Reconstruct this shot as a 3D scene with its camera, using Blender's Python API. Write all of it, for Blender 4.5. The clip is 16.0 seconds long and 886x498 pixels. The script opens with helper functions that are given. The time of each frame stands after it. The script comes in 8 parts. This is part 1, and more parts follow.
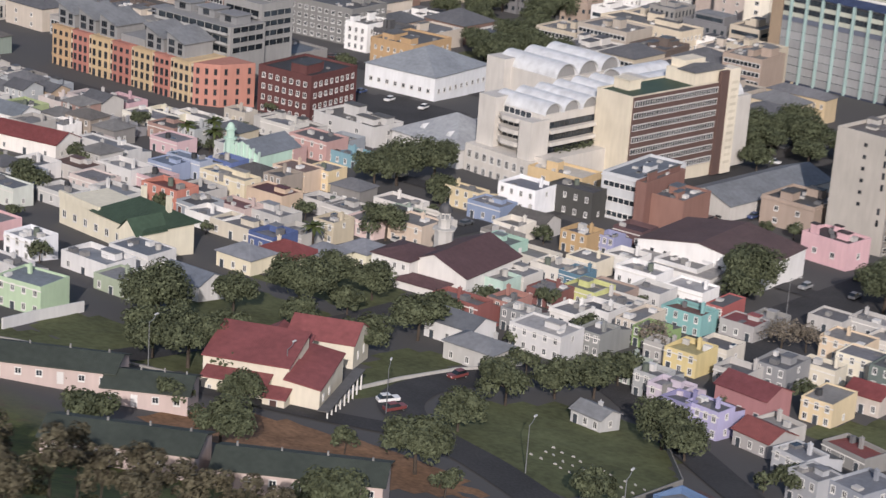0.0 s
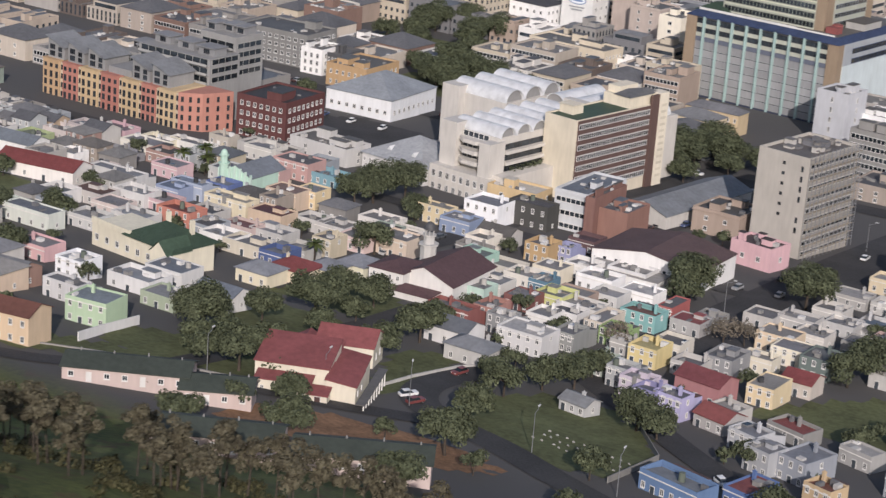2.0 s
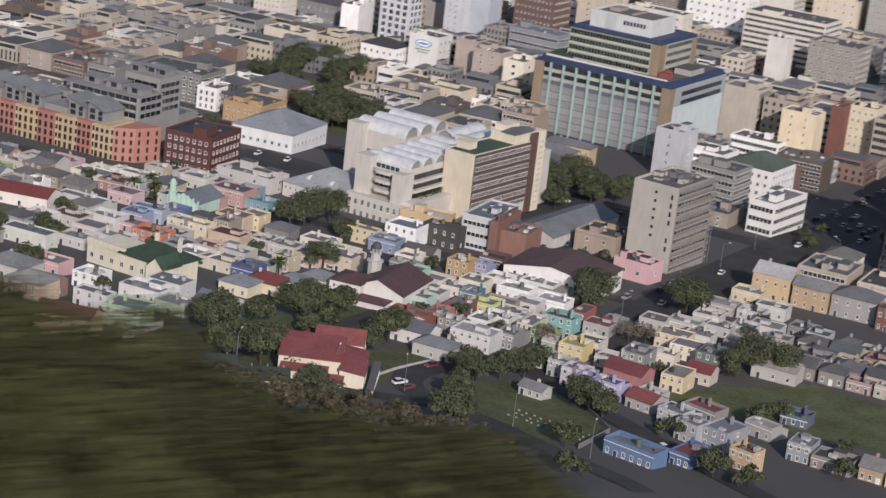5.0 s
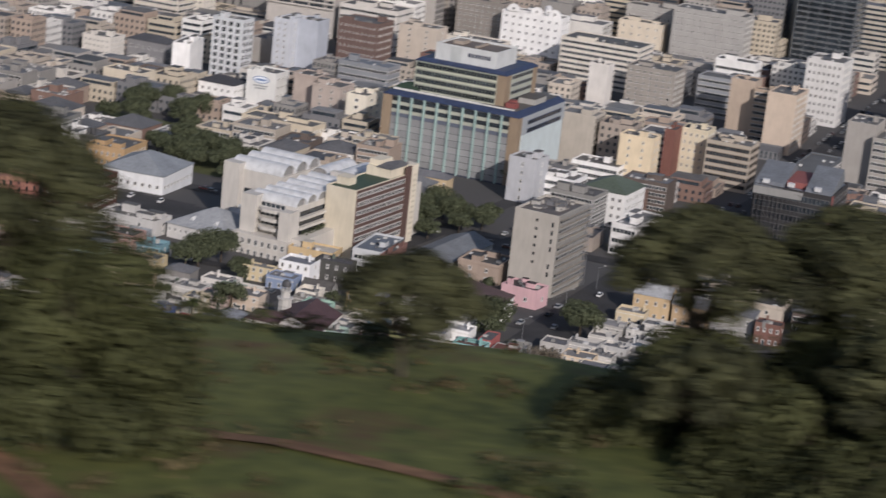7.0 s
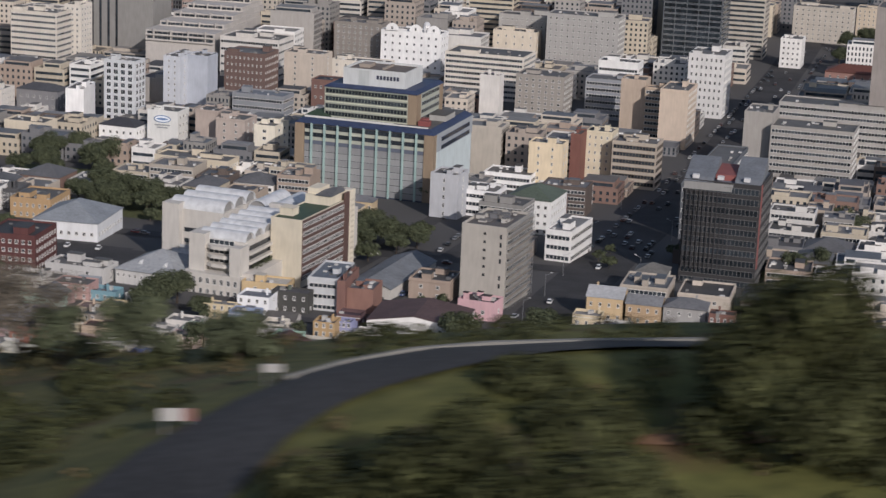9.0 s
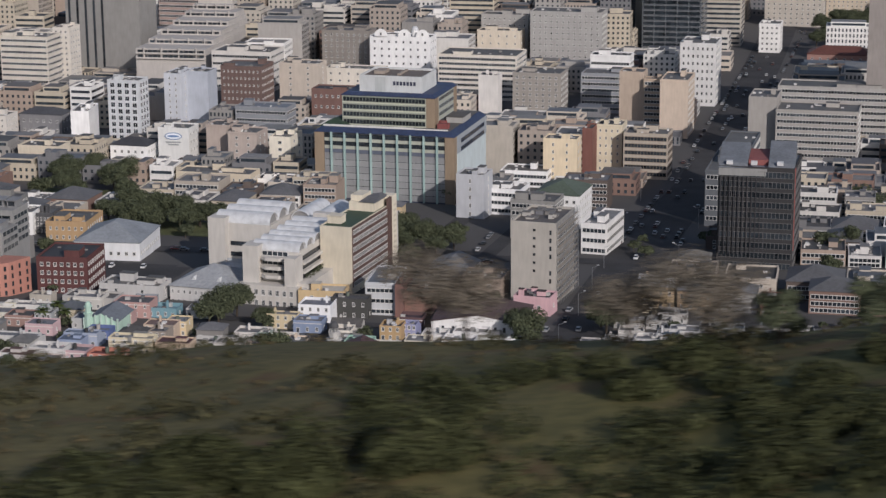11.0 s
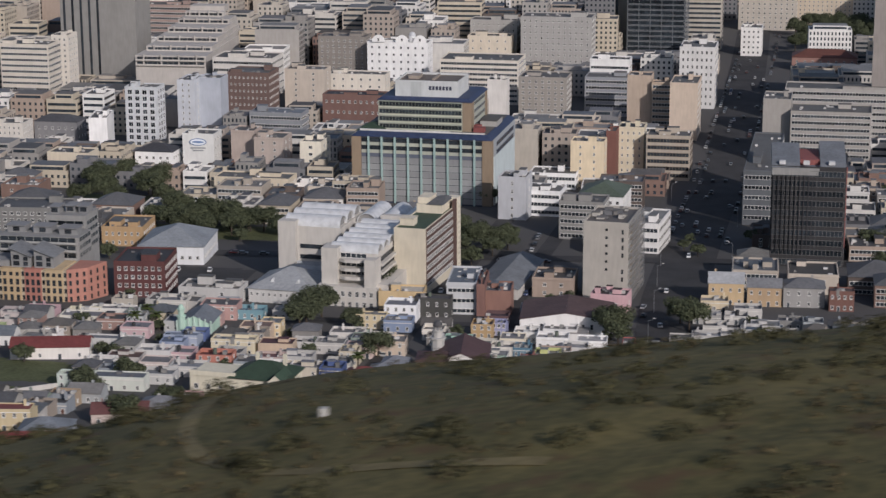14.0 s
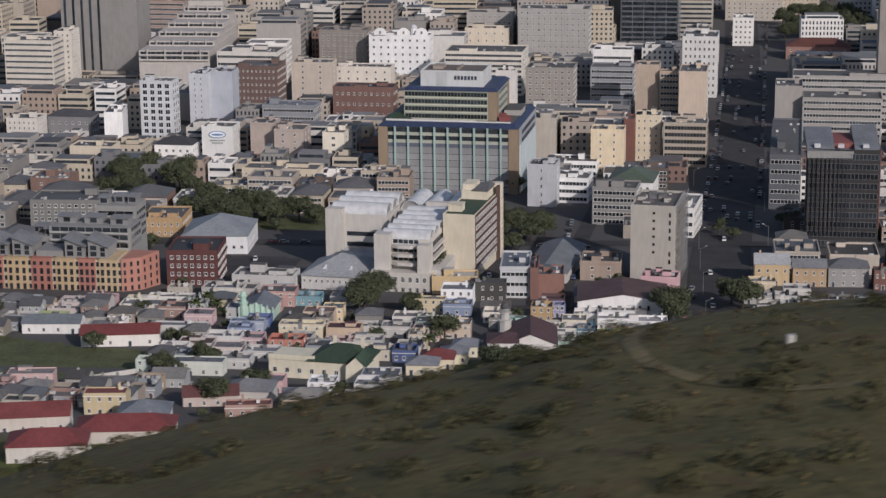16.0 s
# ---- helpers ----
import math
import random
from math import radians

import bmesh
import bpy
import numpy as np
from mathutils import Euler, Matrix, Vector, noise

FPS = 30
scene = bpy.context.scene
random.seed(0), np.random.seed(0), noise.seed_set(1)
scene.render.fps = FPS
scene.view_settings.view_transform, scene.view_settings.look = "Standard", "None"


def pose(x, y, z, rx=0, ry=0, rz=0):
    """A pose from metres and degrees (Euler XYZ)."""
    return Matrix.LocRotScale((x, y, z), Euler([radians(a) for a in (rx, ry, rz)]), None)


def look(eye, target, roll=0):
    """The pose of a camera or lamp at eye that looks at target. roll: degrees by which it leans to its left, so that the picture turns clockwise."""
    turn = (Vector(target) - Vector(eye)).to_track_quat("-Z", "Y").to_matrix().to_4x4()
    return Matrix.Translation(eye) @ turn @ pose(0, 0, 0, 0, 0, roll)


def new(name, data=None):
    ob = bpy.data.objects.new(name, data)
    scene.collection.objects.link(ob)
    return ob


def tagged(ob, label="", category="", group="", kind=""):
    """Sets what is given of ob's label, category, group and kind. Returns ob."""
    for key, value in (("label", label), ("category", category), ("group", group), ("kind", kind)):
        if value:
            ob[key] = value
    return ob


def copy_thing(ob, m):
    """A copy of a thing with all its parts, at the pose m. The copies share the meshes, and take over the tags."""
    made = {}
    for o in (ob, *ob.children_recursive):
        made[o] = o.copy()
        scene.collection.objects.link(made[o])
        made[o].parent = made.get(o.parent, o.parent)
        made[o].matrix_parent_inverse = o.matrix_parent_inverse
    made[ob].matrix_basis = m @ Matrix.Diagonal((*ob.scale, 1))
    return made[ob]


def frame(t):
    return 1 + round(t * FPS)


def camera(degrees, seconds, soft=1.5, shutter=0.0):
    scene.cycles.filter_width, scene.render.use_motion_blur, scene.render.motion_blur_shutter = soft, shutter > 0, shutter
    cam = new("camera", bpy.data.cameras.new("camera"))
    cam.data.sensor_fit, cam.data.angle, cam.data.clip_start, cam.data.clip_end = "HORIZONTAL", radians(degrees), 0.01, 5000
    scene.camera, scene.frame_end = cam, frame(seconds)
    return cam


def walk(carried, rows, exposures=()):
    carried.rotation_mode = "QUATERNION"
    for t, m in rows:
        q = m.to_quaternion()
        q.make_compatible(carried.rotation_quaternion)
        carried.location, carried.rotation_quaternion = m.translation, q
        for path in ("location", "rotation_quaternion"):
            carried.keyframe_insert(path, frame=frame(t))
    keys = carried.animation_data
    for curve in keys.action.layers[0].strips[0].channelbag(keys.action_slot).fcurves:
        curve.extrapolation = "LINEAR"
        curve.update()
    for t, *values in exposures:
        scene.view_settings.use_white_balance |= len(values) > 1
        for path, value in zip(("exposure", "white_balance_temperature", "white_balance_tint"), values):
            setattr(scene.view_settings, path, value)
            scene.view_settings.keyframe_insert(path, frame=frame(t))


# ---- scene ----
# The flight: a telephoto lens over the hillside, looking down on the town.
cam = camera(24.0, 16.0, soft=1.4, shutter=0.9)
PATH = [
    (0.0, look((349.65, -639.57, 187.77), (-101.86, -26.14, -56.84), 4.234)),
    (0.5, look((354.81, -656.92, 193.96), (-86.62, -35.66, -49.30), 4.544)),
    (1.0, look((359.43, -674.25, 200.72), (-73.12, -47.26, -43.79), 4.385)),
    (1.5, look((363.38, -691.68, 207.65), (-59.47, -58.48, -37.82), 4.342)),
    (2.0, look((366.53, -709.32, 214.34), (-46.09, -69.80, -32.15), 4.346)),
    (2.5, look((368.72, -727.31, 220.41), (-32.19, -80.62, -26.72), 4.485)),
    (3.0, look((369.82, -745.74, 225.45), (-19.48, -91.32, -19.85), 4.720)),
    (3.5, look((370.47, -764.72, 229.56), (-5.91, -101.77, -12.98), 5.075)),
    (4.0, look((369.69, -783.92, 232.23), (8.57, -111.01, -6.09), 5.587)),
    (4.5, look((366.63, -802.97, 234.08), (22.91, -119.27, 0.83), 6.131)),
    (5.0, look((360.14, -821.15, 235.62), (35.70, -126.33, 7.66), 6.582)),
    (5.5, look((349.52, -836.38, 237.27), (45.93, -130.63, 14.19), 6.815)),
    (6.0, look((340.94, -845.25, 238.51), (59.06, -129.18, 19.91), 6.897)),
    (6.5, look((331.68, -852.77, 239.36), (72.17, -127.00, 25.10), 6.710)),
    (7.0, look((322.13, -859.28, 239.87), (85.07, -124.48, 30.41), 6.225)),
    (7.5, look((312.49, -865.07, 240.12), (98.04, -122.31, 34.42), 5.558)),
    (8.0, look((302.86, -870.41, 240.19), (107.42, -121.53, 37.74), 4.575)),
    (8.5, look((293.25, -875.49, 240.19), (111.80, -122.45, 40.18), 3.493)),
    (9.0, look((283.61, -880.46, 240.21), (108.03, -125.66, 41.58), 2.330)),
    (9.5, look((273.88, -885.42, 240.32), (102.13, -129.65, 42.04), 1.268)),
    (10.0, look((263.98, -890.42, 240.56), (95.60, -134.10, 41.51), 0.214)),
    (12.5, look((211.37, -915.31, 243.39), (89.37, -149.15, 48.17), -0.244)),
    (13.0, look((200.53, -919.84, 243.89), (84.36, -152.90, 48.16), -0.193)),
    (13.5, look((189.78, -924.08, 244.19), (77.61, -156.62, 48.17), -0.242)),
    (14.0, look((179.21, -928.06, 244.22), (70.87, -159.92, 48.74), -0.298)),
    (14.5, look((168.85, -931.85, 243.96), (65.80, -162.94, 48.62), -0.413)),
    (15.0, look((158.66, -935.61, 243.45), (61.49, -165.98, 47.96), -0.481)),
    (15.5, look((148.49, -939.63, 242.79), (57.26, -169.36, 46.93), -0.577)),
    (16.0, look((138.02, -944.33, 242.20), (53.95, -173.32, 46.02), -0.581)),
]
walk(cam, PATH, [(0.0, -0.03, 6500, 17), (3.0, -0.13, 6500, 17), (5.5, -0.3, 6500, 17), (9.0, -0.46, 6400, 16), (12.5, -0.53, 6350, 16), (16.0, -0.57, 6400, 17)])

# ---- daylight: low winter sun from behind the camera's right shoulder ----
SUN = Vector((0.53, -0.70, 0.41)).normalized()
world = bpy.data.worlds.new("sky")
scene.world = world
world.use_nodes = True
sky = world.node_tree.nodes.new("ShaderNodeTexSky")
sky.sky_type, sky.sun_disc = "NISHITA", False
sky.sun_elevation = math.asin(SUN.z)
sky.sun_rotation = math.atan2(SUN.x, SUN.y)
sky.air_density, sky.dust_density = 1.0, 1.5
backdrop_node = world.node_tree.nodes["Background"]
world.node_tree.links.new(sky.outputs[0], backdrop_node.inputs[0])
backdrop_node.inputs[1].default_value = 0.12
lamp = bpy.data.lights.new("sun", "SUN")
lamp.energy, lamp.angle, lamp.color = 3.95, radians(0.5), (1.0, 0.95, 0.885)
sun = new("sun", lamp)
sun.matrix_world = look(SUN * 500, (0, 0, 0))
scene.view_settings.exposure = 0.0


# ---- materials ----
MATS = {}


def srgb(c):
    """A colour from a hex string, as linear values."""
    v = [int(c[i : i + 2], 16) / 255 for i in (0, 2, 4)]
    return [x / 12.92 if x < 0.04045 else ((x + 0.055) / 1.055) ** 2.4 for x in v]


def surface(name, colour, rough=0.8, metal=0.0, fine=1.5, coarse=0.12, amount=0.25, streak=False, vary=0.0, bump=0.0, second=None, spec=0.3):
    """A weathered surface: fine grain and coarse stains, run down the wall where streak is set, and a tint of its own for each object."""
    key = name
    if key in MATS:
        return MATS[key]
    m = bpy.data.materials.new(name)
    m.use_nodes = True
    n, l = m.node_tree.nodes, m.node_tree.links
    b = n["Principled BSDF"]
    b.inputs["Roughness"].default_value, b.inputs["Metallic"].default_value = rough, metal
    b.inputs["Specular IOR Level"].default_value = spec
    geo = n.new("ShaderNodeNewGeometry")
    scale = n.new("ShaderNodeMapping")
    scale.inputs["Scale"].default_value = (1, 1, 0.18) if streak else (1, 1, 1)
    l.new(geo.outputs["Position"], scale.inputs["Vector"])
    a = n.new("ShaderNodeTexNoise")
    a.inputs["Scale"].default_value, a.inputs["Detail"].default_value = fine, 5
    l.new(scale.outputs[0], a.inputs["Vector"])
    c = n.new("ShaderNodeTexNoise")
    c.inputs["Scale"].default_value, c.inputs["Detail"].default_value = coarse, 3
    l.new(geo.outputs["Position"], c.inputs["Vector"])
    mixn = n.new("ShaderNodeMath")
    mixn.operation = "ADD"
    l.new(a.outputs[0], mixn.inputs[0]), l.new(c.outputs[0], mixn.inputs[1])
    ramp = n.new("ShaderNodeValToRGB")
    lo = [x * (1 - amount * 1.3) for x in colour] if second is None else second
    hi = [min(1, x * (1 + amount * 0.6)) for x in colour]
    ramp.color_ramp.elements[0].position, ramp.color_ramp.elements[1].position = 0.35, 0.68
    ramp.color_ramp.elements[0].color, ramp.color_ramp.elements[1].color = (*lo, 1), (*hi, 1)
    half = n.new("ShaderNodeMath")
    half.operation = "MULTIPLY"
    half.inputs[1].default_value = 0.5
    l.new(mixn.outputs[0], half.inputs[0]), l.new(half.outputs[0], ramp.inputs[0])
    out = ramp.outputs[0]
    if vary:
        info, hsv, rng = n.new("ShaderNodeObjectInfo"), n.new("ShaderNodeHueSaturation"), n.new("ShaderNodeMapRange")
        rng.inputs[3].default_value, rng.inputs[4].default_value = 1 - vary, 1 + vary
        l.new(info.outputs["Random"], rng.inputs[0]), l.new(rng.outputs[0], hsv.inputs["Value"]), l.new(out, hsv.inputs["Color"])
        out = hsv.outputs[0]
    l.new(out, b.inputs["Base Color"])
    if bump:
        bm_ = n.new("ShaderNodeBump")
        bm_.inputs["Strength"].default_value, bm_.inputs["Distance"].default_value = bump, 0.1
        l.new(a.outputs[0], bm_.inputs["Height"]), l.new(bm_.outputs[0], b.inputs["Normal"])
    MATS[key] = m
    return m


def paint(c, rough=0.75):
    """Weathered masonry paint of the given hex colour."""
    v = srgb(c)
    g = 0.3 * v[0] + 0.55 * v[1] + 0.15 * v[2]
    return surface("paint_" + c, [x + 0.44 * (g - x) for x in v], rough, fine=0.9, coarse=0.15, amount=0.1, streak=True, vary=0.06)


def muted(c):
    """A sun-bleached version of a roof colour."""
    v = srgb(c)
    g = 0.3 * v[0] + 0.55 * v[1] + 0.15 * v[2]
    return [0.82 * (x + 0.3 * (g - x)) for x in v]


def roofing(c, metal=0.0):
    """Sheet or felt roofing of the given hex colour."""
    return surface("roofing_" + c, muted(c), 0.6, metal, fine=0.9, coarse=0.12, amount=0.2, vary=0.14)


def ribbed(c):
    """Corrugated sheet of the given hex colour, its ribs down the slope."""
    m = surface("ribbed_" + c, muted(c), 0.7, 0.0, fine=0.9, coarse=0.15, amount=0.2, vary=0.12)
    if "ribs" not in m.node_tree.nodes:
        n, l = m.node_tree.nodes, m.node_tree.links
        wave = n.new("ShaderNodeTexWave")
        wave.name = "ribs"
        wave.inputs["Scale"].default_value = 1.6
        co = n.new("ShaderNodeTexCoord")
        l.new(co.outputs["Object"], wave.inputs["Vector"])
        bmp = n.new("ShaderNodeBump")
        bmp.inputs["Strength"].default_value, bmp.inputs["Distance"].default_value = 0.5, 0.06
        l.new(wave.outputs["Fac"], bmp.inputs["Height"]), l.new(bmp.outputs[0], n["Principled BSDF"].inputs["Normal"])
    return m


GLASS = surface("window_glass", (0.035, 0.045, 0.055), 0.12, 0.0, fine=0.3, coarse=0.2, amount=0.5, vary=0.45, spec=0.6)
FRAME = paint("d8d6cf")
DARKFRAME = surface("dark_frame", (0.05, 0.05, 0.055), 0.5)
ASPHALT = surface("asphalt", (0.06, 0.059, 0.06), 0.9, fine=2.0, coarse=0.08, amount=0.3, bump=0.2)
TRUNK = surface("bark", (0.075, 0.06, 0.047), 0.9, fine=3, coarse=0.6, amount=0.4, bump=0.5)
STEEL = surface("steel", (0.35, 0.36, 0.37), 0.45, 0.6, fine=2)
RUBBER = surface("rubber", (0.02, 0.02, 0.02), 0.8)


# ---- the lie of the land ----
def knots(v, *pairs):
    """A broken line through the pairs."""
    for (a, p), (b, q) in zip(pairs, pairs[1:]):
        if v <= b:
            return p + (q - p) * max(0.0, (v - a) / (b - a))
    return pairs[-1][1]


def town(x, y):
    return knots(y, (-600, 84), (-460, 62), (-400, 53.5), (-330, 44), (-270, 40), (-190, 35), (18, 25.5), (100, 21.5), (900, 19))


def ridge(x):
    return knots(x, (-200, 100), (0, 152), (80, 178.4), (101, 184.7), (121, 189.4), (135, 192.8), (157, 196.7), (180, 199.8), (196, 201.8), (218, 203), (236, 203.8), (249, 206.2), (272, 210.5), (300, 212), (420, 213))


def crest(x):
    """Where the hill's brow lies: further out on the left-hand spur."""
    return knots(x, (190, -742), (255, -781))


def hill(x, y):
    yr = crest(x)
    s = y - yr
    top = ridge(x) - 0.31 * (yr + 775)
    if s < 0:
        k = knots(x, (190, 0.235), (255, 0.12))
        return top + k * 45 * (1 - math.exp(s / 45.0)) * 1.25
    fall = 0.40 + 0.0011 * max(0.0, min(150.0, x - 217))
    return top - fall * s - 6.0 * (1 - math.exp(-s / 25))


def land(x, y):
    """Height of the ground."""
    a, b = town(x, y), hill(x, y)
    k = 10.0
    h = max(0.0, min(1.0, 0.5 + 0.5 * (b - a) / k))
    z = a + (b - a) * h + k * h * (1 - h)
    if y < -430:
        w = min(1.0, (-430 - y) / 60)
        z += w * (1.3 * noise.noise((x * 0.03, y * 0.03, 0)) + 0.35 * noise.noise((x * 0.15, y * 0.15, 3)))
    # the shoulder that carries the bend of the hill road
    z += 1.75 * math.exp(-((x - 264.5) / 9.0) ** 2 - ((y + 806.0) / 10.0) ** 2) + 1.3 * math.exp(-((x - 276.5) / 7.0) ** 2 - ((y + 802.0) / 7.0) ** 2)
    return z


def view_shift(x, y):
    """Moves hill-foot plots up to 7.5 m along y to fit the camera's view."""
    k = max(0.0, min(1.0, (x - 20) / 40)) * max(0.0, min(1.0, (-255 - y) / 80)) * max(0.0, min(1.0, (y + 500) / 40))
    return y + 7.5 * k


# ---- building helpers ----
def part(name, bm, material, parent, label="", at=None):
    """Links a bmesh, or a mesh already made, as one object under a thing or a part."""
    if isinstance(bm, bmesh.types.BMesh):
        me = bpy.data.meshes.new(name)
        bm.to_mesh(me)
        bm.free()
        for m in material if isinstance(material, (list, tuple)) else [material]:
            me.materials.append(m)
    else:
        me = bm
    ob = new(name, me)
    ob.parent = parent
    if at is not None:
        ob.matrix_basis = at
    if label:
        ob["label"] = label
    return ob


def thing(name, m, label, category, group="", kind=""):
    ob = new(name)
    ob.empty_display_size = 0.5
    ob.matrix_world = m
    return tagged(ob, label, category, group, kind)


def box(bm, x0, y0, z0, x1, y1, z1, index=0):
    v = [bm.verts.new((x, y, z)) for z in (z0, z1) for y in (y0, y1) for x in (x0, x1)]
    for f in ((0, 2, 3, 1), (4, 5, 7, 6), (0, 1, 5, 4), (2, 6, 7, 3), (0, 4, 6, 2), (1, 3, 7, 5)):
        bm.faces.new([v[i] for i in f]).material_index = index
    return v


def prism(bm, points, z0, z1, index=0):
    """An upright prism over a plan given anticlockwise."""
    lo, hi = [bm.verts.new((x, y, z0)) for x, y in points], [bm.verts.new((x, y, z1)) for x, y in points]
    bm.faces.new(lo[::-1]).material_index = index
    bm.faces.new(hi).material_index = index
    for i in range(len(lo)):
        j = (i + 1) % len(lo)
        bm.faces.new((lo[i], lo[j], hi[j], hi[i])).material_index = index


def tube(bm, a, b, r0, r1, sides=7, index=0):
    """A tapered limb from a to b."""
    a, b = Vector(a), Vector(b)
    q = (b - a).to_track_quat("Z", "Y")
    rings = []
    for p, r in ((a, r0), (b, r1)):
        rings.append([bm.verts.new(p + q @ Vector((r * math.cos(2 * math.pi * k / sides), r * math.sin(2 * math.pi * k / sides), 0))) for k in range(sides)])
    for k in range(sides):
        j = (k + 1) % sides
        bm.faces.new((rings[0][k], rings[0][j], rings[1][j], rings[1][k])).material_index = index
    bm.faces.new(rings[1]).material_index = index


SHARED = {}


def shared(key, make, materials):
    """A mesh made once and used by all alike pieces."""
    if key not in SHARED:
        bm = bmesh.new()
        make(bm)
        me = bpy.data.meshes.new(str(key[0]))
        bm.to_mesh(me)
        bm.free()
        for m in materials:
            me.materials.append(m)
        SHARED[key] = me
    return SHARED[key]


def window_mesh(w, h, surround=FRAME, bars=1, sill=True):
    """A window in the xz plane, facing -y: panes set back in a proud surround with glazing bars, over a sill, in one skin."""

    def make(bm):
        f = min(0.14, w * 0.14)
        xs = [-w / 2, f - w / 2]
        for k in range(bars):
            x = -w / 2 + w * (k + 1) / (bars + 1)
            xs += [x - 0.04, x + 0.04]
        xs += [w / 2 - f, w / 2]
        zs = [-h / 2, f - h / 2, h / 2 - f, h / 2]
        grid = [[bm.verts.new((x, -0.09, z)) for x in xs] for z in zs]
        for j in range(3):
            for i in range(len(xs) - 1):
                c = (grid[j][i], grid[j][i + 1], grid[j + 1][i + 1], grid[j + 1][i])
                if j == 1 and i % 2 == 1:
                    deep = [bm.verts.new((v.co.x, -0.01, v.co.z)) for v in c]
                    for k in range(4):
                        bm.faces.new((c[k], c[(k + 1) % 4], deep[(k + 1) % 4], deep[k]))
                    bm.faces.new(deep).material_index = 1
                else:
                    bm.faces.new(c)
        rim = [grid[j][0] for j in range(4)] + grid[3][1:] + [grid[j][-1] for j in (2, 1, 0)]
        back = [bm.verts.new((v.co.x, 0.03, v.co.z)) for v in rim]
        for k in range(len(rim) - 1):
            bm.faces.new((rim[k], back[k], back[k + 1], rim[k + 1]))
        prev = grid[0]
        for y, z in ((-0.2, -h / 2), (-0.2, -h / 2 - 0.12), (0.03, -h / 2 - 0.12)) if sill else ((0.03, -h / 2),):
            row = [bm.verts.new((v.co.x, y, z)) for v in prev]
            for k in range(len(row) - 1):
                bm.faces.new((prev[k], row[k], row[k + 1], prev[k + 1]))
            prev = row

    return shared(("window", round(w, 2), round(h, 2), surround.name, bars, sill), make, [surround, GLASS])


def strip_mesh(w, h, surround=FRAME, step=1.6):
    """A ribbon window across a facade: one band of glass between mullions, under a thin hood."""

    def make(bm):
        box(bm, -w / 2, -0.02, -h / 2, w / 2, 0.05, h / 2, 1)
        n = max(2, round(w / step))
        for k in range(n + 1):
            x = -w / 2 + w * k / n
            box(bm, x - 0.09, -0.1, -h / 2, x + 0.09, 0.02, h / 2)
        box(bm, -w / 2, -0.22, h / 2, w / 2, 0.02, h / 2 + 0.16)
        box(bm, -w / 2, -0.14, -h / 2 - 0.12, w / 2, 0.02, -h / 2)

    return shared(("window_band", round(w, 2), round(h, 2), surround.name, step), make, [surround, GLASS])


def door_mesh(w, h, colour):
    def make(bm):
        box(bm, -w / 2 - 0.12, -0.1, 0, w / 2 + 0.12, 0.03, h + 0.12, 0)
        box(bm, -w / 2, -0.13, 0.02, w / 2, 0.0, h, 1)
        box(bm, -w / 2 + 0.15, -0.15, h * 0.55, w / 2 - 0.15, 0.0, h * 0.9, 1)

    return shared(("door", round(w, 2), round(h, 2), colour.name), make, [FRAME, colour])


FACES = {"front": (0, lambda w, d: (w, -d / 2)), "right": (90, lambda w, d: (d, -w / 2)), "back": (180, lambda w, d: (w, -d / 2)), "left": (270, lambda w, d: (d, -w / 2))}


def on_face(face, w, d, u, z):
    """The pose of a piece on a face of a body w by d: u metres along from the face's middle, z up."""
    turn, get = FACES[face]
    return Matrix.Rotation(radians(turn), 4, "Z") @ Matrix.Translation((u, get(w, d)[1], z))


def windows(owner, face, w, d, z0, z1, rows, cols, ww, wh, surround=FRAME, bars=1, margin=0.0, skip=()):
    """Rows of single windows over a face, each a part of its own."""
    span = FACES[face][1](w, d)[0] - 2 * margin
    me = window_mesh(ww, wh, surround, bars)
    for r in range(rows):
        for c in range(cols):
            if (r, c) not in skip:
                part("window", me, None, owner, at=on_face(face, w, d, -span / 2 + span * (c + 0.5) / cols, z0 + (z1 - z0) * (r + 0.5) / rows))


def bands(owner, face, w, d, z0, z1, rows, wh, surround=FRAME, margin=0.6, step=1.6):
    """A ribbon window to each storey of a face."""
    span = FACES[face][1](w, d)[0] - 2 * margin
    me = strip_mesh(span, wh, surround, step)
    for r in range(rows):
        part("window_band", me, None, owner, at=on_face(face, w, d, 0, z0 + (z1 - z0) * (r + 0.5) / rows))


def body(owner, w, d, z0, z1, wall, roof, parapet=0.7, thick=0.35, label="", at=None, shed=0.0):
    """A flat-roofed volume: walls up to a parapet, a coping, and a roof set down behind it."""
    bm = bmesh.new()
    X, Y = w / 2, d / 2
    rings = []
    for x, y, z in ((X, Y, z0), (X, Y, z1), (X - thick, Y - thick, z1), (X - thick, Y - thick, z1 - parapet)):
        rings.append([bm.verts.new(p) for p in ((-x, -y, z), (x, -y, z), (x, y, z), (-x, y, z))])
    for a, b in zip(rings, rings[1:]):
        for i in range(4):
            j = (i + 1) % 4
            bm.faces.new((a[i], a[j], b[j], b[i]))
    bm.faces.new(rings[0][::-1])
    part("wall", bm, wall, owner, label, at)
    bm = bmesh.new()
    for v in box(bm, -X + thick, -Y + thick, z1 - parapet - 0.3, X - thick, Y - thick, z1 - parapet):
        v.co.z -= shed * (v.co.y + Y) / d
    part("roof", bm, roof, owner, "", at)


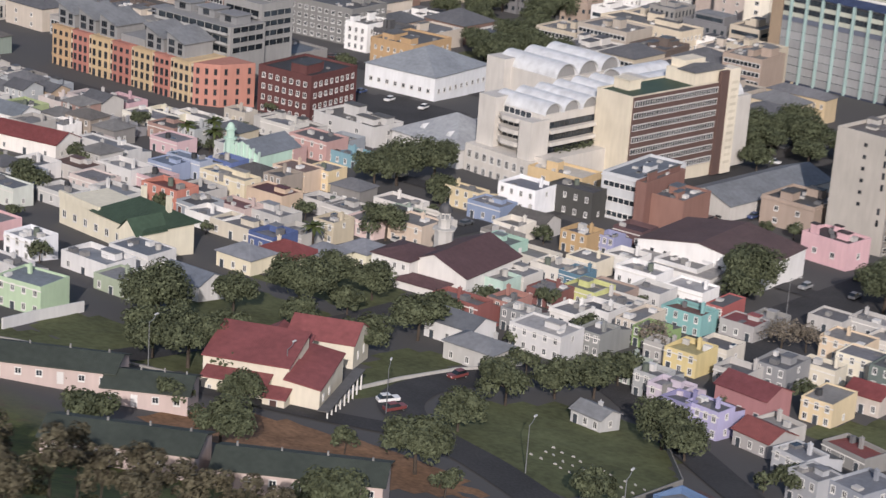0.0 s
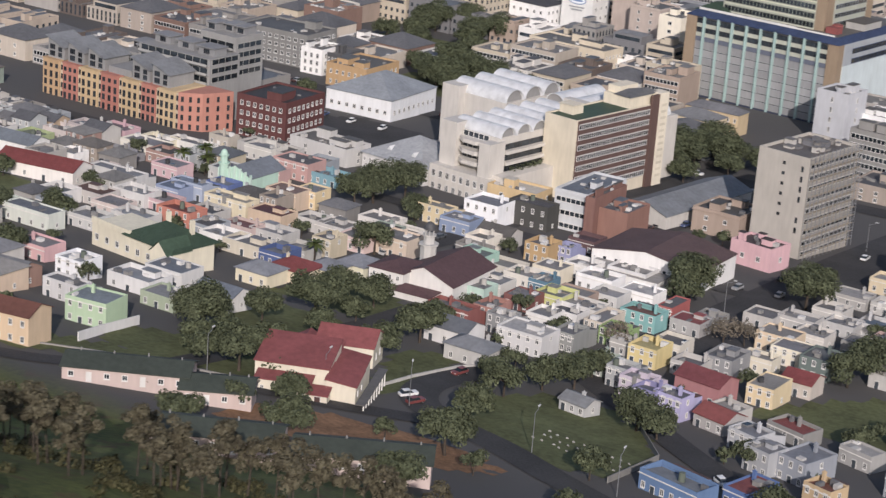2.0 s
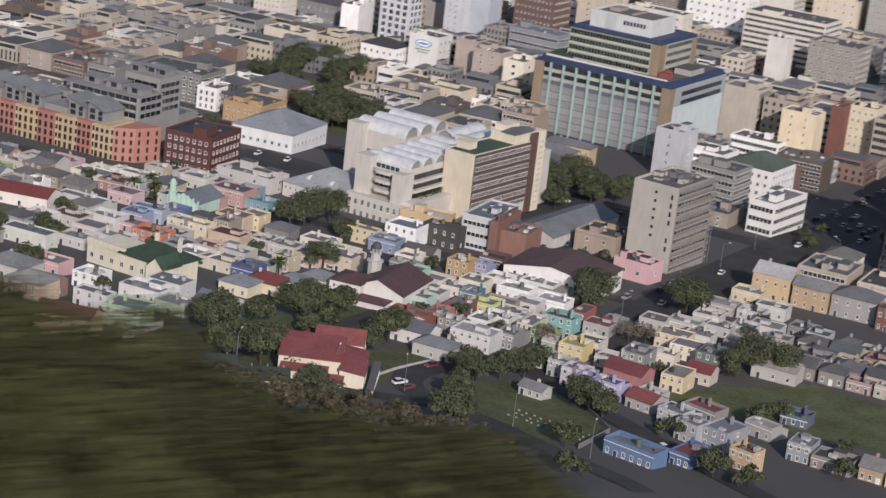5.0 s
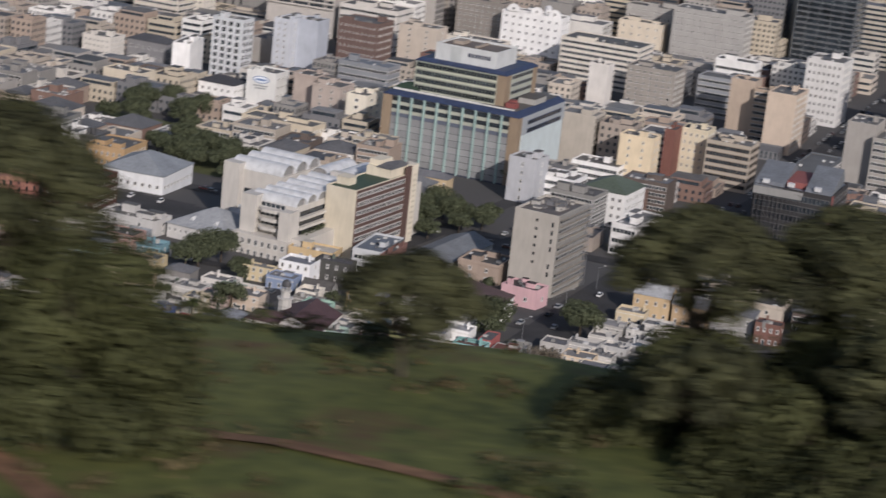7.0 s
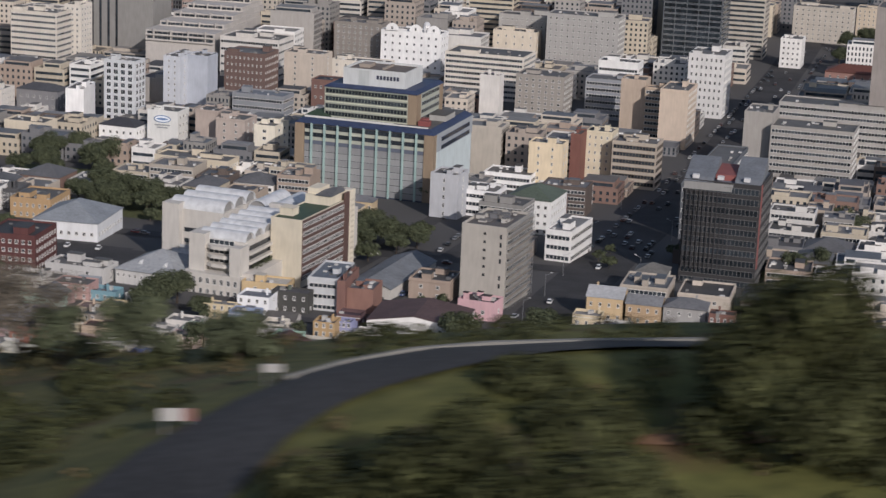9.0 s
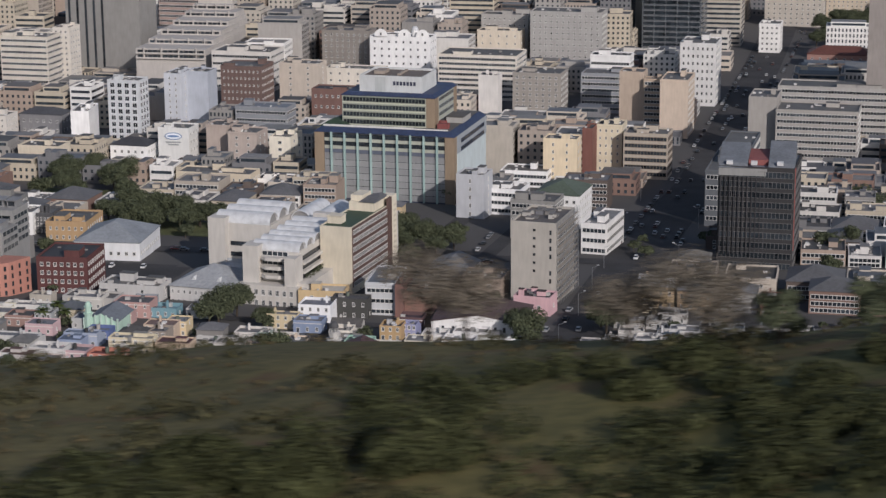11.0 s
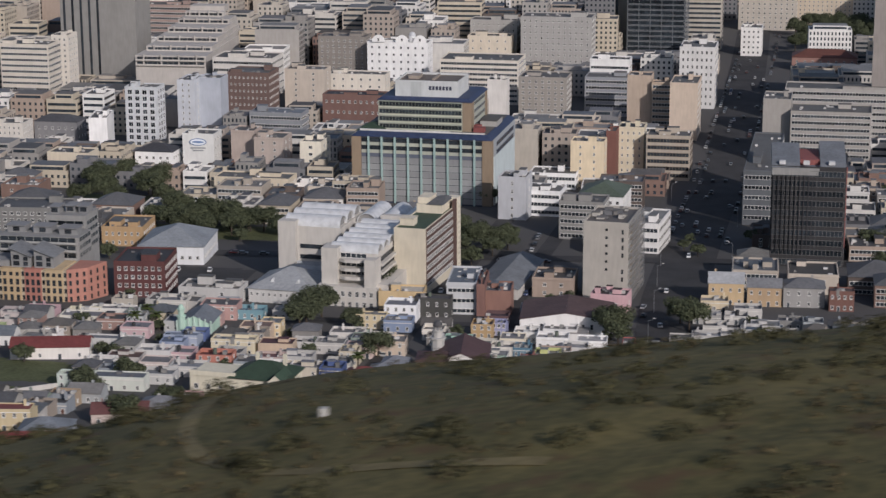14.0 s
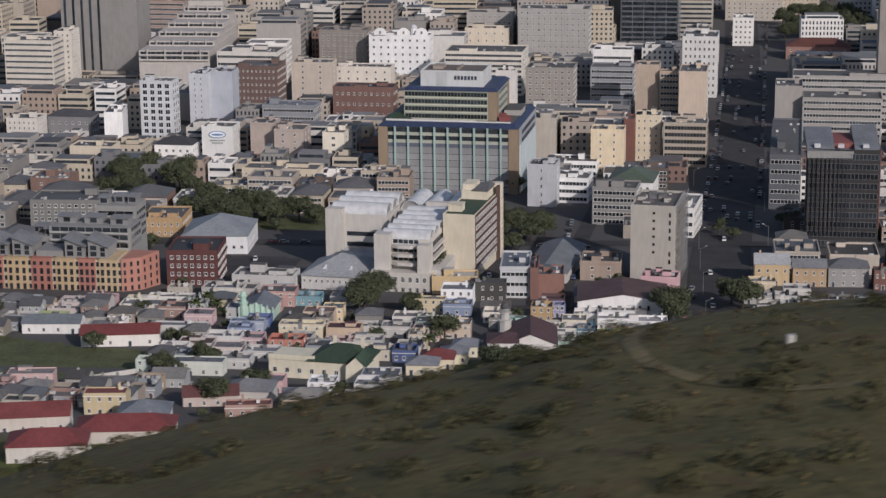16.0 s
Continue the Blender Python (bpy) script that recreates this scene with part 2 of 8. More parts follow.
def gable_roof(owner, w, d, z, rise, material, over=0.35, along="x", label=""):
    """A gabled roof of real thickness; the ridge runs along x or y."""
    bm = bmesh.new()
    X, Y = w / 2 + over, d / 2 + over
    t = 0.18
    if along == "x":
        sec = [(-Y, 0), (0, rise), (Y, 0), (Y, -t), (0, rise - t), (-Y, -t)]
        ends = [[bm.verts.new((x, s, z + h)) for s, h in sec] for x in (-X, X)]
    else:
        sec = [(X, 0), (0, rise), (-X, 0), (-X, -t), (0, rise - t), (X, -t)]
        ends = [[bm.verts.new((s, y, z + h)) for s, h in sec] for y in (-Y, Y)]
    for i in range(6):
        j = (i + 1) % 6
        bm.faces.new((ends[0][i], ends[1][i], ends[1][j], ends[0][j]))
    for e in ends:
        for q in ((0, 1, 4, 5), (1, 2, 3, 4)):
            bm.faces.new([e[k] for k in q])
    bmesh.ops.recalc_face_normals(bm, faces=bm.faces)
    part("roof", bm, material, owner, label)


def hip_roof(owner, w, d, z, rise, material, over=0.4, label="", at=None):
    """A hipped roof with its ridge along the longer side."""
    bm = bmesh.new()
    X, Y = w / 2 + over, d / 2 + over
    run = min(X, Y) * 0.98
    a = [bm.verts.new(p) for p in ((-X, -Y, z - 0.15), (X, -Y, z - 0.15), (X, Y, z - 0.15), (-X, Y, z - 0.15))]
    b = [bm.verts.new((v.co.x, v.co.y, z)) for v in a]
    if X >= Y:
        r = [bm.verts.new((-X + run, 0, z + rise)), bm.verts.new((X - run, 0, z + rise))]
        tops = ((b[0], b[1], r[1], r[0]), (b[1], b[2], r[1]), (b[2], b[3], r[0], r[1]), (b[3], b[0], r[0]))
    else:
        r = [bm.verts.new((0, -Y + run, z + rise)), bm.verts.new((0, Y - run, z + rise))]
        tops = ((b[0], b[1], r[0]), (b[1], b[2], r[1], r[0]), (b[2], b[3], r[1]), (b[3], b[0], r[0], r[1]))
    for f in tops:
        bm.faces.new(f)
    for i in range(4):
        j = (i + 1) % 4
        bm.faces.new((a[i], a[j], b[j], b[i]))
    bm.faces.new(a[::-1])
    part("roof", bm, material, owner, label, at)


def gable_walls(bm, w, d, z0, z1, rise, along="x"):
    """Walls of a gabled volume, with the gable ends."""
    X, Y = w / 2, d / 2
    if along == "x":
        sec = [(-Y, z0), (Y, z0), (Y, z1), (0, z1 + rise), (-Y, z1)]
        ends = [[bm.verts.new((x, s, h)) for s, h in sec] for x in (-X, X)]
    else:
        sec = [(X, z0), (-X, z0), (-X, z1), (0, z1 + rise), (X, z1)]
        ends = [[bm.verts.new((s, y, h)) for s, h in sec] for y in (-Y, Y)]
    for i in range(5):
        j = (i + 1) % 5
        bm.faces.new((ends[0][i], ends[0][j], ends[1][j], ends[1][i]))
    bm.faces.new(ends[0][::-1]), bm.faces.new(ends[1])
    bmesh.ops.recalc_face_normals(bm, faces=bm.faces)


def base_z(x, y, w, d, yaw):
    """The lowest ground under a footprint."""
    c, s = math.cos(radians(yaw)), math.sin(radians(yaw))
    return min(land(x + c * i * w / 2 - s * j * d / 2, y + s * i * w / 2 + c * j * d / 2) for i in (-1, 1) for j in (-1, 1))


def plant_room(owner, x, y, z, w, d, h, wall, roof):
    """A small roof-top housing."""
    bm = bmesh.new()
    box(bm, x - w / 2, y - d / 2, z, x + w / 2, y + d / 2, z + h)
    box(bm, x - w / 2 - 0.15, y - d / 2 - 0.15, z + h, x + w / 2 + 0.15, y + d / 2 + 0.15, z + h + 0.2, 1)
    part("roof_housing", bm, [wall, roof], owner)


PLOTS = []
TOPS = []


def tower(x, y, w, d, top, yaw, wall, roof="6f6d69", face="grid", storeys=6, bays=6, ww=1.3, wh=1.5, side=None, surround=None, label="", name="office_building", extra=(), seed=0, z0=None, step=1.6, slope=""):
    """A block of the town: body, windows storey by storey on the front and right faces, and housings on the roof."""
    rnd = random.Random(int(x * 31 + y * 17) + seed)
    PLOTS.append((x, y, w, d))
    if yaw == 0:
        # the town's grid is turned a little; the street front stays where it is
        yaw = -3.5
        x, y = x + math.sin(radians(3.5)) * d / 2, y - (1 - math.cos(radians(3.5))) * d / 2
    ground = base_z(x, y, w, d, yaw) - 0.3 if z0 is None else z0
    h = top - ground
    ob = thing(name, pose(x, y, ground, 0, 0, yaw), label, "building")
    wm, rm = (wall if not isinstance(wall, str) else paint(wall)), roofing(roof)
    fr = FRAME if surround is None else (paint(surround) if isinstance(surround, str) else surround)
    if slope:
        bm = bmesh.new()
        box(bm, -w / 2, -d / 2, 0, w / 2, d / 2, h)
        part("wall", bm, wm, ob)
        hip_roof(ob, w, d, h, min(w, d) * 0.22, roofing(slope))
    else:
        body(ob, w, d, 0, h, wm, rm)
        TOPS.append((pose(x, y, ground, 0, 0, yaw), w, d, h - 0.7))
        if rnd.random() < 0.4:
            bm = bmesh.new()
            box(bm, -w / 2 - 0.25, -d / 2 - 0.25, h - 1.1, w / 2 + 0.25, d / 2 + 0.02, h - 0.8)
            part("cornice", bm, wm, ob)
    lo = 1.2
    for where, style, cols in (("front", face, bays), ("right", side or face, max(1, round(bays * d / w)))):
        if style == "grid":
            windows(ob, where, w, d, lo, h - 1.2, storeys, cols, ww, wh, fr, margin=0.8)
        elif style == "band":
            bands(ob, where, w, d, lo, h - 1.0, storeys, wh, fr, step=step)
        elif style == "strips":
            for c in range(cols):
                u = FACES[where][1](w, d)[0]
                if where == "front" and c < cols * 0.55:
                    part("window_strip", window_mesh(1.6, h - 6, DARKFRAME, 1, False), None, ob, at=on_face(where, w, d, -u / 2 + u * (c + 0.5) / cols, h / 2))
        elif style == "few":
            windows(ob, where, w, d, lo, h - 1.2, storeys, max(1, min(2, cols)), ww, wh, fr, margin=1.5)
    if not slope and "bare" not in extra:
        for k in range(rnd.choice((1, 2, 2, 3))):
            a, b = w * rnd.uniform(0.1, 0.3), d * rnd.uniform(0.12, 0.35)
            plant_room(ob, rnd.uniform(-0.5, 0.5) * (w - a - 2), rnd.uniform(-0.5, 0.5) * (d - b - 2), h - 0.7, a, b, rnd.uniform(1.6, 3.2), wm, rm)
    return ob


def house(x, y, w, d, h, yaw, wall, roof="77767a", kind="flat", door="3d4a55", cols=2, storeys=1, label="", group="row houses", trim=None):
    """A small town house: flat roof behind a parapet, gabled or hipped; door, windows, chimney or stack."""
    rnd = random.Random(int(x * 13 + y * 7))
    y = view_shift(x, y)
    if group == "row houses":
        w, d, h = 0.83 * w, 0.83 * d, 0.86 * h
    PLOTS.append((x, y, w, d))
    ground = base_z(x, y, w, d, yaw) - 0.2
    top = land(x, y) + h - ground
    words = {"flat": "flat-roofed", "gable": "gable-roofed", "hip": "hip-roofed"}[kind]
    ob = thing("house", pose(x, y, ground, 0, 0, yaw), label or f"small {words} plastered town house with painted walls", "house", group)
    # pale walls are darkened by a random factor, stronger beyond x = 150
    if min(int(wall[i : i + 2], 16) for i in (0, 2, 4)) > 190:
        k = rnd.choice((0.64, 0.74, 0.84)) if x > 150 else rnd.choice((0.86, 0.93, 1.0, 1.0))
        wall = "".join(f"{int(int(wall[i : i + 2], 16) * k):02x}" for i in (0, 2, 4))
    wm = paint(wall)
    if kind == "flat" and d > 8 and rnd.random() < 0.65:
        # a lower wing at the back, under its own lean-to roof
        e = d * rnd.uniform(0.34, 0.46)
        f = w * rnd.uniform(0.6, 1.0)
        u = rnd.choice((-1, 1)) * (w - f) / 2
        bm = bmesh.new()
        hi, lo = top - rnd.uniform(0.6, 1.3), top - rnd.uniform(1.5, 2.2)
        for v in box(bm, u - f / 2, d / 2 - e + 0.01, 0, u + f / 2, d / 2, hi):
            if v.co.z > 1 and v.co.y > d / 2 - 0.1:
                v.co.z = lo
        for v in box(bm, u - f / 2 + 0.12, d / 2 - e, hi, u + f / 2 - 0.12, d / 2 + 0.2, hi + 0.1, 1):
            if v.co.y > d / 2:
                v.co.z += lo - hi
        part("rear_wing", bm, [wm, ribbed(rnd.choice(("8a8781", "75726d", "6b4b44", "7c8288", "9b9892")))], ob)
        shift = -e / 2
        d = d - e
    else:
        shift = 0.0
    main = ob
    if shift:
        main.matrix_world = main.matrix_world @ Matrix.Translation((0, shift, 0))
        for child in main.children:
            child.matrix_basis = Matrix.Translation((0, -shift, 0))
    if kind == "flat":
        body(ob, w, d, 0, top, wm, ribbed(roof) if rnd.random() < 0.7 else roofing(roof), parapet=rnd.uniform(0.3, 0.6), thick=0.18, shed=rnd.choice((0.0, 0.5, 0.9)))
        TOPS.append((ob.matrix_world.copy(), w, d, top - 0.45))
        if rnd.random() < 0.6:
            bm = bmesh.new()
            box(bm, -w / 2 - 0.12, -d / 2 - 0.14, top - 1.05, w / 2 + 0.12, -d / 2, top - 0.85)
            part("cornice", bm, paint(trim or "dcd8cd"), ob)
    else:
        rise = (d if kind == "gable" else min(w, d)) * 0.24
        bm = bmesh.new()
        if kind == "gable":
            gable_walls(bm, w, d, 0, top, rise)
        else:
            box(bm, -w / 2, -d / 2, 0, w / 2, d / 2, top)
        part("wall", bm, wm, ob)
        (gable_roof if kind == "gable" else hip_roof)(ob, w, d, top + (0.02 if kind == "gable" else 0), rise, ribbed(roof))
    low = max(0.3, land(x, y) - ground)
    zs = low
    per = (top - low) / storeys
    dc = rnd.randrange(cols + 1) if storeys == 1 else rnd.randrange(cols)
    n = cols + 1
    for s in range(storeys):
        for c in range(n):
            u = -w / 2 + w * (c + 0.5) / n
            if s == 0 and c == dc:
                part("door", door_mesh(0.95, 2.1, paint(door)), None, ob, at=on_face("front", w, d, u, zs))
            else:
                part("window", window_mesh(1.0, 1.45, FRAME, 1), None, ob, at=on_face("front", w, d, u, zs + s * per + min(1.75, per * 0.55)))
        for c in range(max(1, int(d / 5))):
            if rnd.random() < 0.4:
                part("window", window_mesh(0.9, 1.2, FRAME, 1), None, ob, at=on_face("right", w, d, -d / 2 + d * (c + 0.5) / max(1, int(d / 5)), zs + s * per + min(1.75, per * 0.55)))
    r = rnd.random()
    if r < 0.45:
        bm = bmesh.new()
        cx, cy = rnd.uniform(-0.35, 0.35) * w, rnd.uniform(0.0, 0.35) * d
        tz = top + (0.4 if kind == "flat" else rise * 0.6)
        box(bm, cx - 0.35, cy - 0.3, top - 0.9, cx + 0.35, cy + 0.3, tz + 0.9)
        box(bm, cx - 0.42, cy - 0.37, tz + 0.9, cx + 0.42, cy + 0.37, tz + 1.05)
        tube(bm, (cx, cy, tz + 1.0), (cx, cy, tz + 1.4), 0.13, 0.11, 6)
        part("chimney", bm, wm, ob)
    elif kind == "flat" and r < 0.62:
        bm = bmesh.new()
        cx, cy = rnd.uniform(-0.3, 0.3) * w, rnd.uniform(-0.2, 0.3) * d
        tube(bm, (cx, cy, top - 1.4), (cx, cy, top + 0.9), 0.7, 0.66, 10)
        part("water_tank", bm, paint(rnd.choice(("5d6b5a", "3b3d40", "a9a49a"))), ob)
    elif kind == "flat" and r < 0.82:
        plant_room(ob, rnd.uniform(-0.2, 0.2) * w, rnd.uniform(0.0, 0.3) * d, top - 0.8, w * 0.3, d * 0.25, 1.5, wm, roofing(roof))
    return ob


# ---- trees ----
LEAF = {}


def foliage(c, second):
    key = c
    if key not in LEAF:
        m = surface("foliage_" + c, srgb(c), 0.7, fine=0.8, coarse=0.4, amount=0.5, second=srgb(second), spec=0.15)
        n, l = m.node_tree.nodes, m.node_tree.links
        b = n["Principled BSDF"]
        geo, hsv, rng = n.new("ShaderNodeNewGeometry"), n.new("ShaderNodeHueSaturation"), n.new("ShaderNodeMapRange")
        rng.inputs[3].default_value, rng.inputs[4].default_value = 0.8, 1.2
        src = b.inputs["Base Color"].links[0].from_socket
        l.new(geo.outputs["Random Per Island"], rng.inputs[0]), l.new(rng.outputs[0], hsv.inputs["Value"]), l.new(src, hsv.inputs["Color"]), l.new(hsv.outputs[0], b.inputs["Base Color"])
        b.inputs["Subsurface Weight"].default_value = 0.0
        LEAF[key] = m
    return LEAF[key]


OAK, PINE, PALM, SHRUB, DRY, GREY = foliage("545a45", "3a3f2f"), foliage("484a33", "2e3021"), foliage("565f3b", "374024"), foliage("46492f", "2e311d"), foliage("7a7266", "544e44"), foliage("5a5646", "3f3b30")


def leaf_cloud(rnd, clumps, count, size, flat=1.0):
    """Small leaf sprays scattered over the shells of clumps (centre, radius), as plain vertex and face lists."""
    V, Fc = [], []
    for (cx, cy, cz, r) in clumps:
        n = int(count * r * r)
        for _ in range(n):
            a, u = rnd.uniform(0, 2 * math.pi), rnd.uniform(-0.75, 1)
            s = math.sqrt(max(0.0, 1 - u * u))
            k = r * (0.6 + 0.62 * rnd.random() ** 0.7)
            p = Vector((cx + k * s * math.cos(a), cy + k * s * math.sin(a), cz + k * u * flat))
            e = size * rnd.uniform(0.6, 1.4)
            nrm = Vector((s * math.cos(a) + rnd.uniform(-0.7, 0.7), s * math.sin(a) + rnd.uniform(-0.7, 0.7), u + rnd.uniform(-0.4, 0.9))).normalized()
            t1 = nrm.orthogonal().normalized()
            t2 = nrm.cross(t1)
            g = rnd.uniform(0, 6.28)
            d1, d2 = (t1 * math.cos(g) + t2 * math.sin(g)) * e, (t2 * math.cos(g) - t1 * math.sin(g)) * e * 0.6
            b = len(V)
            V += [p - d1, p + d2 + nrm * e * 0.15, p + d1, p - d2 + nrm * e * 0.15]
            Fc.append((b, b + 1, b + 2, b + 3))
    return V, Fc


def crown_mesh(key, seed, spread, height, lumps, density, size, flat, material):
    """A crown of many leaf sprays over uneven clumps."""
    if ("crown", key, seed) in SHARED:
        return SHARED[("crown", key, seed)]
    rnd = random.Random(seed)
    clumps = []
    for k in range(lumps):
        a, q = 2.4 * k + rnd.uniform(-0.4, 0.4), math.sqrt((k + 0.4) / lumps)
        rad = spread * rnd.uniform(0.2, 0.44)
        clumps.append((q * (spread - rad * 0.7) * math.cos(a), q * (spread - rad * 0.7) * math.sin(a), height * (0.5 + rnd.uniform(-0.22, 0.3) + 0.25 * (1 - q)), rad))
    V, Fc = leaf_cloud(rnd, clumps, density, size, flat)
    me = bpy.data.meshes.new("crown")
    me.from_pydata(V, [], Fc)
    me.materials.append(material)
    SHARED[("crown", key, seed)] = me
    return me


def trunk_mesh(key, seed, height, r, spread, limbs=5):
    def make(bm):
        rnd = random.Random(seed + 99)
        top = (rnd.uniform(-0.3, 0.3), rnd.uniform(-0.3, 0.3), height * 0.55)
        tube(bm, (0, 0, -0.6), top, r, r * 0.7, 8)
        for k in range(limbs):
            a = 2 * math.pi * k / limbs + rnd.uniform(-0.4, 0.4)
            q = spread * rnd.uniform(0.45, 0.8)
            mid = (top[0] + q * 0.5 * math.cos(a), top[1] + q * 0.5 * math.sin(a), height * rnd.uniform(0.68, 0.8))
            tube(bm, top, mid, r * 0.5, r * 0.32, 6)
            tube(bm, mid, (q * math.cos(a), q * math.sin(a), height * rnd.uniform(0.85, 1.0)), r * 0.32, r * 0.1, 5)

    return shared(("trunk", key, seed), make, [TRUNK])


def tree(x, y, spread=4.0, height=6.0, seed=1, kind="oak", label="", turn=0.0, scale=1.0, z=None, size=None):
    """A broad-leaved tree or an umbrella pine: tapered trunk with limbs, crown of leaf sprays."""
    mat_ = {"oak": OAK, "pine": PINE, "dry": DRY, "shrub": SHRUB, "grey": GREY}[kind]
    key = (kind, round(spread, 1), round(height, 1))
    y = view_shift(x, y)
    words = {"oak": "dark green broad-leaved tree with a rounded crown", "pine": "umbrella pine with a spreading dark green crown", "dry": "bare grey-brown winter tree with thin twigs", "shrub": "low green bush", "grey": "slender grey-trunked tree"}[kind]
    ob = thing("tree", Matrix.Translation((x, y, (land(x, y) if z is None else z))) @ pose(0, 0, 0, 0, 0, turn) @ Matrix.Scale(scale, 4), label or words, "tree", "trees of the town")
    part("trunk", trunk_mesh(key, seed, height * 0.85, max(0.14, spread * 0.06), spread), None, ob)
    ch = height * (0.55 if kind == "pine" else 0.72) if size is None or kind == "dry" else height * 0.86
    part("crown", crown_mesh(key, seed, spread, ch, 16 if spread > 3 else 9, (70 if size is None else 10.0 / size**2) * (0.5 if kind == "dry" else 1.0), (size or 0.34) * (0.7 if kind == "dry" else 1.0), 0.62 if kind == "pine" else 0.85, mat_), None, ob, at=Matrix.Translation((0, 0, height - ch * 1.0)))
    return ob


def bush(x, y, r, h, seed, label="dense dark olive bush growing down to the grass"):
    """A tall bush: several stems hidden in a dome of leaf sprays that reaches the ground."""
    rnd = random.Random(seed)
    ob = thing("bush", pose(x, y, land(x, y), 0, 0, seed * 40.0), label, "bush", "bushes of the hillside")
    bm = bmesh.new()
    for k in range(5):
        a = k * 1.26
        tube(bm, (0.15 * math.cos(a), 0.15 * math.sin(a), -0.3), (0.5 * r * math.cos(a), 0.5 * r * math.sin(a), h * 0.7), 0.09, 0.03, 5)
    part("trunk", bm, TRUNK, ob)
    clumps = []
    for k in range(20):
        a, q, u = k * 2.4, math.sqrt((k + 0.5) / 20), rnd.uniform(0.0, 1.0)
        rad = r * rnd.uniform(0.26, 0.4)
        clumps.append((q * r * 0.75 * math.cos(a), q * r * 0.75 * math.sin(a), max(rad * 0.4, (h - rad) * (1 - 0.75 * q * q) * (0.35 + 0.65 * u)), rad))
    V, Fc = leaf_cloud(rnd, clumps, 480, 0.14, 0.9)
    me = bpy.data.meshes.new("leaves")
    me.from_pydata(V, [], Fc)
    me.materials.append(SHRUB)
    part("leaves", me, None, ob)
    return ob


# ---- ground: one sheet from the hillside to the horizon ----
def steps(*runs):
    out = []
    for a, b, s in runs:
        out += list(np.arange(a, b, s))
    return out


XS = steps((-4200, -600, 450), (-600, 0, 12), (0, 420, 3), (420, 700, 20), (700, 4300, 450))
YS = steps((-2600, -960, 200), (-960, -740, 2.5), (-740, -430, 4), (-430, 960, 12), (960, 4900, 300))
ground_mesh = bpy.data.meshes.new("ground")
ground_mesh.from_pydata([(x, y, land(x, y)) for y in YS for x in XS], [], [(j * len(XS) + i, j * len(XS) + i + 1, (j + 1) * len(XS) + i + 1, (j + 1) * len(XS) + i) for j in range(len(YS) - 1) for i in range(len(XS) - 1)])
ground_mesh.polygons.foreach_set("use_smooth", [True] * len(ground_mesh.polygons))


def ground_material():
    m = surface("ground_cover", srgb("655c3a"), 0.95, fine=0.9, coarse=0.08, amount=0.5, second=srgb("454429"), bump=0.6)
    n, l = m.node_tree.nodes, m.node_tree.links
    b = n["Principled BSDF"]
    dry = b.inputs["Base Color"].links[0].from_socket
    geo, sep = n.new("ShaderNodeNewGeometry"), n.new("ShaderNodeSeparateXYZ")
    l.new(geo.outputs["Position"], sep.inputs[0])
    # greener turf towards the pines
    lush, turf = n.new("ShaderNodeMapRange"), n.new("ShaderNodeMix")
    lush.inputs[1].default_value, lush.inputs[2].default_value = 215, 300
    turf.data_type = "RGBA"
    turf.blend_type = "MULTIPLY"
    turf.inputs[7].default_value = (0.93, 1.2, 0.82, 1)
    lower, more = n.new("ShaderNodeMapRange"), n.new("ShaderNodeMath")
    lower.inputs[1].default_value, lower.inputs[2].default_value = -705, -630
    more.operation = "MAXIMUM"
    l.new(sep.outputs[0], lush.inputs[0]), l.new(sep.outputs[1], lower.inputs[0])
    l.new(lush.outputs[0], more.inputs[0]), l.new(lower.outputs[0], more.inputs[1])
    l.new(more.outputs[0], turf.inputs[0]), l.new(dry, turf.inputs[6])
    grass = turf.outputs[2]
    # bare earth showing through in patches
    dirt = n.new("ShaderNodeTexNoise")
    dirt.inputs["Scale"].default_value, dirt.inputs["Detail"].default_value = 0.22, 6
    l.new(geo.outputs["Position"], dirt.inputs["Vector"])
    pick = n.new("ShaderNodeMapRange")
    pick.inputs[1].default_value, pick.inputs[2].default_value = 0.56, 0.72
    l.new(dirt.outputs[0], pick.inputs[0])
    mix = n.new("ShaderNodeMix")
    mix.data_type = "RGBA"
    mix.inputs[7].default_value = (*srgb("5d4a33"), 1)
    l.new(pick.outputs[0], mix.inputs[0]), l.new(grass, mix.inputs[6])
    # paved town below the hill's foot
    foot = n.new("ShaderNodeMapRange")
    foot.inputs[1].default_value, foot.inputs[2].default_value = -440, -425
    l.new(sep.outputs[1], foot.inputs[0])
    pave = n.new("ShaderNodeMix")
    pave.data_type = "RGBA"
    pave.inputs[7].default_value = (0.095, 0.092, 0.09, 1)
    l.new(foot.outputs[0], pave.inputs[0]), l.new(mix.outputs[2], pave.inputs[6]), l.new(pave.outputs[2], b.inputs["Base Color"])
    return m


ground_mesh.materials.append(ground_material())
tagged(new("ground", ground_mesh), "grassy hillside falling to a paved hill-foot town", "ground", kind="structure")


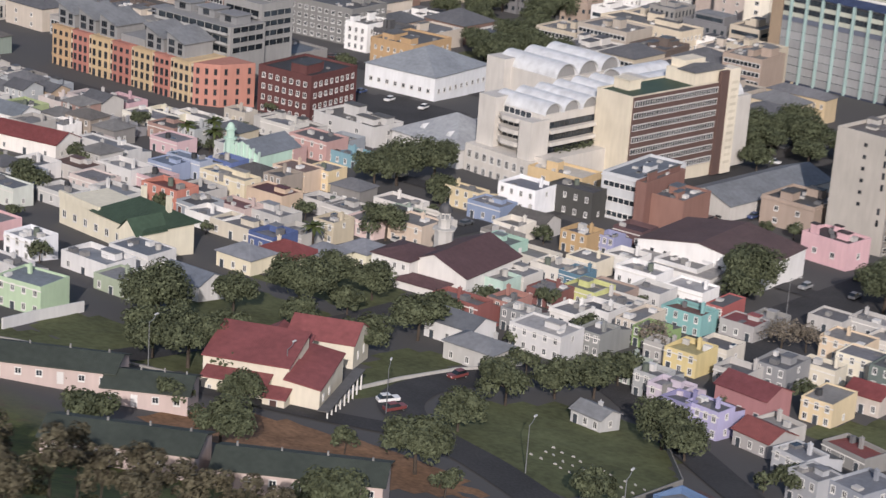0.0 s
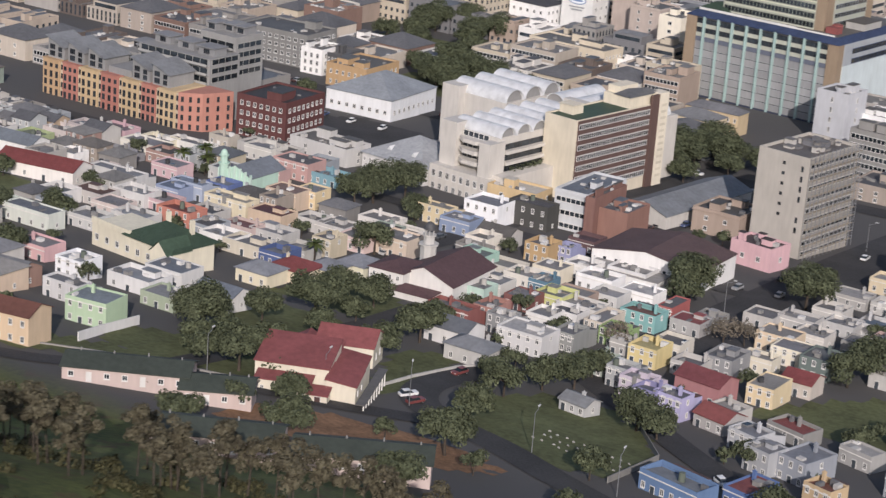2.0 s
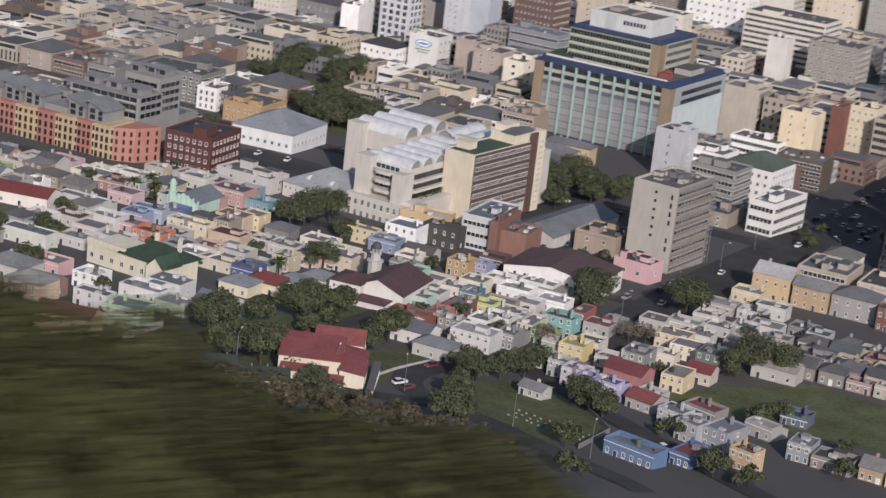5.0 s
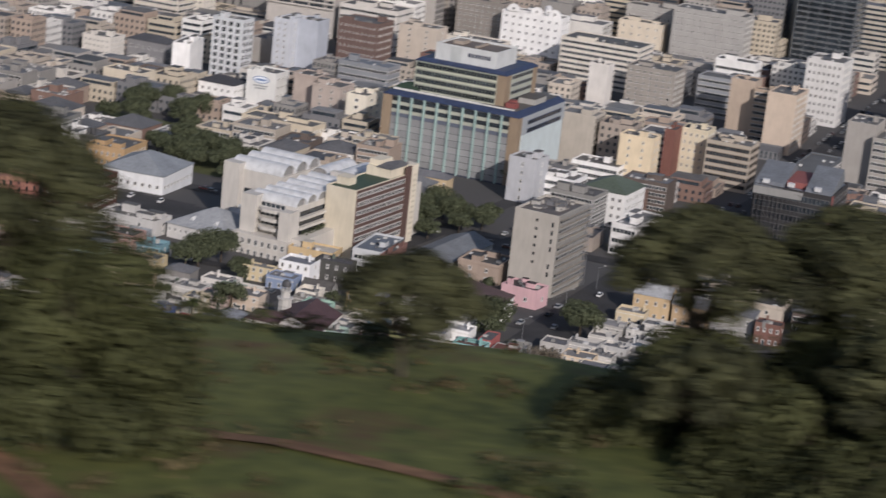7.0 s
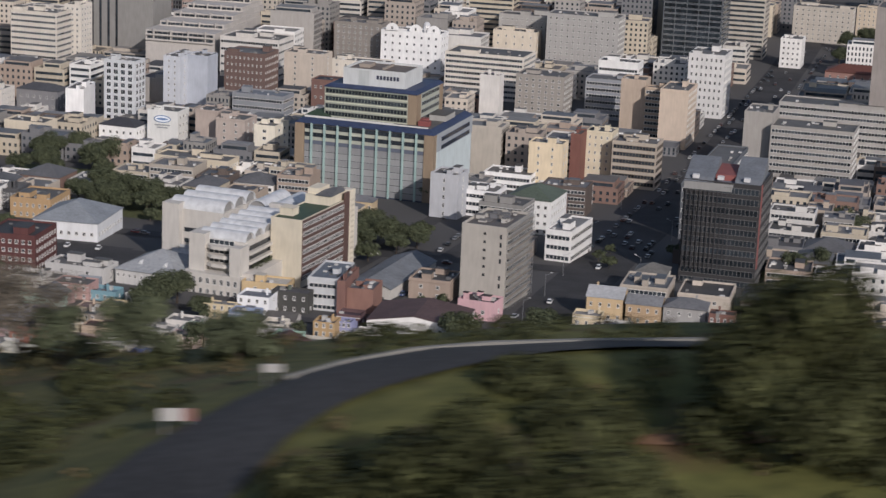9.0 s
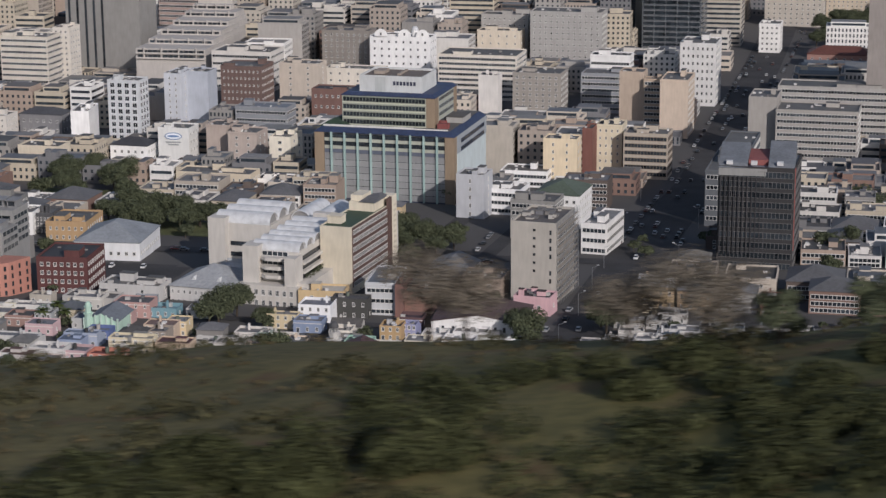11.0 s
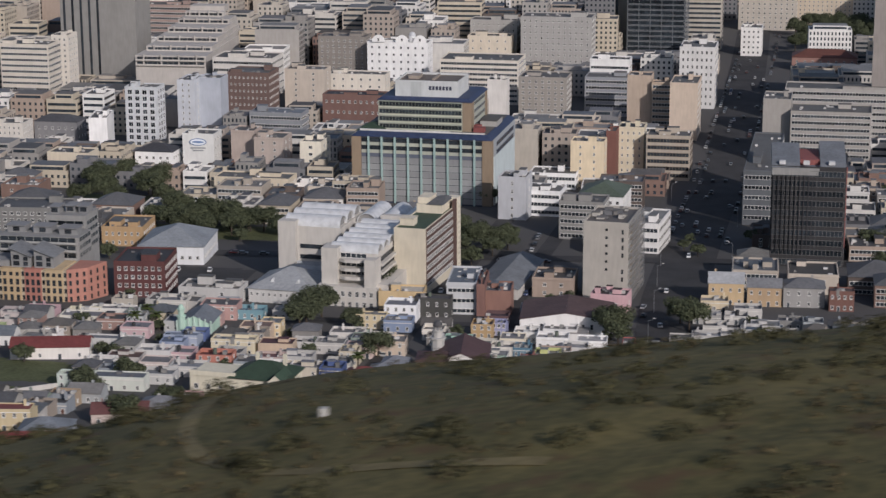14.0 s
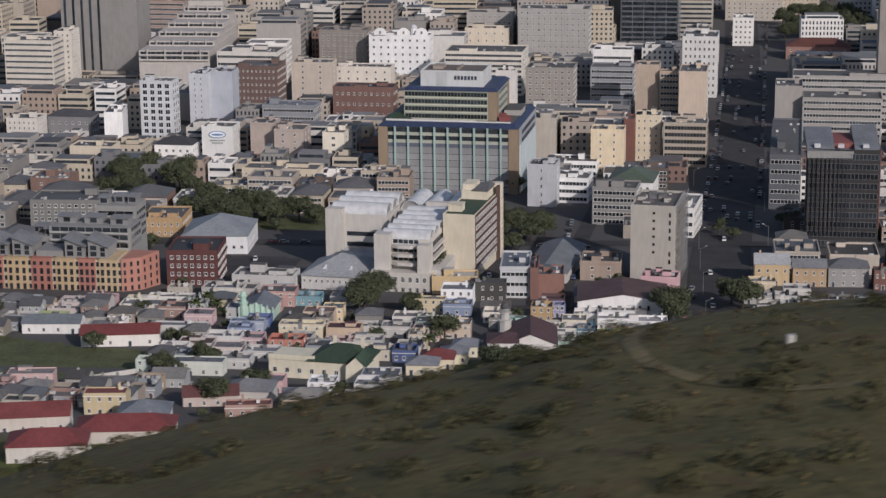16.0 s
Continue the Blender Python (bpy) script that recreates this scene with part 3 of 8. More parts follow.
# ---- the town centre, block by block ----
tower(-252.7, 305.4, 31.2, 20, 54.9, 0, 'd6cab4', face='band', storeys=9, wh=1.4, label='cream office tower with dark ribbon windows')
tower(-238.8, 330.5, 11.2, 16, 56.8, 0, 'ddd3c2', storeys=10, bays=3, label='narrow cream office tower with balconies')
tower(-225.8, 376.3, 51.0, 28, 82.7, 0, '8f8d88', face='strips', storeys=16, bays=9, label='tall grey tower with dark vertical strips and a blank concrete end')
tower(-230.9, 552.8, 37.5, 20, 47.1, 0, 'b08f80', face='band', storeys=7, label='pinkish brown office block')
tower(-137.0, 156.1, 18.2, 13, 55.3, 0, 'c5cbd0', storeys=9, bays=4, ww=2.6, wh=2.6, surround='e5e7e8', label='pale grey office tower with a white window grid')
tower(-123.5, 202.1, 10.2, 20, 52.2, 0, 'c2c9d4', face='few', storeys=9, bays=2, ww=0.8, label='narrow bluish white slab')
tower(-112.1, 207.8, 13.2, 14, 52.2, 0, 'aab4c4', face='none', storeys=8, bays=2, label='blue-grey concrete slab with blank walls')
tower(-102.1, 263.6, 25.0, 22, 47.0, 0, '7a5a50', storeys=6, bays=9, ww=0.9, wh=1.2, label='brown brick office block with small windows')
tower(-120.1, 326.7, 38.2, 25, 45.8, 0, 'cfc8bd', face='band', storeys=5, label='pale office block with long balconies')
tower(-72.9, 281.5, 24.5, 15, 46.0, 0, 'cbb9a2', face='few', storeys=7, bays=2, label='beige plastered block with a nearly blank front')
tower(-45.6, 303.3, 35.2, 14, 39.9, 0, 'd8cdb9', storeys=4, bays=6, label='cream plastered office block with plain windows')
tower(-69.6, 384.9, 31.5, 16, 50.6, 0, '8f857a', storeys=8, bays=8, label='grey stone office block')
tower(-31.1, 369.3, 39.0, 16, 49.7, 0, 'eaeae8', storeys=6, bays=8, surround='c9c9c9', label='white ornate block with curved gables')
tower(-33.8, 225.1, 35.0, 14, 41.1, 0, '85584a', roof='45464c', storeys=3, bays=10, label='red-brown brick block with a dark roof')
tower(-71.1, 192.8, 29.8, 16, 36.2, 0, '8b9199', roof='7c858f', face='band', storeys=3, label='low grey-blue block with ribbon windows')
tower(-160.8, 153.1, 10.0, 24, 39.4, 8, 'f3f3f1', face='none', storeys=2, label='white building with a blank sunlit gable wall')
tower(-92.5, 104.8, 16.8, 14, 40.6, 0, 'e4e5df', face='none', side='grid', storeys=4, bays=4, label='white building with an oval advertising sign')
tower(-69.3, 106.2, 12.5, 14, 42.5, 0, 'b8a190', face='none', storeys=4, label='pinkish beige block with a blank front')
tower(-53.0, 97.6, 15.5, 16, 41.0, -4, 'bda796', face='few', storeys=5, bays=2, label='beige block beside a narrow yard')
tower(-25.6, 68.4, 11.0, 18, 45.5, 0, 'efe2c2', face='few', storeys=6, bays=1, ww=1.8, label='narrow cream tower with a brown stair strip')
tower(-42.9, 11.9, 36.5, 14, 38.6, 0, 'd9c59d', storeys=3, bays=12, ww=0.9, label='cream Victorian block with arched windows')
tower(-15.9, 20.0, 19.2, 13, 34.7, 0, 'eeebe4', storeys=2, bays=6, roof='5c5b5c', label='white low block with a dark flat roof')
tower(-114.6, 99.2, 20.2, 15, 31.9, 0, 'ebebe8', storeys=2, bays=5, slope='55555a', label='white house with a dark pitched roof')
tower(-146.9, 58.3, 21.8, 14, 38.9, 0, 'dccaa6', face='none', storeys=3, label='cream block with a curved gable and blank front')
tower(-210.6, 149.8, 17.8, 15, 35.4, 0, 'd8d0c2', storeys=4, bays=6, ww=0.9, label='pale block with rows of small windows')
tower(-189.1, 166.8, 25.0, 14, 33.3, 0, '86868a', storeys=2, bays=6, slope='5d5e63', label='pale block with grey sheet roof')
tower(-119.7, -77.7, 31.8, 20, 43.4, 2, '80807c', roof='6b6b6b', storeys=4, bays=10, ww=1.6, label='grey modern flats with recessed balconies')
tower(-97.4, -85.2, 9.8, 14, 40.5, 2, 'e6e5e0', storeys=3, bays=3, ww=1.2, wh=1.8, label='white and dark glass town building')
tower(-89.4, -81.6, 8.0, 14, 39.4, 2, '55565a', storeys=3, bays=4, ww=0.8, label='dark grey house with white windows')
tower(-74.3, -90.4, 17.8, 22, 39.5, 2, 'c9973f', storeys=2, bays=6, ww=1.0, label='ochre ornate building with verandahs')
tower(-44.8, -119.4, 27.0, 30, 40.0, 3, 'dfe3e6', storeys=1, bays=8, slope='8f979e', label='white hall with a blue-grey hipped roof')
tower(-40.1, -183.3, 19.5, 22, 49.3, 3, '6e3431', roof='4b4a4c', storeys=4, bays=7, label='dark red office building with flat grey roofs')
tower(27.3, 322.0, 48.0, 28, 47.9, 0, 'ddd1bb', face='band', storeys=8, label='cream office block with a flat overhanging roof')
tower(46.4, 241.6, 11.2, 10, 48.1, 0, 'd9d3ca', face='none', storeys=7, bays=4, label='blank pale concrete end block')
tower(70.2, 271.4, 28.0, 22, 46.0, 0, 'a39a8e', storeys=7, bays=7, ww=1.4, label='stone block with arched windows')
tower(17.3, 452.3, 29.2, 14, 42.4, 0, 'dac8a8', storeys=4, bays=5, ww=1.0, label='cream block with few windows')
tower(18.0, 473.0, 32.0, 16, 50.4, 0, 'a8a49c', storeys=7, bays=9, ww=1.0, label='grey office block with narrow windows')
tower(62.5, 450.8, 47.2, 22, 56.4, 0, 'a9a6a0', storeys=9, bays=12, ww=1.2, label='grey office block with a deep window grid')
tower(125.7, 517.2, 40.0, 30, 76.2, 0, '434c56', face='band', storeys=15, wh=2.6, step=8, surround='8f959a', label='dark glass tower with white balcony lines')
tower(106.2, 284.8, 25.5, 18, 44.0, 0, '8e939b', face='band', storeys=6, label='grey office block with rounded corner')
tower(105.3, 326.7, 24.0, 14, 47.8, 0, 'e7e6e2', face='band', storeys=3, label='white block on a flat roof')
tower(127.4, 237.2, 13.5, 14, 53.1, 0, 'c7aa8a', face='none', storeys=8, label='tan tower end wall')
tower(140.0, 230.2, 11.2, 8, 50.1, 0, 'c0a27f', face='band', storeys=8, label='tan tower with recessed balconies')
tower(152.7, 219.8, 15.2, 26, 53.2, 0, 'd4b898', face='none', side='grid', storeys=9, bays=4, label='tan tower with a blank sunlit front')
tower(157.9, 320.4, 21.0, 26, 57.9, 0, 'd9d7d3', storeys=8, bays=7, ww=1.2, wh=2.0, label='white office tower with tall windows')
tower(109.5, 79.9, 16.5, 12, 45.8, 0, 'e8cc94', face='few', storeys=6, bays=3, ww=0.9, label='yellow block of flats')
tower(119.7, 104.6, 5.0, 14, 46.6, 0, '8b4b39', face='none', storeys=6, label='narrow red brick block')
tower(129.0, 116.5, 13.2, 14, 46.5, 0, 'dccb9f', storeys=6, bays=4, ww=0.9, label='pale yellow block of flats')
tower(148.1, 107.8, 21.8, 16, 44.5, 0, 'b9a88f', face='band', storeys=6, wh=1.7, surround='8a7864', label='brown office block with louvred bands')
tower(124.1, -21.7, 20.2, 24, 42.8, -6, 'e9e9e6', storeys=4, bays=6, slope='62725f', label='white office block with a green pitched roof')
tower(93.2, 73.9, 23.2, 16, 31.2, 0, 'ecebe8', face='band', storeys=2, label='white apartment block with stepped terraces')
tower(96.1, 0.7, 16.2, 16, 38.6, -6, 'e9e9e7', face='band', storeys=3, label='white flats with stepped terraces')
tower(117.3, -51.8, 19.2, 16, 46.0, -6, '8d8b86', face='band', storeys=5, label='grey building behind scaffolding')
tower(83.1, -11.4, 12.8, 14, 47.1, -6, 'b7bbc2', face='few', storeys=5, bays=1, ww=1.0, wh=2.0, label='pale grey slab with a stair strip')
tower(210.4, -85, 29.5, 30, 71.9, 0, '3d3c3e', face='band', storeys=10, wh=2.2, surround='6b6a6a', roof='8a93a0', label='black-clad office building with a grey saddle roof')
tower(202.2, 161.6, 14.2, 24, 55.3, 0, 'a29c93', face='none', storeys=9, label='blank concrete end tower')
tower(229.5, 154.0, 40.8, 24, 50.4, 0, 'a9a298', face='band', storeys=8, label='concrete office block with ribbon windows')
tower(237.9, 218.0, 60.8, 22, 51.2, 0, 'a8a39b', face='band', storeys=8, label='long concrete office block')
tower(190.9, 526.8, 14.2, 18, 40.2, 0, 'e6e3dc', storeys=5, bays=4, label='white ornate bank building')
tower(203.3, 657.2, 42.8, 18, 45.8, 0, 'c0b4a0', storeys=7, bays=10, label='beige office block with a window grid')
tower(246.9, 687.3, 41.8, 18, 43.7, 0, 'cdb691', storeys=7, bays=12, ww=1.0, label='sand-coloured office block with many windows')
tower(272.5, 222.0, 38.0, 30, 104.0, 0, '978c84', face='none', storeys=14, label='tall brown-grey concrete tower')
tower(238.7, 467.6, 42.5, 20, 29.4, 0, 'a8705c', storeys=2, bays=8, slope='7c4636', label='low brick block with a red tiled roof')
tower(147.3, -70.5, 10.8, 28, 43.1, -8, 'eae8e4', face='band', storeys=3, wh=1.6, roof='8b8986', label='white office building with dark ribbon windows and a red sign')
tower(137.2, -189.3, 13.5, 10, 42.2, -7, 'e3a3ab', face='few', storeys=1, bays=2, roof='4c4144', label='pink plastered building with a flat roof')
tower(83.5, -193.4, 10.8, 24, 48.0, 2, 'bfc3c6', face='band', storeys=3, wh=1.3, roof='6f7a86', label='pale grey office building with strip windows')
tower(90.8, -197.2, 3.0, 20, 48.1, 2, '8f5a4a', face='none', storeys=3, label='narrow brown brick stair tower')
tower(96.5, -196.7, 10.2, 14, 44.9, 2, '9a634d', face='none', storeys=2, roof='6d7680', label='red brick warehouse with small windows')
tower(60.9, -195.9, 16.8, 10, 42.7, 2, 'd9b05a', face='few', storeys=2, bays=3, roof='c9c3b5', label='ochre yellow flat-roofed building')
tower(44.3, -48.2, 17, 12, 35.8, 0, 'd9c08a', storeys=2, bays=7, ww=0.9, slope='8b8d8f', label='yellow Victorian house with a grey hipped roof')
# this block is lengthened to 90 m so that it shades the avenue
tower(192.0, 30, 14, 90, 52, 0, '5f666e', face='band', storeys=6, wh=1.6, label='low blue-grey office block beside a black building')


# roof pieces, red strip and slit windows of the black office building
def black_office_details():
    ob = thing("roof_structure", pose(210.4, -85, 71.9), "grey saddle roofs with red panels on a black office", "roof")
    sheet, red = ribbed("7f868e"), paint("a04238")
    for x0, x1, rise in ((-14.7, -3.5, 3.4), (4.5, 14.7, 4.4)):
        bm = bmesh.new()
        v = [bm.verts.new(p) for p in ((x0, -15, -0.6), (x1, -15, -0.6), (x1, 15, -0.6), (x0, 15, -0.6), (x0, -12, 0.9), (x1, -12, 0.9), (x1, 9, rise + 1.5), (x0, 9, rise + 1.5), (x0, 15, 1.0), (x1, 15, 1.0))]
        for f in ((0, 1, 5, 4), (4, 5, 6, 7), (7, 6, 9, 8), (2, 3, 8, 9), (0, 4, 7, 8, 3), (1, 2, 9, 6, 5), (0, 3, 2, 1)):
            bm.faces.new([v[i] for i in f])
        part("saddle_roof", bm, sheet, ob)
    bm = bmesh.new()
    box(bm, -3.4, -9, -0.6, 4.4, 13, 1.6)
    part("red_housing", bm, red, ob, "dull red roof housing")
    for x in (-10.5, -1.0, 9.0):
        bm = bmesh.new()
        box(bm, x - 1.2, -14.2, 0.5, x + 1.2, -12.0, 1.9)
        part("roof_light", bm, paint("c9cbcc"), ob)
    bm = bmesh.new()
    box(bm, 14.75, -14.9, -33, 15.2, -12.6, -0.2)
    part("red_strip", bm, red, ob, "dull red wall strip")
    bm = bmesh.new()
    box(bm, -14.6, -15.25, -3.6, 14.6, -15.02, -0.7)
    part("top_band", bm, paint("8f8f8c"), ob, "pale grey top storey band")
    for k in range(17):
        bm = bmesh.new()
        box(bm, -13.8 + k * 1.7, -15.3, -35, -13.4 + k * 1.7, -15.02, -4.0)
        part("mullion", bm, DARKFRAME, ob)


black_office_details()


def stepped_apartments():
    """Grey flats that climb in terraces, each tier set back behind a planted balcony."""
    ob = thing("apartment_block", pose(-168, 323, 20), "stepped grey apartment block with terraces and pale balconies", "building")
    PLOTS.append((-168, 370, 46, 100))
    grey = paint("bcb4aa")
    for k in range(7):
        a, b, y, z = -22.5 + 1.6 * k, 22.5 - (1.0 * k if k < 5 else 6.0 + k), 20.0 * k * (1.0 if k < 5 else 0.93), 24.8 + 3.0 * k
        bm = bmesh.new()
        box(bm, a, y, 0 if k < 5 else z - 4, b, 100, z)
        part("tier", bm, grey, ob)
        for r in range(2):
            part("window_band", strip_mesh(b - a - 2, 1.9, paint("b5ada4"), 3.2), None, ob, at=Matrix.Translation(((a + b) / 2, y, z - 1.8 - 3.1 * r)))
            bm = bmesh.new()
            box(bm, a + 0.4, y - 1.6, z - 3.2 - 3.1 * r, b - 0.4, y, z - 2.9 - 3.1 * r)
            box(bm, a + 0.4, y - 1.6, z - 2.9 - 3.1 * r, b - 0.4, y - 1.45, z - 2.2 - 3.1 * r)
            part("balcony", bm, paint("c2b9ae"), ob)
        for q in range(4):
            bm = bmesh.new()
            u = a + (b - a) * (q + 0.5) / 4
            box(bm, u - 0.25, y - 1.7, z - 6.2, u + 0.25, y + 1, z + 0.9)
            part("party_wall", bm, grey, ob)


stepped_apartments()


def ornate_crown():
    """Curved gables and a domed turret on the white block."""
    ob = thing("roof_gables", pose(-31.1, 361.3, 49.7), "white curved gables and a domed turret on a roof", "gable")
    white = paint("eaeae8")
    for u in (-12.0, 3.0, 14.5):
        bm = bmesh.new()
        pts = [(u + 4.2 * math.cos(q * math.pi / 10), max(-0.7, 4.6 * math.sin(q * math.pi / 10))) for q in range(11)]
        f = [bm.verts.new((px, -0.4, pz)) for px, pz in pts]
        g = [bm.verts.new((px, 0.5, pz)) for px, pz in pts]
        bm.faces.new(f[::-1]), bm.faces.new(g)
        for i in range(11):
            j = (i + 1) % 11
            bm.faces.new((f[i], f[j], g[j], g[i]))
        bmesh.ops.recalc_face_normals(bm, faces=bm.faces)
        gable = part("gable", bm, white, ob)
        part("window", window_mesh(1.3, 1.9, FRAME, 1), None, gable, at=Matrix.Translation((u, -0.4, 1.6)))
    bm = bmesh.new()
    prism(bm, [(9 + 2.2 * math.cos(q * 0.785), 4 + 2.2 * math.sin(q * 0.785)) for q in range(8)], -0.8, 4.0)
    part("turret", bm, white, ob)
    bm = bmesh.new()
    bmesh.ops.create_uvsphere(bm, u_segments=12, v_segments=8, radius=2.2)
    bmesh.ops.translate(bm, verts=bm.verts, vec=(9, 4, 4.0))
    part("dome", bm, paint("c9ccd0"), ob, "pale grey dome")


ornate_crown()

tower(-11.5, -194.3, 23.5, 12, 41.6, 0, 'c3c1bc', face='few', storeys=2, bays=2, label='grey-walled workshop with flat sheet roofs')
tower(-21.2, -212.2, 20, 9, 41.0, 0, 'b4b0a8', face='few', storeys=1, bays=2, label='low grey block with a flat roof')


# ---- the hospital: wide slab with turquoise fins, a set-back upper block and a white sign box ----
def hospital():
    x0, y0, w, d = 2.7, 17.9, 67.0, 58.0
    z0 = 23.0
    yaw = -4.5
    c, s = math.cos(radians(yaw)), math.sin(radians(yaw))
    ob = thing("hospital", pose(x0 + c * w / 2 - s * d / 2, y0 + s * w / 2 + c * d / 2, z0, 0, 0, yaw), "large hospital slab with turquoise fins and tan end piers", "building")
    top, X, Y = 57.0 - z0, w / 2, d / 2
    tan, grey, blue, fin, pale = paint("9d8058"), paint("858789"), surface("blue_roof_edge", srgb("3a4560"), 0.55, fine=0.5, amount=0.25), paint("8dbab4"), paint("aeb39c")
    bm = bmesh.new()
    box(bm, -X + 4.5, -Y + 0.6, 0, X - 4.5, Y, top)
    part("wall", bm, grey, ob, "grey curtain wall")
    for a, b in ((-X, -X + 4.5), (X - 4.5, X)):
        bm = bmesh.new()
        box(bm, a, -Y, 0, b, Y, top)
        part("pier", bm, tan if a < 0 else [tan], ob, "orange-tan end pier")
    # cladding of the long side wall
    bm = bmesh.new()
    box(bm, X, -Y + 4.5, 0, X + 0.5, Y - 2, top - 8.5)
    part("side_panel", bm, paint("b9ced2"), ob, "pale blue blank panel")
    bm = bmesh.new()
    box(bm, X, -Y + 4.5, top - 8.5, X + 0.25, Y, top)
    part("side_wall", bm, paint("9aa5ad"), ob)
    for z in (top - 7.2, top - 3.4):
        me = strip_mesh(d - 16, 1.7, blue, 3.0)
        part("window_band", me, None, ob, at=Matrix.Translation((X + 0.3, 3.0, z)) @ Matrix.Rotation(radians(90), 4, "Z"))
    # floors of the main front: two rows of dark windows, a blue band, then grey louvred floors
    span = w - 9.4
    for k, z in enumerate((top - 1.6, top - 5.2)):
        part("window_band", strip_mesh(span, 1.7, DARKFRAME, 1.9), None, ob, at=Matrix.Translation((0, -Y + 0.55, z)))
        bm = bmesh.new()
        box(bm, -span / 2, -Y + 0.45, z - 2.6, span / 2, -Y + 0.7, z - 1.1)
        part("spandrel", bm, pale, ob)
    bm = bmesh.new()
    box(bm, -span / 2, -Y + 0.4, top - 9.6, span / 2, -Y + 0.7, top - 7.9)
    part("blue_band", bm, paint("5d6880"), ob)
    for k in range(7):
        z = top - 11.4 - k * 3.05
        bm = bmesh.new()
        box(bm, -span / 2, -Y + 0.35, z - 1.2, span / 2, -Y + 0.65, z + 1.35)
        part("louvre_panel", bm, paint("96989a" if k % 2 else "8c8f91"), ob)
        part("window_band", strip_mesh(span, 0.32, paint("9aa0a2"), 1.6), None, ob, at=Matrix.Translation((0, -Y + 0.5, z - 1.42)))
    for k in range(9):
        u = -span / 2 + span * (k + 0.55) / 9.1
        bm = bmesh.new()
        box(bm, u - 0.42, -Y - 0.55, 1.0, u + 0.42, -Y + 0.62, top + 0.2)
        part("fin", bm, fin, ob)
    bm = bmesh.new()
    box(bm, -X + 4.5, -Y - 0.3, 0, X - 4.5, -Y + 0.6, 3.2)
    part("plinth", bm, paint("333f58"), ob)
    # sloped blue roof edge
    bm = bmesh.new()
    lo = [bm.verts.new(p) for p in ((-X - 0.3, -Y - 0.3, top), (X + 0.3, -Y - 0.3, top), (X + 0.3, Y, top), (-X - 0.3, Y, top))]
    hi = [bm.verts.new(p) for p in ((-X + 2.5, -Y + 3.2, top + 2.1), (X - 2.5, -Y + 3.2, top + 2.1), (X - 2.5, Y - 2, top + 2.1), (-X + 2.5, Y - 2, top + 2.1))]
    for i in range(4):
        bm.faces.new((lo[i], lo[(i + 1) % 4], hi[(i + 1) % 4], hi[i]))
    bm.faces.new(lo[::-1])
    bm.faces.new(hi)
    part("roof_edge", bm, blue, ob, "dark blue sloping roof edge")
    bm = bmesh.new()
    box(bm, -X + 3, -Y + 3.8, top + 2.0, X - 3, Y - 3, top + 2.35)
    part("terrace", bm, roofing("6a6762"), ob)
    bm = bmesh.new()
    box(bm, -X + 3.2, -Y + 3.4, top + 2.1, 13, -Y + 3.8, top + 3.0)
    box(bm, 13, -Y + 3.4, top + 2.1, X - 4, -Y + 3.8, top + 2.7)
    part("parapet", bm, paint("d6d5cd"), ob)
    # green hipped roof at the left end
    bm = bmesh.new()
    a = [bm.verts.new(p) for p in ((-X + 1, -Y + 3, top + 1.9), (-X + 16, -Y + 3, top + 1.9), (-X + 16, -Y + 20, top + 1.9), (-X + 1, -Y + 20, top + 1.9))]
    r = [bm.verts.new((-X + 7, -Y + 9, top + 5.2)), bm.verts.new((-X + 10, -Y + 14, top + 5.2))]
    for f in ((a[0], a[1], r[0]), (a[1], a[2], r[1], r[0]), (a[2], a[3], r[1]), (a[3], a[0], r[0], r[1])):
        bm.faces.new(f)
    part("green_roof", bm, roofing("3f5a44"), ob, "dark green hipped roof")
    # upper block
    ux0, ux1, uy0, uy1, ub, ut = -X + 11.1, -X + 55.6, -Y + 8.0, -Y + 46.0, top + 2.2, 73.2 - z0
    bm = bmesh.new()
    box(bm, ux0, uy0, ub, ux1, uy1, ut)
    part("upper_wall", bm, paint("a9b09a"), ob)
    for a in ((ux1 - 4.0, uy0 - 0.15, ux1 + 0.15, uy0 + 0.2), (ux1 - 0.1, uy0 + 0.2, ux1 + 0.2, uy0 + 6), (ux1 - 0.1, uy1 - 5, ux1 + 0.2, uy1)):
        bm = bmesh.new()
        box(bm, a[0], a[1], ub, a[2], a[3], ut)
        part("upper_pier", bm, tan, ob, "tan corner pier")
    for k in range(4):
        z = ub + (ut - ub) * (k + 0.5) / 4
        part("window_band", strip_mesh(ux1 - ux0 - 5, 1.9, paint("7f8a78"), 1.55), None, ob, at=Matrix.Translation(((ux0 + ux1) / 2 - 2, uy0, z)))
        bm = bmesh.new()
        box(bm, ux0 + 0.3, uy0 - 0.3, z - 1.75, ux1 - 4.2, uy0 + 0.1, z - 1.35)
        part("ledge", bm, paint("cfd3b0"), ob)
        part("window_band", strip_mesh(uy1 - uy0 - 13, 1.6, paint("9aa3a0"), 2.2), None, ob, at=Matrix.Translation((ux1 + 0.05, (uy0 + uy1) / 2 + 1, z)) @ Matrix.Rotation(radians(90), 4, "Z"))
    bm = bmesh.new()
    lo = [bm.verts.new(p) for p in ((ux0 - 0.6, uy0 - 0.6, ut), (ux1 + 0.6, uy0 - 0.6, ut), (ux1 + 0.6, uy1 + 0.4, ut), (ux0 - 0.6, uy1 + 0.4, ut))]
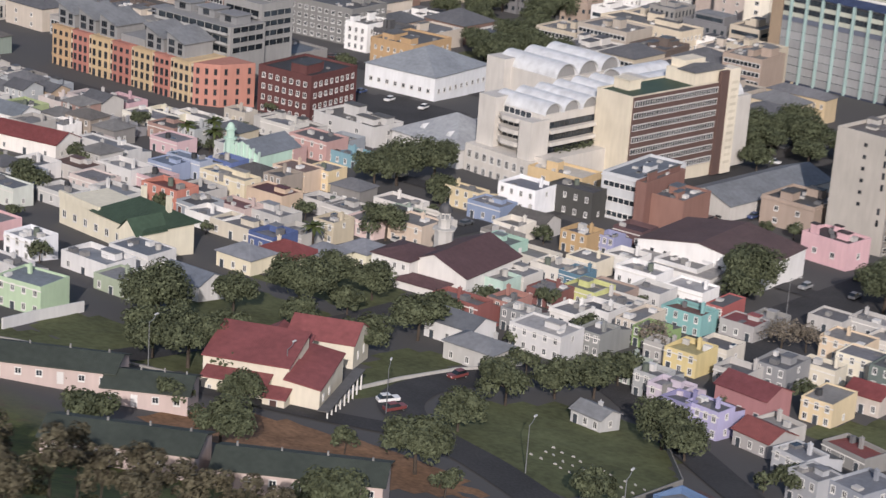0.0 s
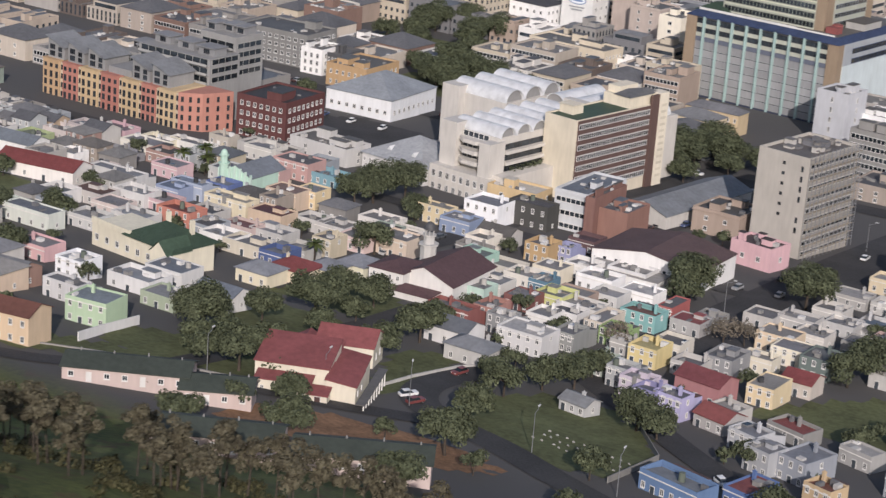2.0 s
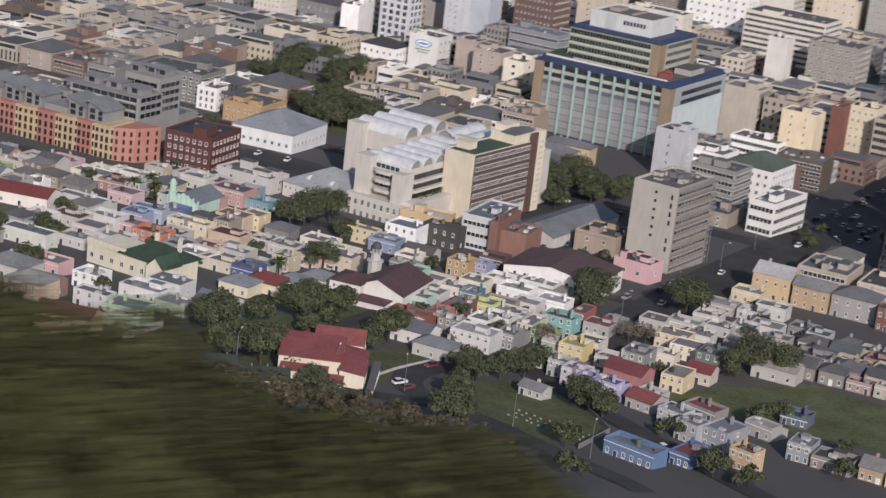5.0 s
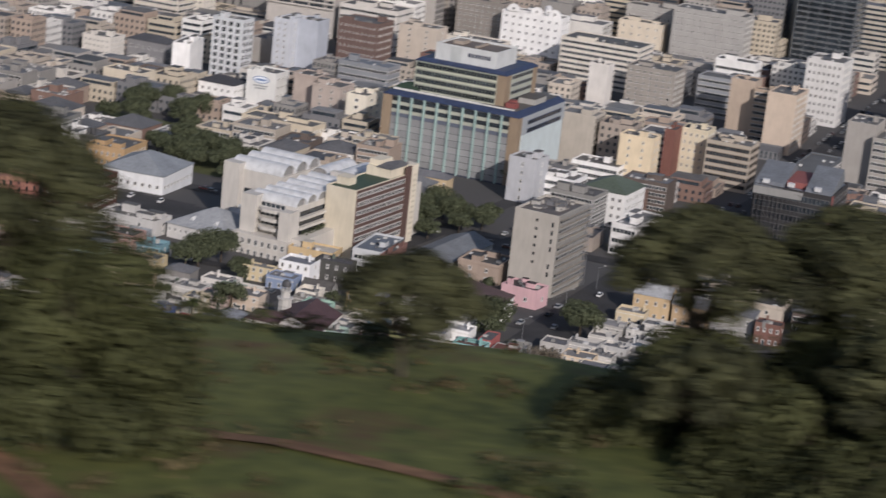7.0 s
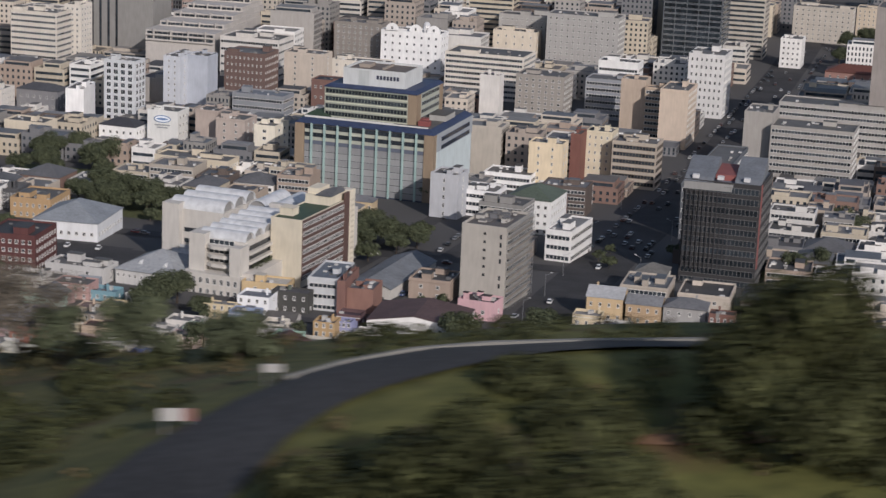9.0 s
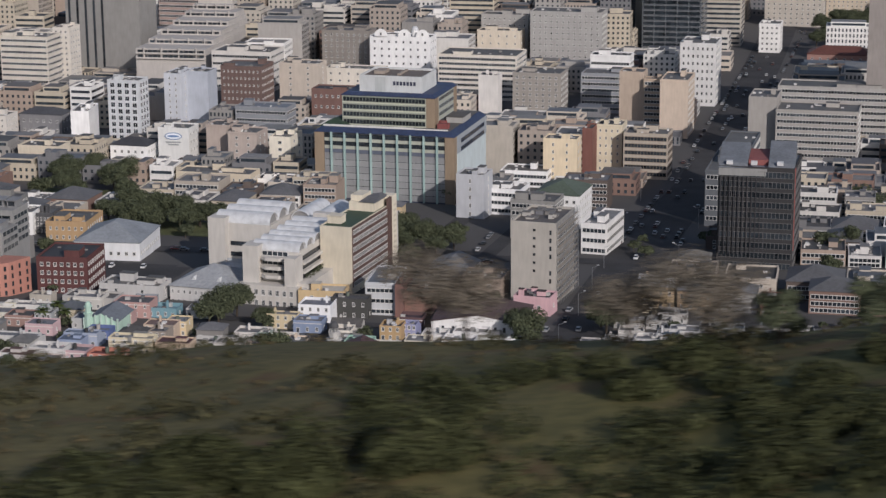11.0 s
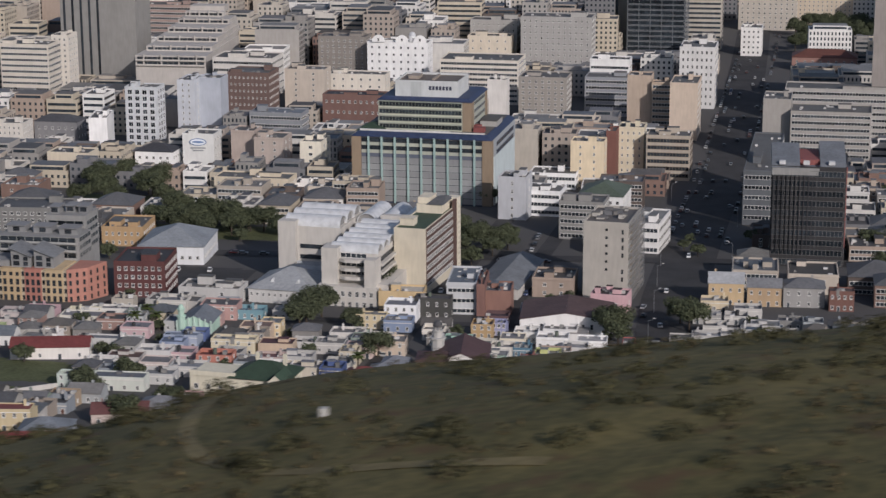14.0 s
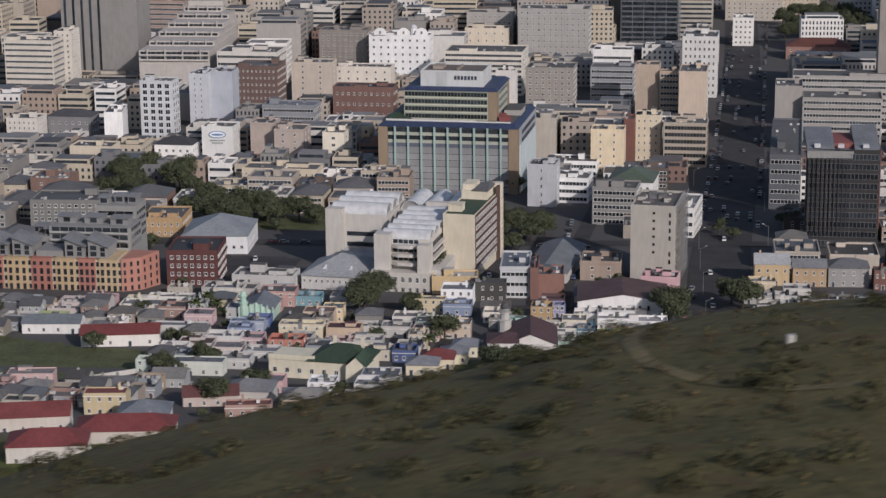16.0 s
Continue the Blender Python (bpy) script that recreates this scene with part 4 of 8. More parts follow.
    hi = [bm.verts.new(p) for p in ((ux0 + 1.5, uy0 + 2.2, ut + 1.4), (ux1 - 1.5, uy0 + 2.2, ut + 1.4), (ux1 - 1.5, uy1 - 1.5, ut + 1.4), (ux0 + 1.5, uy1 - 1.5, ut + 1.4))]
    for i in range(4):
        bm.faces.new((lo[i], lo[(i + 1) % 4], hi[(i + 1) % 4], hi[i]))
    bm.faces.new(lo[::-1]), bm.faces.new(hi)
    part("upper_roof", bm, blue, ob, "dark blue roof edge")
    # sign box with its open-topped roof
    sx0, sx1, sy0, sy1, sb, st = -X + 18.5, -X + 48.7, -Y + 11.8, -Y + 36, ut + 1.3, 82.2 - z0
    body(ob, sx1 - sx0, sy1 - sy0, sb, st, paint("c3c9c9"), roofing("7b6c5e"), parapet=1.0, thick=0.4, at=Matrix.Translation(((sx0 + sx1) / 2, (sy0 + sy1) / 2, 0)))
    bm = bmesh.new()
    box(bm, sx0 + 16, sy0 + 8, st - 1.1, sx0 + 17.2, sy1 - 3, st - 0.1)
    box(bm, sx0 + 4, sy0 + 10, st - 1.1, sx0 + 9, sy1 - 6, st + 0.5)
    part("roof_housing", bm, paint("a08f7c"), ob)
    # the firm's mark becomes plain navy bars
    for k in range(7):
        bm = bmesh.new()
        box(bm, sx0 + 16.2 + k * 1.62, sy0 - 0.12, st - 4.3, sx0 + 17.35 + k * 1.62, sy0 + 0.02, st - 2.5)
        part("sign_bar", bm, paint("3c4560"), ob, "plain navy sign bar")
    bm = bmesh.new()
    box(bm, sx0 + 7.5, sy0 - 0.08, sb, sx0 + 12.5, sy0 + 0.02, st - 0.6)
    part("sign_panel", bm, paint("b2bab9"), ob)
    bm = bmesh.new()
    box(bm, X - 10, -Y + 7, top + 2.3, X - 5, -Y + 11, top + 4.6)
    prism(bm, [(X - 9.8 + 2.2 * math.cos(q * 0.785), -Y + 16 + 2.2 * math.sin(q * 0.785)) for q in range(8)], top + 2.3, top + 4.4)
    part("red_tank", bm, paint("9c3a34"), ob, "red roof-top plant")
    plant_room(ob, X - 6, -Y + 30, top + 2.3, 8, 14, 2.6, paint("a9a8a2"), roofing("6f6a64"))


hospital()


# ---- cream office slab with brown ribbon side and green roof ----
def cream_block():
    yaw, w, d, top = -8.0, 12.5, 45.0, 60.0
    c, s = math.cos(radians(yaw)), math.sin(radians(yaw))
    cx, cy = 60.2 - s * d / 2, -174.0 + c * d / 2
    z0 = 33.0
    ob = thing("office_building", pose(cx, cy, z0, 0, 0, yaw), "cream office slab with brown ribbon-window side and green roof", "building")
    h = top - z0
    cream, brown = paint("dccda8"), paint("6b4a40")
    body(ob, w, d, 0, h, cream, roofing("3d5b43"), parapet=0.5)
    bm = bmesh.new()
    box(bm, w / 2 - 0.05, -d / 2 + 0.5, 4, w / 2 + 0.3, d / 2 - 8, h - 0.3)
    part("side_cladding", bm, brown, ob, "brown brick side wall")
    bm = bmesh.new()
    box(bm, w / 2 - 0.05, d / 2 - 8, 0, w / 2 + 0.9, d / 2 - 4.5, h + 3.0)
    part("pier", bm, brown, ob, "dark brown pier")
    bm = bmesh.new()
    box(bm, w / 2 - 3.0, d / 2 - 4.5, 0, w / 2 + 1.2, d / 2, h + 3.4)
    part("end_wall", bm, paint("e2d4b2"), ob, "cream stair end with slots")
    for k in range(12):
        bm = bmesh.new()
        box(bm, w / 2 + 1.1, d / 2 - 3.6, h - 1 - k * 2.1, w / 2 + 1.28, d / 2 - 0.9, h - 0.2 - k * 2.1)
        part("slot", bm, paint("cfc19d"), ob)
    for k in range(7):
        z = h - 2.2 - k * 3.3
        part("window_band", strip_mesh(d - 9.5, 1.5, FRAME, 1.05), None, ob, at=Matrix.Translation((w / 2 + 0.3, -3.8, z)) @ Matrix.Rotation(radians(90), 4, "Z"))
    # penthouse, stair head and roof clutter
    bm = bmesh.new()
    box(bm, -w / 2 + 0.6, -d / 2 + 6, h - 0.5, w / 2 - 6.5, -d / 2 + 11, h + 2.2)
    box(bm, -w / 2 + 0.3, -d / 2 + 5.7, h + 2.2, w / 2 - 6.2, -d / 2 + 11.3, h + 2.4)
    part("stair_head", bm, cream, ob)
    bm = bmesh.new()
    box(bm, -w / 2 + 0.6, d / 2 - 17, h - 0.5, w / 2 - 1.5, d / 2 - 2, h + 3.0)
    box(bm, -w / 2 + 0.6, d / 2 - 15, h + 3.0, -w / 2 + 5.5, d / 2 - 6, h + 5.2)
    part("penthouse", bm, cream, ob)
    bm = bmesh.new()
    v = [bm.verts.new(p) for p in ((-w / 2 + 4.6, d / 2 - 17.5, h + 3.05), (w / 2 - 1, d / 2 - 17.5, h + 3.05), (w / 2 - 1, d / 2 - 2, h + 3.05), (-w / 2 + 4.6, d / 2 - 2, h + 3.05), (-w / 2 + 6.8, d / 2 - 13, h + 4.7), (w / 2 - 3, d / 2 - 6, h + 4.7))]
    for f in ((0, 1, 5, 4), (1, 2, 5), (2, 3, 4, 5), (3, 0, 4), (3, 2, 1, 0)):
        bm.faces.new([v[i] for i in f])
    part("penthouse_roof", bm, roofing("6d6e70"), ob)


cream_block()


# ---- grey tower block under repair, with its scaffold ----
def grey_tower():
    yaw, w, d, top, z0 = -7.0, 17.0, 27.0, 64.4, 33.0
    c, s = math.cos(radians(yaw)), math.sin(radians(yaw))
    cx, cy = 134.0 - s * d / 2, -173.4 + c * d / 2
    ob = thing("tower_block", pose(cx, cy, z0, 0, 0, yaw), "grey tower block with a nearly blank front and cluttered roof", "building")
    h = top - z0
    body(ob, w, d, 0, h, paint("b3ab9c"), roofing("77706a"), parapet=0.9)
    for k in range(6):
        part("window", window_mesh(0.95, 0.95, DARKFRAME, 1, False), None, ob, at=on_face("front", w, d, 0.3, h - 3.0 - k * 3.05))
    for z in (h - 3.6, h - 6.6, h - 9.6, h - 12.6, h - 18.8, h - 21.8):
        part("window", window_mesh(0.75, 1.7, DARKFRAME, 0, False), None, ob, at=on_face("front", w, d, 6.4, z))
    bands(ob, "right", w, d, 1, h - 1, 9, 1.3, FRAME, margin=1.0, step=2.4)
    rnd = random.Random(5)
    for k in range(16):
        plant_room(ob, rnd.uniform(-6.5, 6.5), rnd.uniform(-11, 11), h - 0.9, rnd.uniform(0.8, 3), rnd.uniform(0.8, 3), rnd.uniform(0.4, 1.6), paint(rnd.choice(("b9b4aa", "8b8680", "6f7178"))), roofing("85817c"))
    sc = thing("scaffold", pose(cx, cy, z0, 0, 0, yaw), "steel tube scaffold with planks on a tower block", "scaffold")
    x1 = w / 2 + 0.5
    for k in range(13):
        y = -d / 2 + d * k / 12
        for x in (x1, x1 + 1.1):
            bm = bmesh.new()
            tube(bm, (x, y, 1), (x, y, h + 0.8), 0.09, 0.09, 5)
            part("standard", bm, STEEL, sc)
    for r in range(12):
        z = 3.0 + r * 2.45
        for x in (x1, x1 + 1.1):
            bm = bmesh.new()
            tube(bm, (x, -d / 2, z + 1.0), (x, d / 2, z + 1.0), 0.07, 0.07, 5)
            part("ledger", bm, STEEL, sc)
        bm = bmesh.new()
        box(bm, x1 + 0.1, -d / 2, z - 0.08, x1 + 1.0, d / 2, z)
        part("plank", bm, paint("a99a80"), sc)
        for k in range(12):
            if rnd.random() < 0.4:
                bm = bmesh.new()
                y = -d / 2 + d * k / 12
                tube(bm, (x1 + 1.1, y, z), (x1 + 1.1, y + d / 12, z + 2.4), 0.05, 0.05, 4)
                part("brace", bm, STEEL, sc)


grey_tower()


# ---- concrete arts building with barrel-vaulted roofs ----
def vault(owner, x0, x1, y0, y1, z, along, material, rim):
    """A barrel vault over a rectangle, its open ends backed by shade-coloured sheets."""
    n = 14
    bm = bmesh.new()
    half = (y1 - y0) / 2 if along == "x" else (x1 - x0) / 2
    mid = (y0 + y1) / 2 if along == "x" else (x0 + x1) / 2
    rings = []
    for k in range(n + 1):
        a = math.pi * k / n
        for r in (half, half - 0.25):
            u, v = mid - r * math.cos(a), z + r * math.sin(a) * 0.92
            pts = ((x0, u, v), (x1, u, v)) if along == "x" else ((u, y0, v), (u, y1, v))
            rings.append([bm.verts.new(p) for p in pts])
    for k in range(n):
        o, o2, i, i2 = rings[2 * k], rings[2 * k + 2], rings[2 * k + 1], rings[2 * k + 3]
        bm.faces.new((o[0], o[1], o2[1], o2[0]))
        bm.faces.new((i[0], i2[0], i2[1], i[1]))
        bm.faces.new((o[0], o2[0], i2[0], i[0]))
        bm.faces.new((o[1], i[1], i2[1], o2[1]))
    bmesh.ops.recalc_face_normals(bm, faces=bm.faces)
    part("vault", bm, material, owner)
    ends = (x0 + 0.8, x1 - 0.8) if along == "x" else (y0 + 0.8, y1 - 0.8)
    # end sheet, set back; its grey stands for shade inside the vault
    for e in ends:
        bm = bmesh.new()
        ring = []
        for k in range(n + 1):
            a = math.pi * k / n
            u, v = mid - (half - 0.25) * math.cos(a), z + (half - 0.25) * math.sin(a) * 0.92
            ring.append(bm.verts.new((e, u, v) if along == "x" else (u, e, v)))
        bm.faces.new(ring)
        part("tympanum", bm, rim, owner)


def arts_centre():
    yaw = -7.0
    ob = thing("arts_building", pose(30.2, -194.2, 33.0, 0, 0, yaw), "pale concrete arts building with rows of white barrel vaults", "building")
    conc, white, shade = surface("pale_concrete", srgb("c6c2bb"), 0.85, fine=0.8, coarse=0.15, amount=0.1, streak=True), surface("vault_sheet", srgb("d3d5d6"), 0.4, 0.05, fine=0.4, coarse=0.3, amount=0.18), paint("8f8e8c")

    def lump(name, x0, y0, x1, y1, z1, material=conc, z0=0.0):
        bm = bmesh.new()
        box(bm, x0, y0, z0, x1, y1, z1)
        return part(name, bm, material, ob)

    # front block: two stair piers with a balconied recess between them
    lump("pier", 0, 0, 6.2, 8, 23.7)
    lump("pier", 17.2, -2.2, 21.5, 5, 20.5)
    lump("wall", 0.5, 3.0, 20.5, 50, 21.5)
    lump("podium", -1.0, -3.0, 22.5, 4, 10.0)
    lump("podium", 21.4, 0.0, 26.0, 52, 11.0)
    for k in range(3):
        z = 10.6 + 3.3 * k
        bm = bmesh.new()
        pts = [(6.2, 3.0), (6.2, 1.4), (9.0, -0.4), (14.0, -0.4), (17.0, 1.4), (17.0, 3.0)]
        prism(bm, pts, z + 1.3, z + 1.7)
        prism(bm, [(6.2, 3.0), (6.2, 1.6), (9.0, -0.2), (14.0, -0.2), (17.0, 1.6), (17.0, 3.0)], z + 1.7, z + 2.5)
        part("balcony", bm, conc, ob, "curved concrete balcony")
        part("window_band", strip_mesh(10, 1.6, FRAME, 2.2), None, ob, at=Matrix.Translation((11.6, 2.98, z + 3.4)))
    for r in range(2):
        for k in range(8):
            part("window", window_mesh(1.5, 2.2, FRAME, 2), None, ob, at=Matrix.Translation((0.8 + k * 2.75, -3.0, 3.4 + r * 4.0)))
    for r in range(4):
        part("window_band", strip_mesh(42, 1.5, DARKFRAME, 2.0), None, ob, at=Matrix.Translation((20.5, 27, 8.2 + r * 3.4)) @ Matrix.Rotation(radians(90), 4, "Z"))
        bm = bmesh.new()
        box(bm, 20.4, 5.5, 6.2 + r * 3.4, 22.0, 48, 7.2 + r * 3.4)
        part("planter", bm, conc, ob)
    for k in range(6):
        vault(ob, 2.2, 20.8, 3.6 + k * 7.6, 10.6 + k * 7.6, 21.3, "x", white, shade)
    # rear block to the left, and a back row whose vaults end towards the front
    lump("pier", -28.5, 33.0, -21.5, 42, 24.7)
    lump("wall", -27.5, 36, -4, 66, 22.2)
    for k in range(3):
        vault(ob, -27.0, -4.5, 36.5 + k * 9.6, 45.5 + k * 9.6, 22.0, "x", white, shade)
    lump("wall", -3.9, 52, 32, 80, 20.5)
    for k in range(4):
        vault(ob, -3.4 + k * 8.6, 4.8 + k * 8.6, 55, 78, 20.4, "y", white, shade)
    lump("roof_housing", 8, 50, 17, 53, 25.0)
    for k in range(3):
        part("window_band", strip_mesh(14, 1.4, DARKFRAME, 2.0), None, ob, at=Matrix.Translation((-13.5, 35.98, 6 + k * 4.2)))
    # shrubs on the planters
    rnd = random.Random(3)
    V, Fc = leaf_cloud(rnd, [(22.0, 9 + k * 3.2, 11.4, rnd.uniform(0.8, 1.5)) for k in range(6)], 40, 0.35)
    me = bpy.data.meshes.new("planting")
    me.from_pydata(V, [], Fc)
    me.materials.append(OAK)
    part("planting", me, None, ob)


arts_centre()


def pyramid_roof_building():
    """The low white building with a big pale hipped roof and dormers."""
    ob = thing("office_building", pose(16.8, -185.0, 32.5, 0, 0, -7), "low white building with a pale hipped roof and dormers", "building")
    w, d, h = 25.5, 25.0, 8.4
    bm = bmesh.new()
    box(bm, -w / 2, -d / 2, 0, w / 2, d / 2, h)
    part("wall", bm, paint("c4c2bd"), ob)
    hip_roof(ob, w, d, h, 6.0, ribbed("b9bec2"), over=0.6)
    windows(ob, "front", w, d, 0.8, h - 0.4, 2, 11, 0.9, 1.4, FRAME)
    for u in (-4.5, 5.5):
        bm = bmesh.new()
        v = [bm.verts.new(p) for p in ((u - 1.1, -9.2, h + 1.5), (u + 1.1, -9.2, h + 1.5), (u, -9.2, h + 3.0), (u - 1.1, -6.2, h + 2.2), (u + 1.1, -6.2, h + 2.2), (u, -6.0, h + 3.0))]
        for f in ((0, 1, 2), (0, 2, 5, 3), (1, 4, 5, 2)):
            bm.faces.new([v[i] for i in f])
        part("dormer", bm, paint("c9cccd"), ob)
    # a row of saw-tooth roof lights behind
    for k in range(7):
        bm = bmesh.new()
        y = 13.5 + k * 6.0
        v = [bm.verts.new(p) for p in ((-7, y, 6.5), (9, y, 6.5), (9, y + 5.6, 6.5), (-7, y + 5.6, 6.5), (-7, y + 1.2, 9.4), (9, y + 1.2, 9.4))]
        for f in ((0, 1, 5, 4), (1, 2, 5), (2, 3, 4, 5), (3, 0, 4)):
            bm.faces.new([v[i] for i in f])
        part("saw_tooth_roof", bm, ribbed("b9bec2"), ob)
    bm = bmesh.new()
    box(bm, -7, 13, 0, 9, 55, 6.5)
    part("rear_wall", bm, paint("c4c2bd"), ob)


pyramid_roof_building()


# ---- yellow and orange apartment terrace with grey penthouses ----
def apartments():
    yaw = -2.0
    ob = thing("apartment_block", pose(-126.0, -205.0, 33.0, 0, 0, yaw), "long apartment terrace in yellow and orange with grey penthouses", "building")
    cols = ("c4954c", "ca6d4e", "cba45a", "c5684a", "cda65e", "ca6d4e", "d2ad68")
    widths = (9.5, 8.5, 9.5, 9.5, 9.0, 8.0, 8.5)
    x, h, d = 0.0, 15.5, 15.0
    for c, w in zip(cols, widths):
        bm = bmesh.new()
        box(bm, x, 0, 0, x + w - 1.6, d, h)
        box(bm, x - 0.1, -0.35, h - 0.3, x + w - 1.5, 0.1, h)
        box(bm, x - 0.1, -0.3, 6.0, x + w - 1.5, 0.1, 6.3)
        part("bay", bm, paint(c), ob)
        bm = bmesh.new()
        box(bm, x + w - 1.6, 0.5, 0, x + w, d, h - 0.6)
        part("stair_bay", bm, paint("c8b184"), ob)
        for r in range(4):
            part("window", window_mesh(1.0, 1.6, DARKFRAME, 0), None, ob, at=Matrix.Translation((x + w - 0.8, 0.5, 4.2 + r * 3.05)))
            for k in range(3):
                part("window", window_mesh(1.25, 2.1 if r < 3 else 1.3, DARKFRAME, 1), None, ob, at=Matrix.Translation((x + (w - 1.6) * (k + 0.5) / 3, 0, 4.2 + r * 3.05)))
        x += w
    # the splayed right-hand corner
    bm = bmesh.new()
    prism(bm, [(x, 0), (x + 6.5, 4.5), (x + 10.5, 15), (x, 15)], 0, h)
    part("corner_bay", bm, paint("ca7352"), ob, "orange corner bay")
    for r in range(4):
        for k in range(3):
            p = Vector((x, 0)).lerp(Vector((x + 6.5, 4.5)), (k + 0.5) / 3)
            part("window", window_mesh(0.95, 1.7, DARKFRAME, 1), None, ob, at=Matrix.Translation((p.x, p.y, 4.2 + r * 3.05)) @ Matrix.Rotation(math.atan2(4.5, 6.5), 4, "Z"))
            p = Vector((x + 6.5, 4.5)).lerp(Vector((x + 10.5, 15)), (k + 0.5) / 3)
            part("window", window_mesh(0.95, 1.7, DARKFRAME, 1), None, ob, at=Matrix.Translation((p.x, p.y, 4.2 + r * 3.05)) @ Matrix.Rotation(math.atan2(10.5, 4), 4, "Z"))
    grey, sheet = paint("8d8e8d"), ribbed("8d9194")
    for k, u in enumerate((1.0, 10.5, 20.0, 40.5, 49.5)):
        bm = bmesh.new()
        v = [bm.verts.new(p) for p in ((u, 1.5, h), (u + 7.6, 1.5, h), (u + 7.6, 13, h), (u, 13, h), (u, 1.5, h + 7.0), (u + 7.6, 1.5, h + 4.2), (u + 7.6, 13, h + 4.2), (u, 13, h + 7.0))]
        for f in ((0, 1, 5, 4), (1, 2, 6, 5), (2, 3, 7, 6), (3, 0, 4, 7), (4, 5, 6, 7)):
            bm.faces.new([v[i] for i in f])
        part("penthouse", bm, grey, ob, "grey penthouse")
        bm = bmesh.new()
        v = [bm.verts.new(p) for p in ((u - 0.6, 0.6, h + 7.35), (u + 8.2, 0.6, h + 4.1), (u + 8.2, 13.6, h + 4.1), (u - 0.6, 13.6, h + 7.35))]
        q = [bm.verts.new(e.co + Vector((0, 0, 0.22))) for e in v]
        bm.faces.new(q), bm.faces.new(v[::-1])
        for i in range(4):
            bm.faces.new((v[i], v[(i + 1) % 4], q[(i + 1) % 4], q[i]))
        part("penthouse_roof", bm, sheet, ob, "grey mono-pitch sheet roof")
        for r in range(2):
            part("window", window_mesh(2.4, 1.8, DARKFRAME, 2, False), None, ob, at=Matrix.Translation((u + 2.0, 1.5, h + 1.5 + r * 2.3)))
            part("window", window_mesh(1.8, 1.6, DARKFRAME, 1, False), None, ob, at=Matrix.Translation((u + 5.6, 1.5, h + 1.4 + r * 1.9)))
    bm = bmesh.new()
    box(bm, 29, 2, h, 39.5, 14, h + 2.2)
    part("roof_terrace", bm, grey, ob)
    for k, (a, b, c, e, z) in enumerate(((30, 15.2, 62, 30, 24), (44, 30, 60, 44, 29), (22, 15.2, 30, 28, 20))):
        bm = bmesh.new()
        box(bm, a, b, 0, c, e, z)
        part("rear_wing", bm, paint("8f8f8c"), ob)
        for r in range(int((z - 14.5) / 3)):
            zz = 16.9 + r * 3.0
            part("window_band", strip_mesh(c - a - 2, 1.9, paint("9a9a94"), 3.2), None, ob, at=Matrix.Translation(((a + c) / 2, b, zz)))
            part("window_band", strip_mesh(e - b - 2, 1.7, paint("9a9a94"), 3.0), None, ob, at=Matrix.Translation((c, (b + e) / 2, zz)) @ Matrix.Rotation(radians(90), 4, "Z"))
            bm = bmesh.new()
            box(bm, a + 0.6, b - 1.3, zz - 1.35, c - 0.6, b, zz - 1.15)
            box(bm, a + 0.6, b - 1.3, zz - 1.15, c - 0.6, b - 1.2, zz - 0.5)
            part("balcony", bm, paint("a5a5a1"), ob)
        rnd = random.Random(k)
        for q in range(3):
            px, py, pw = a + (c - a) * (q + 0.5) / 3, (b + e) / 2 + rnd.uniform(-2, 2), (c - a) / 4.5
            bm = bmesh.new()
            box(bm, px - pw / 2, py - 3, z, px + pw / 2, py + 3, z + 2.6)
            box(bm, px - pw / 2 - 0.5, py - 3.8, z + 2.6, px + pw / 2 + 0.5, py + 3.3, z + 2.85)
            part("roof_studio", bm, paint("86888a"), ob)
            part("window", window_mesh(min(2.6, pw * 0.8), 1.7, DARKFRAME, 2, False), None, ob, at=Matrix.Translation((px, py - 3, z + 1.3)))


apartments()


